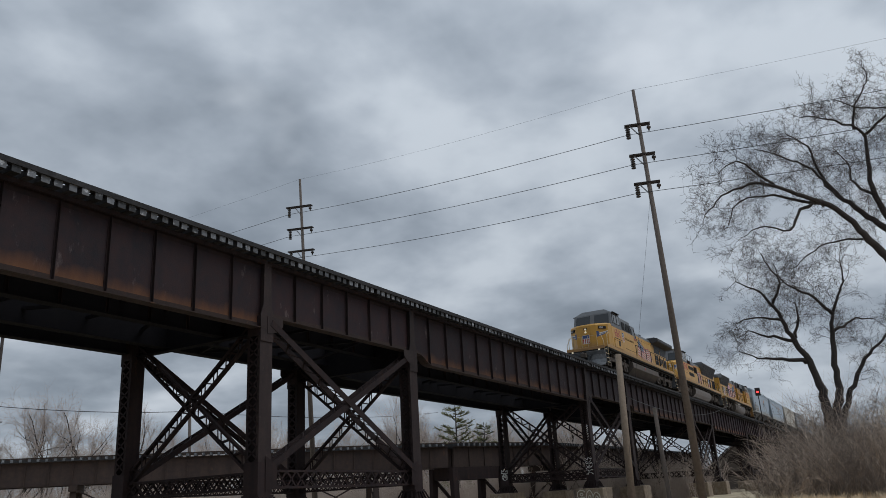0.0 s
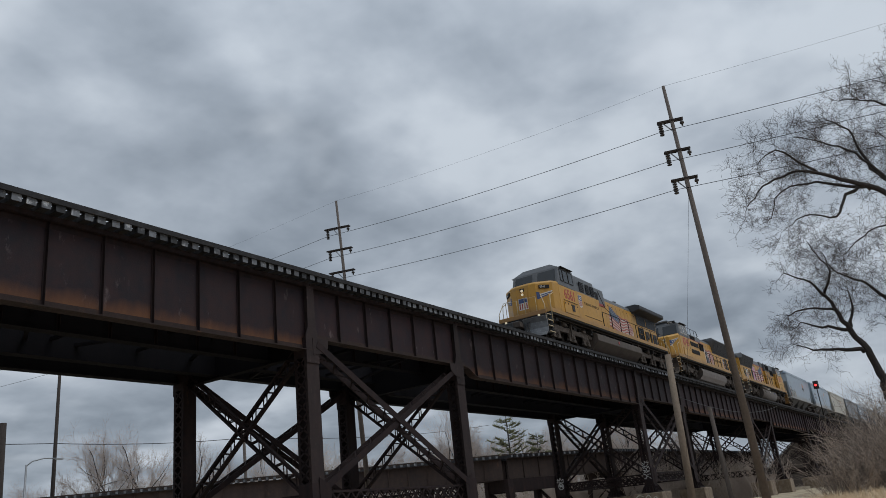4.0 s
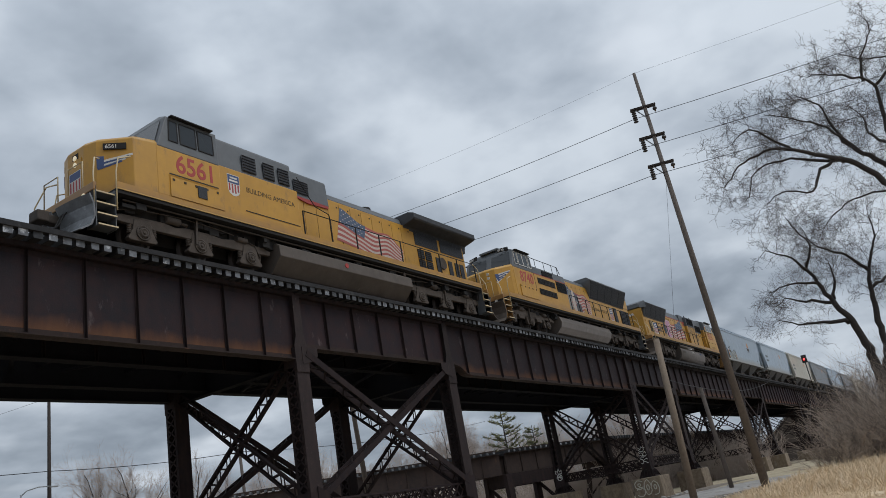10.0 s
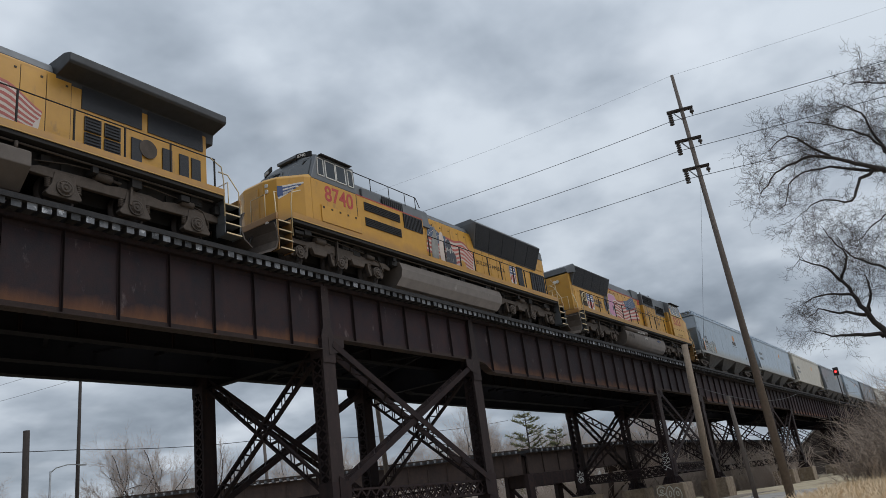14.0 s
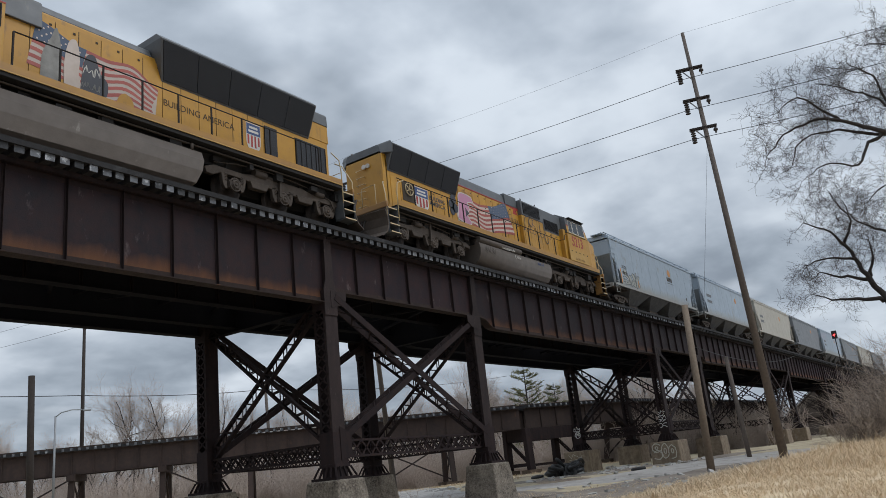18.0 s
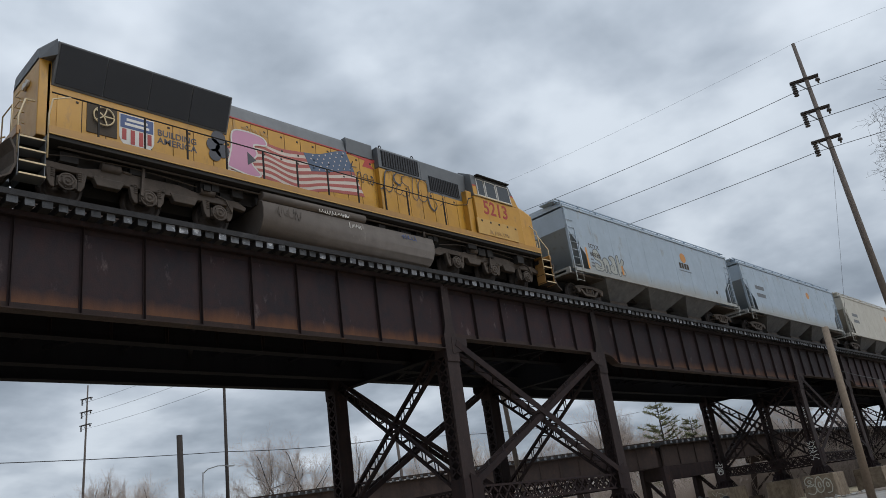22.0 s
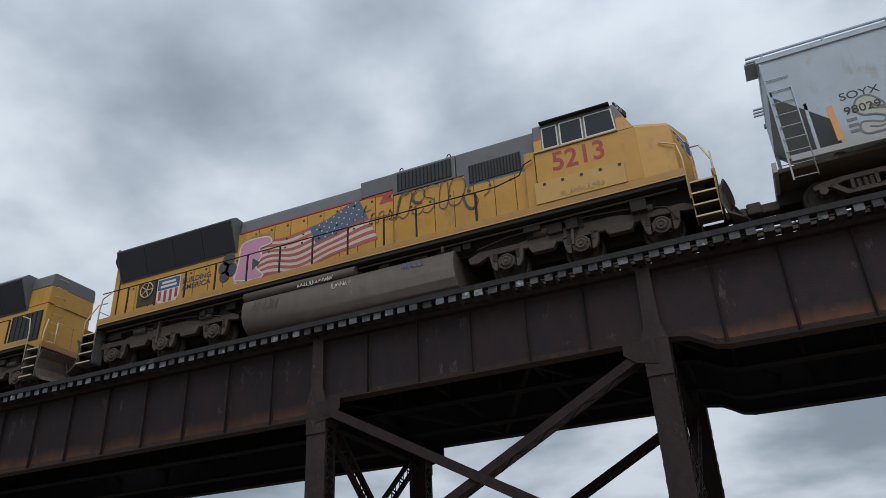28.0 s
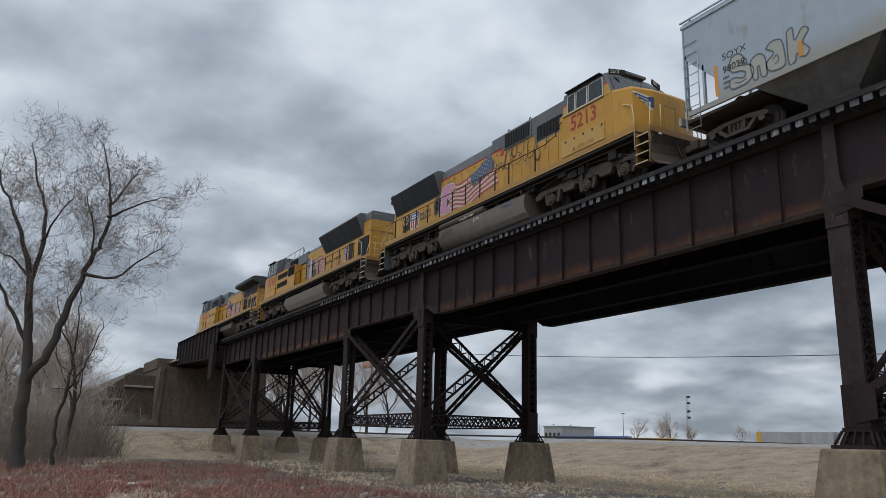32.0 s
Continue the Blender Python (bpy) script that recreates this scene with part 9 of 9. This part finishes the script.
SPEED, YC, T0 = 4.40, 19.05, 25.0


# ---- bridge ties, each one a timber of its own where the camera is nearest ----
def lay_ties():
    rnd = random.Random(3)
    meshes = []
    for k in range(6):
        w, d = 0.116 + rnd.uniform(-0.009, 0.009), rnd.uniform(-0.012, 0.012)
        s = Shape()
        y0, y1 = -1.42 + d, 1.46 + d
        c = 0.012
        s.loft([[(-w + c, y0, DECK + 0.086), (w - c, y0, DECK + 0.086), (w, y0 + 0.0, DECK + 0.085 + c), (w, y0, TIE_TOP - c), (w - c, y0, TIE_TOP), (-w + c, y0, TIE_TOP), (-w, y0, TIE_TOP - c), (-w, y0, DECK + 0.085 + c)], [(-w + c, y1, DECK + 0.086), (w - c, y1, DECK + 0.086), (w, y1, DECK + 0.085 + c), (w, y1, TIE_TOP - c), (w - c, y1, TIE_TOP), (-w + c, y1, TIE_TOP), (-w, y1, TIE_TOP - c), (-w, y1, DECK + 0.085 + c)]])
        me = s.mesh("tie", TIE)
        # light ends only; the flanks' dark colour also stands for shade in the gaps
        me.materials.append(TIEEND)
        for poly in me.polygons:
            poly.material_index = int(abs(poly.normal.y) > 0.9)
        meshes.append(me)
    step = 0.385
    n = int(261 / step)
    rest = Shape()
    for k in range(n):
        x = -91 + step * k + rnd.uniform(-0.02, 0.02)
        if -48 < x < 60:
            ob = part("tie", meshes[rnd.randrange(6)], TIE, NEAR_TRACK)
            ob.location = (x, 19.05 + rnd.uniform(-0.03, 0.03), 0)
        else:
            rest.box(x - 0.116, x + 0.116, 17.63, 20.5, DECK + 0.086, TIE_TOP)
    tagged(part("tie_row", rest, TIE, NEAR_TRACK), kind="stuff")
    rest = Shape()
    for k in range(n):
        x = -91 + step * k
        rest.box(x - 0.098, x + 0.098, 22.7, 25.5, DECK + 0.086, TIE_TOP)
    tagged(part("tie_row", rest, TIE, FAR_TRACK), kind="stuff")


lay_ties()


# ---- motion: the train rolls by at a steady pace, its axles turn ----
def motions():
    for t, xc in TRAIN:
        walk(t, [(s, pose(xc - SPEED * (s - T0), YC, RAIL_TOP)) for s in (0.0, 8.0, 16.0, 24.0, 32.0)])
    for ax, r, x in WHEELS:
        n = math.ceil(32.0 * SPEED / r / radians(80))
        rows = []
        for k in range(n + 1):
            s = 32.0 * k / n
            rows.append((s, Matrix.Translation((x, 0, r)) @ Euler((0, -SPEED * s / r % (2 * math.pi), 0)).to_matrix().to_4x4()))
        walk(ax, rows)


motions()
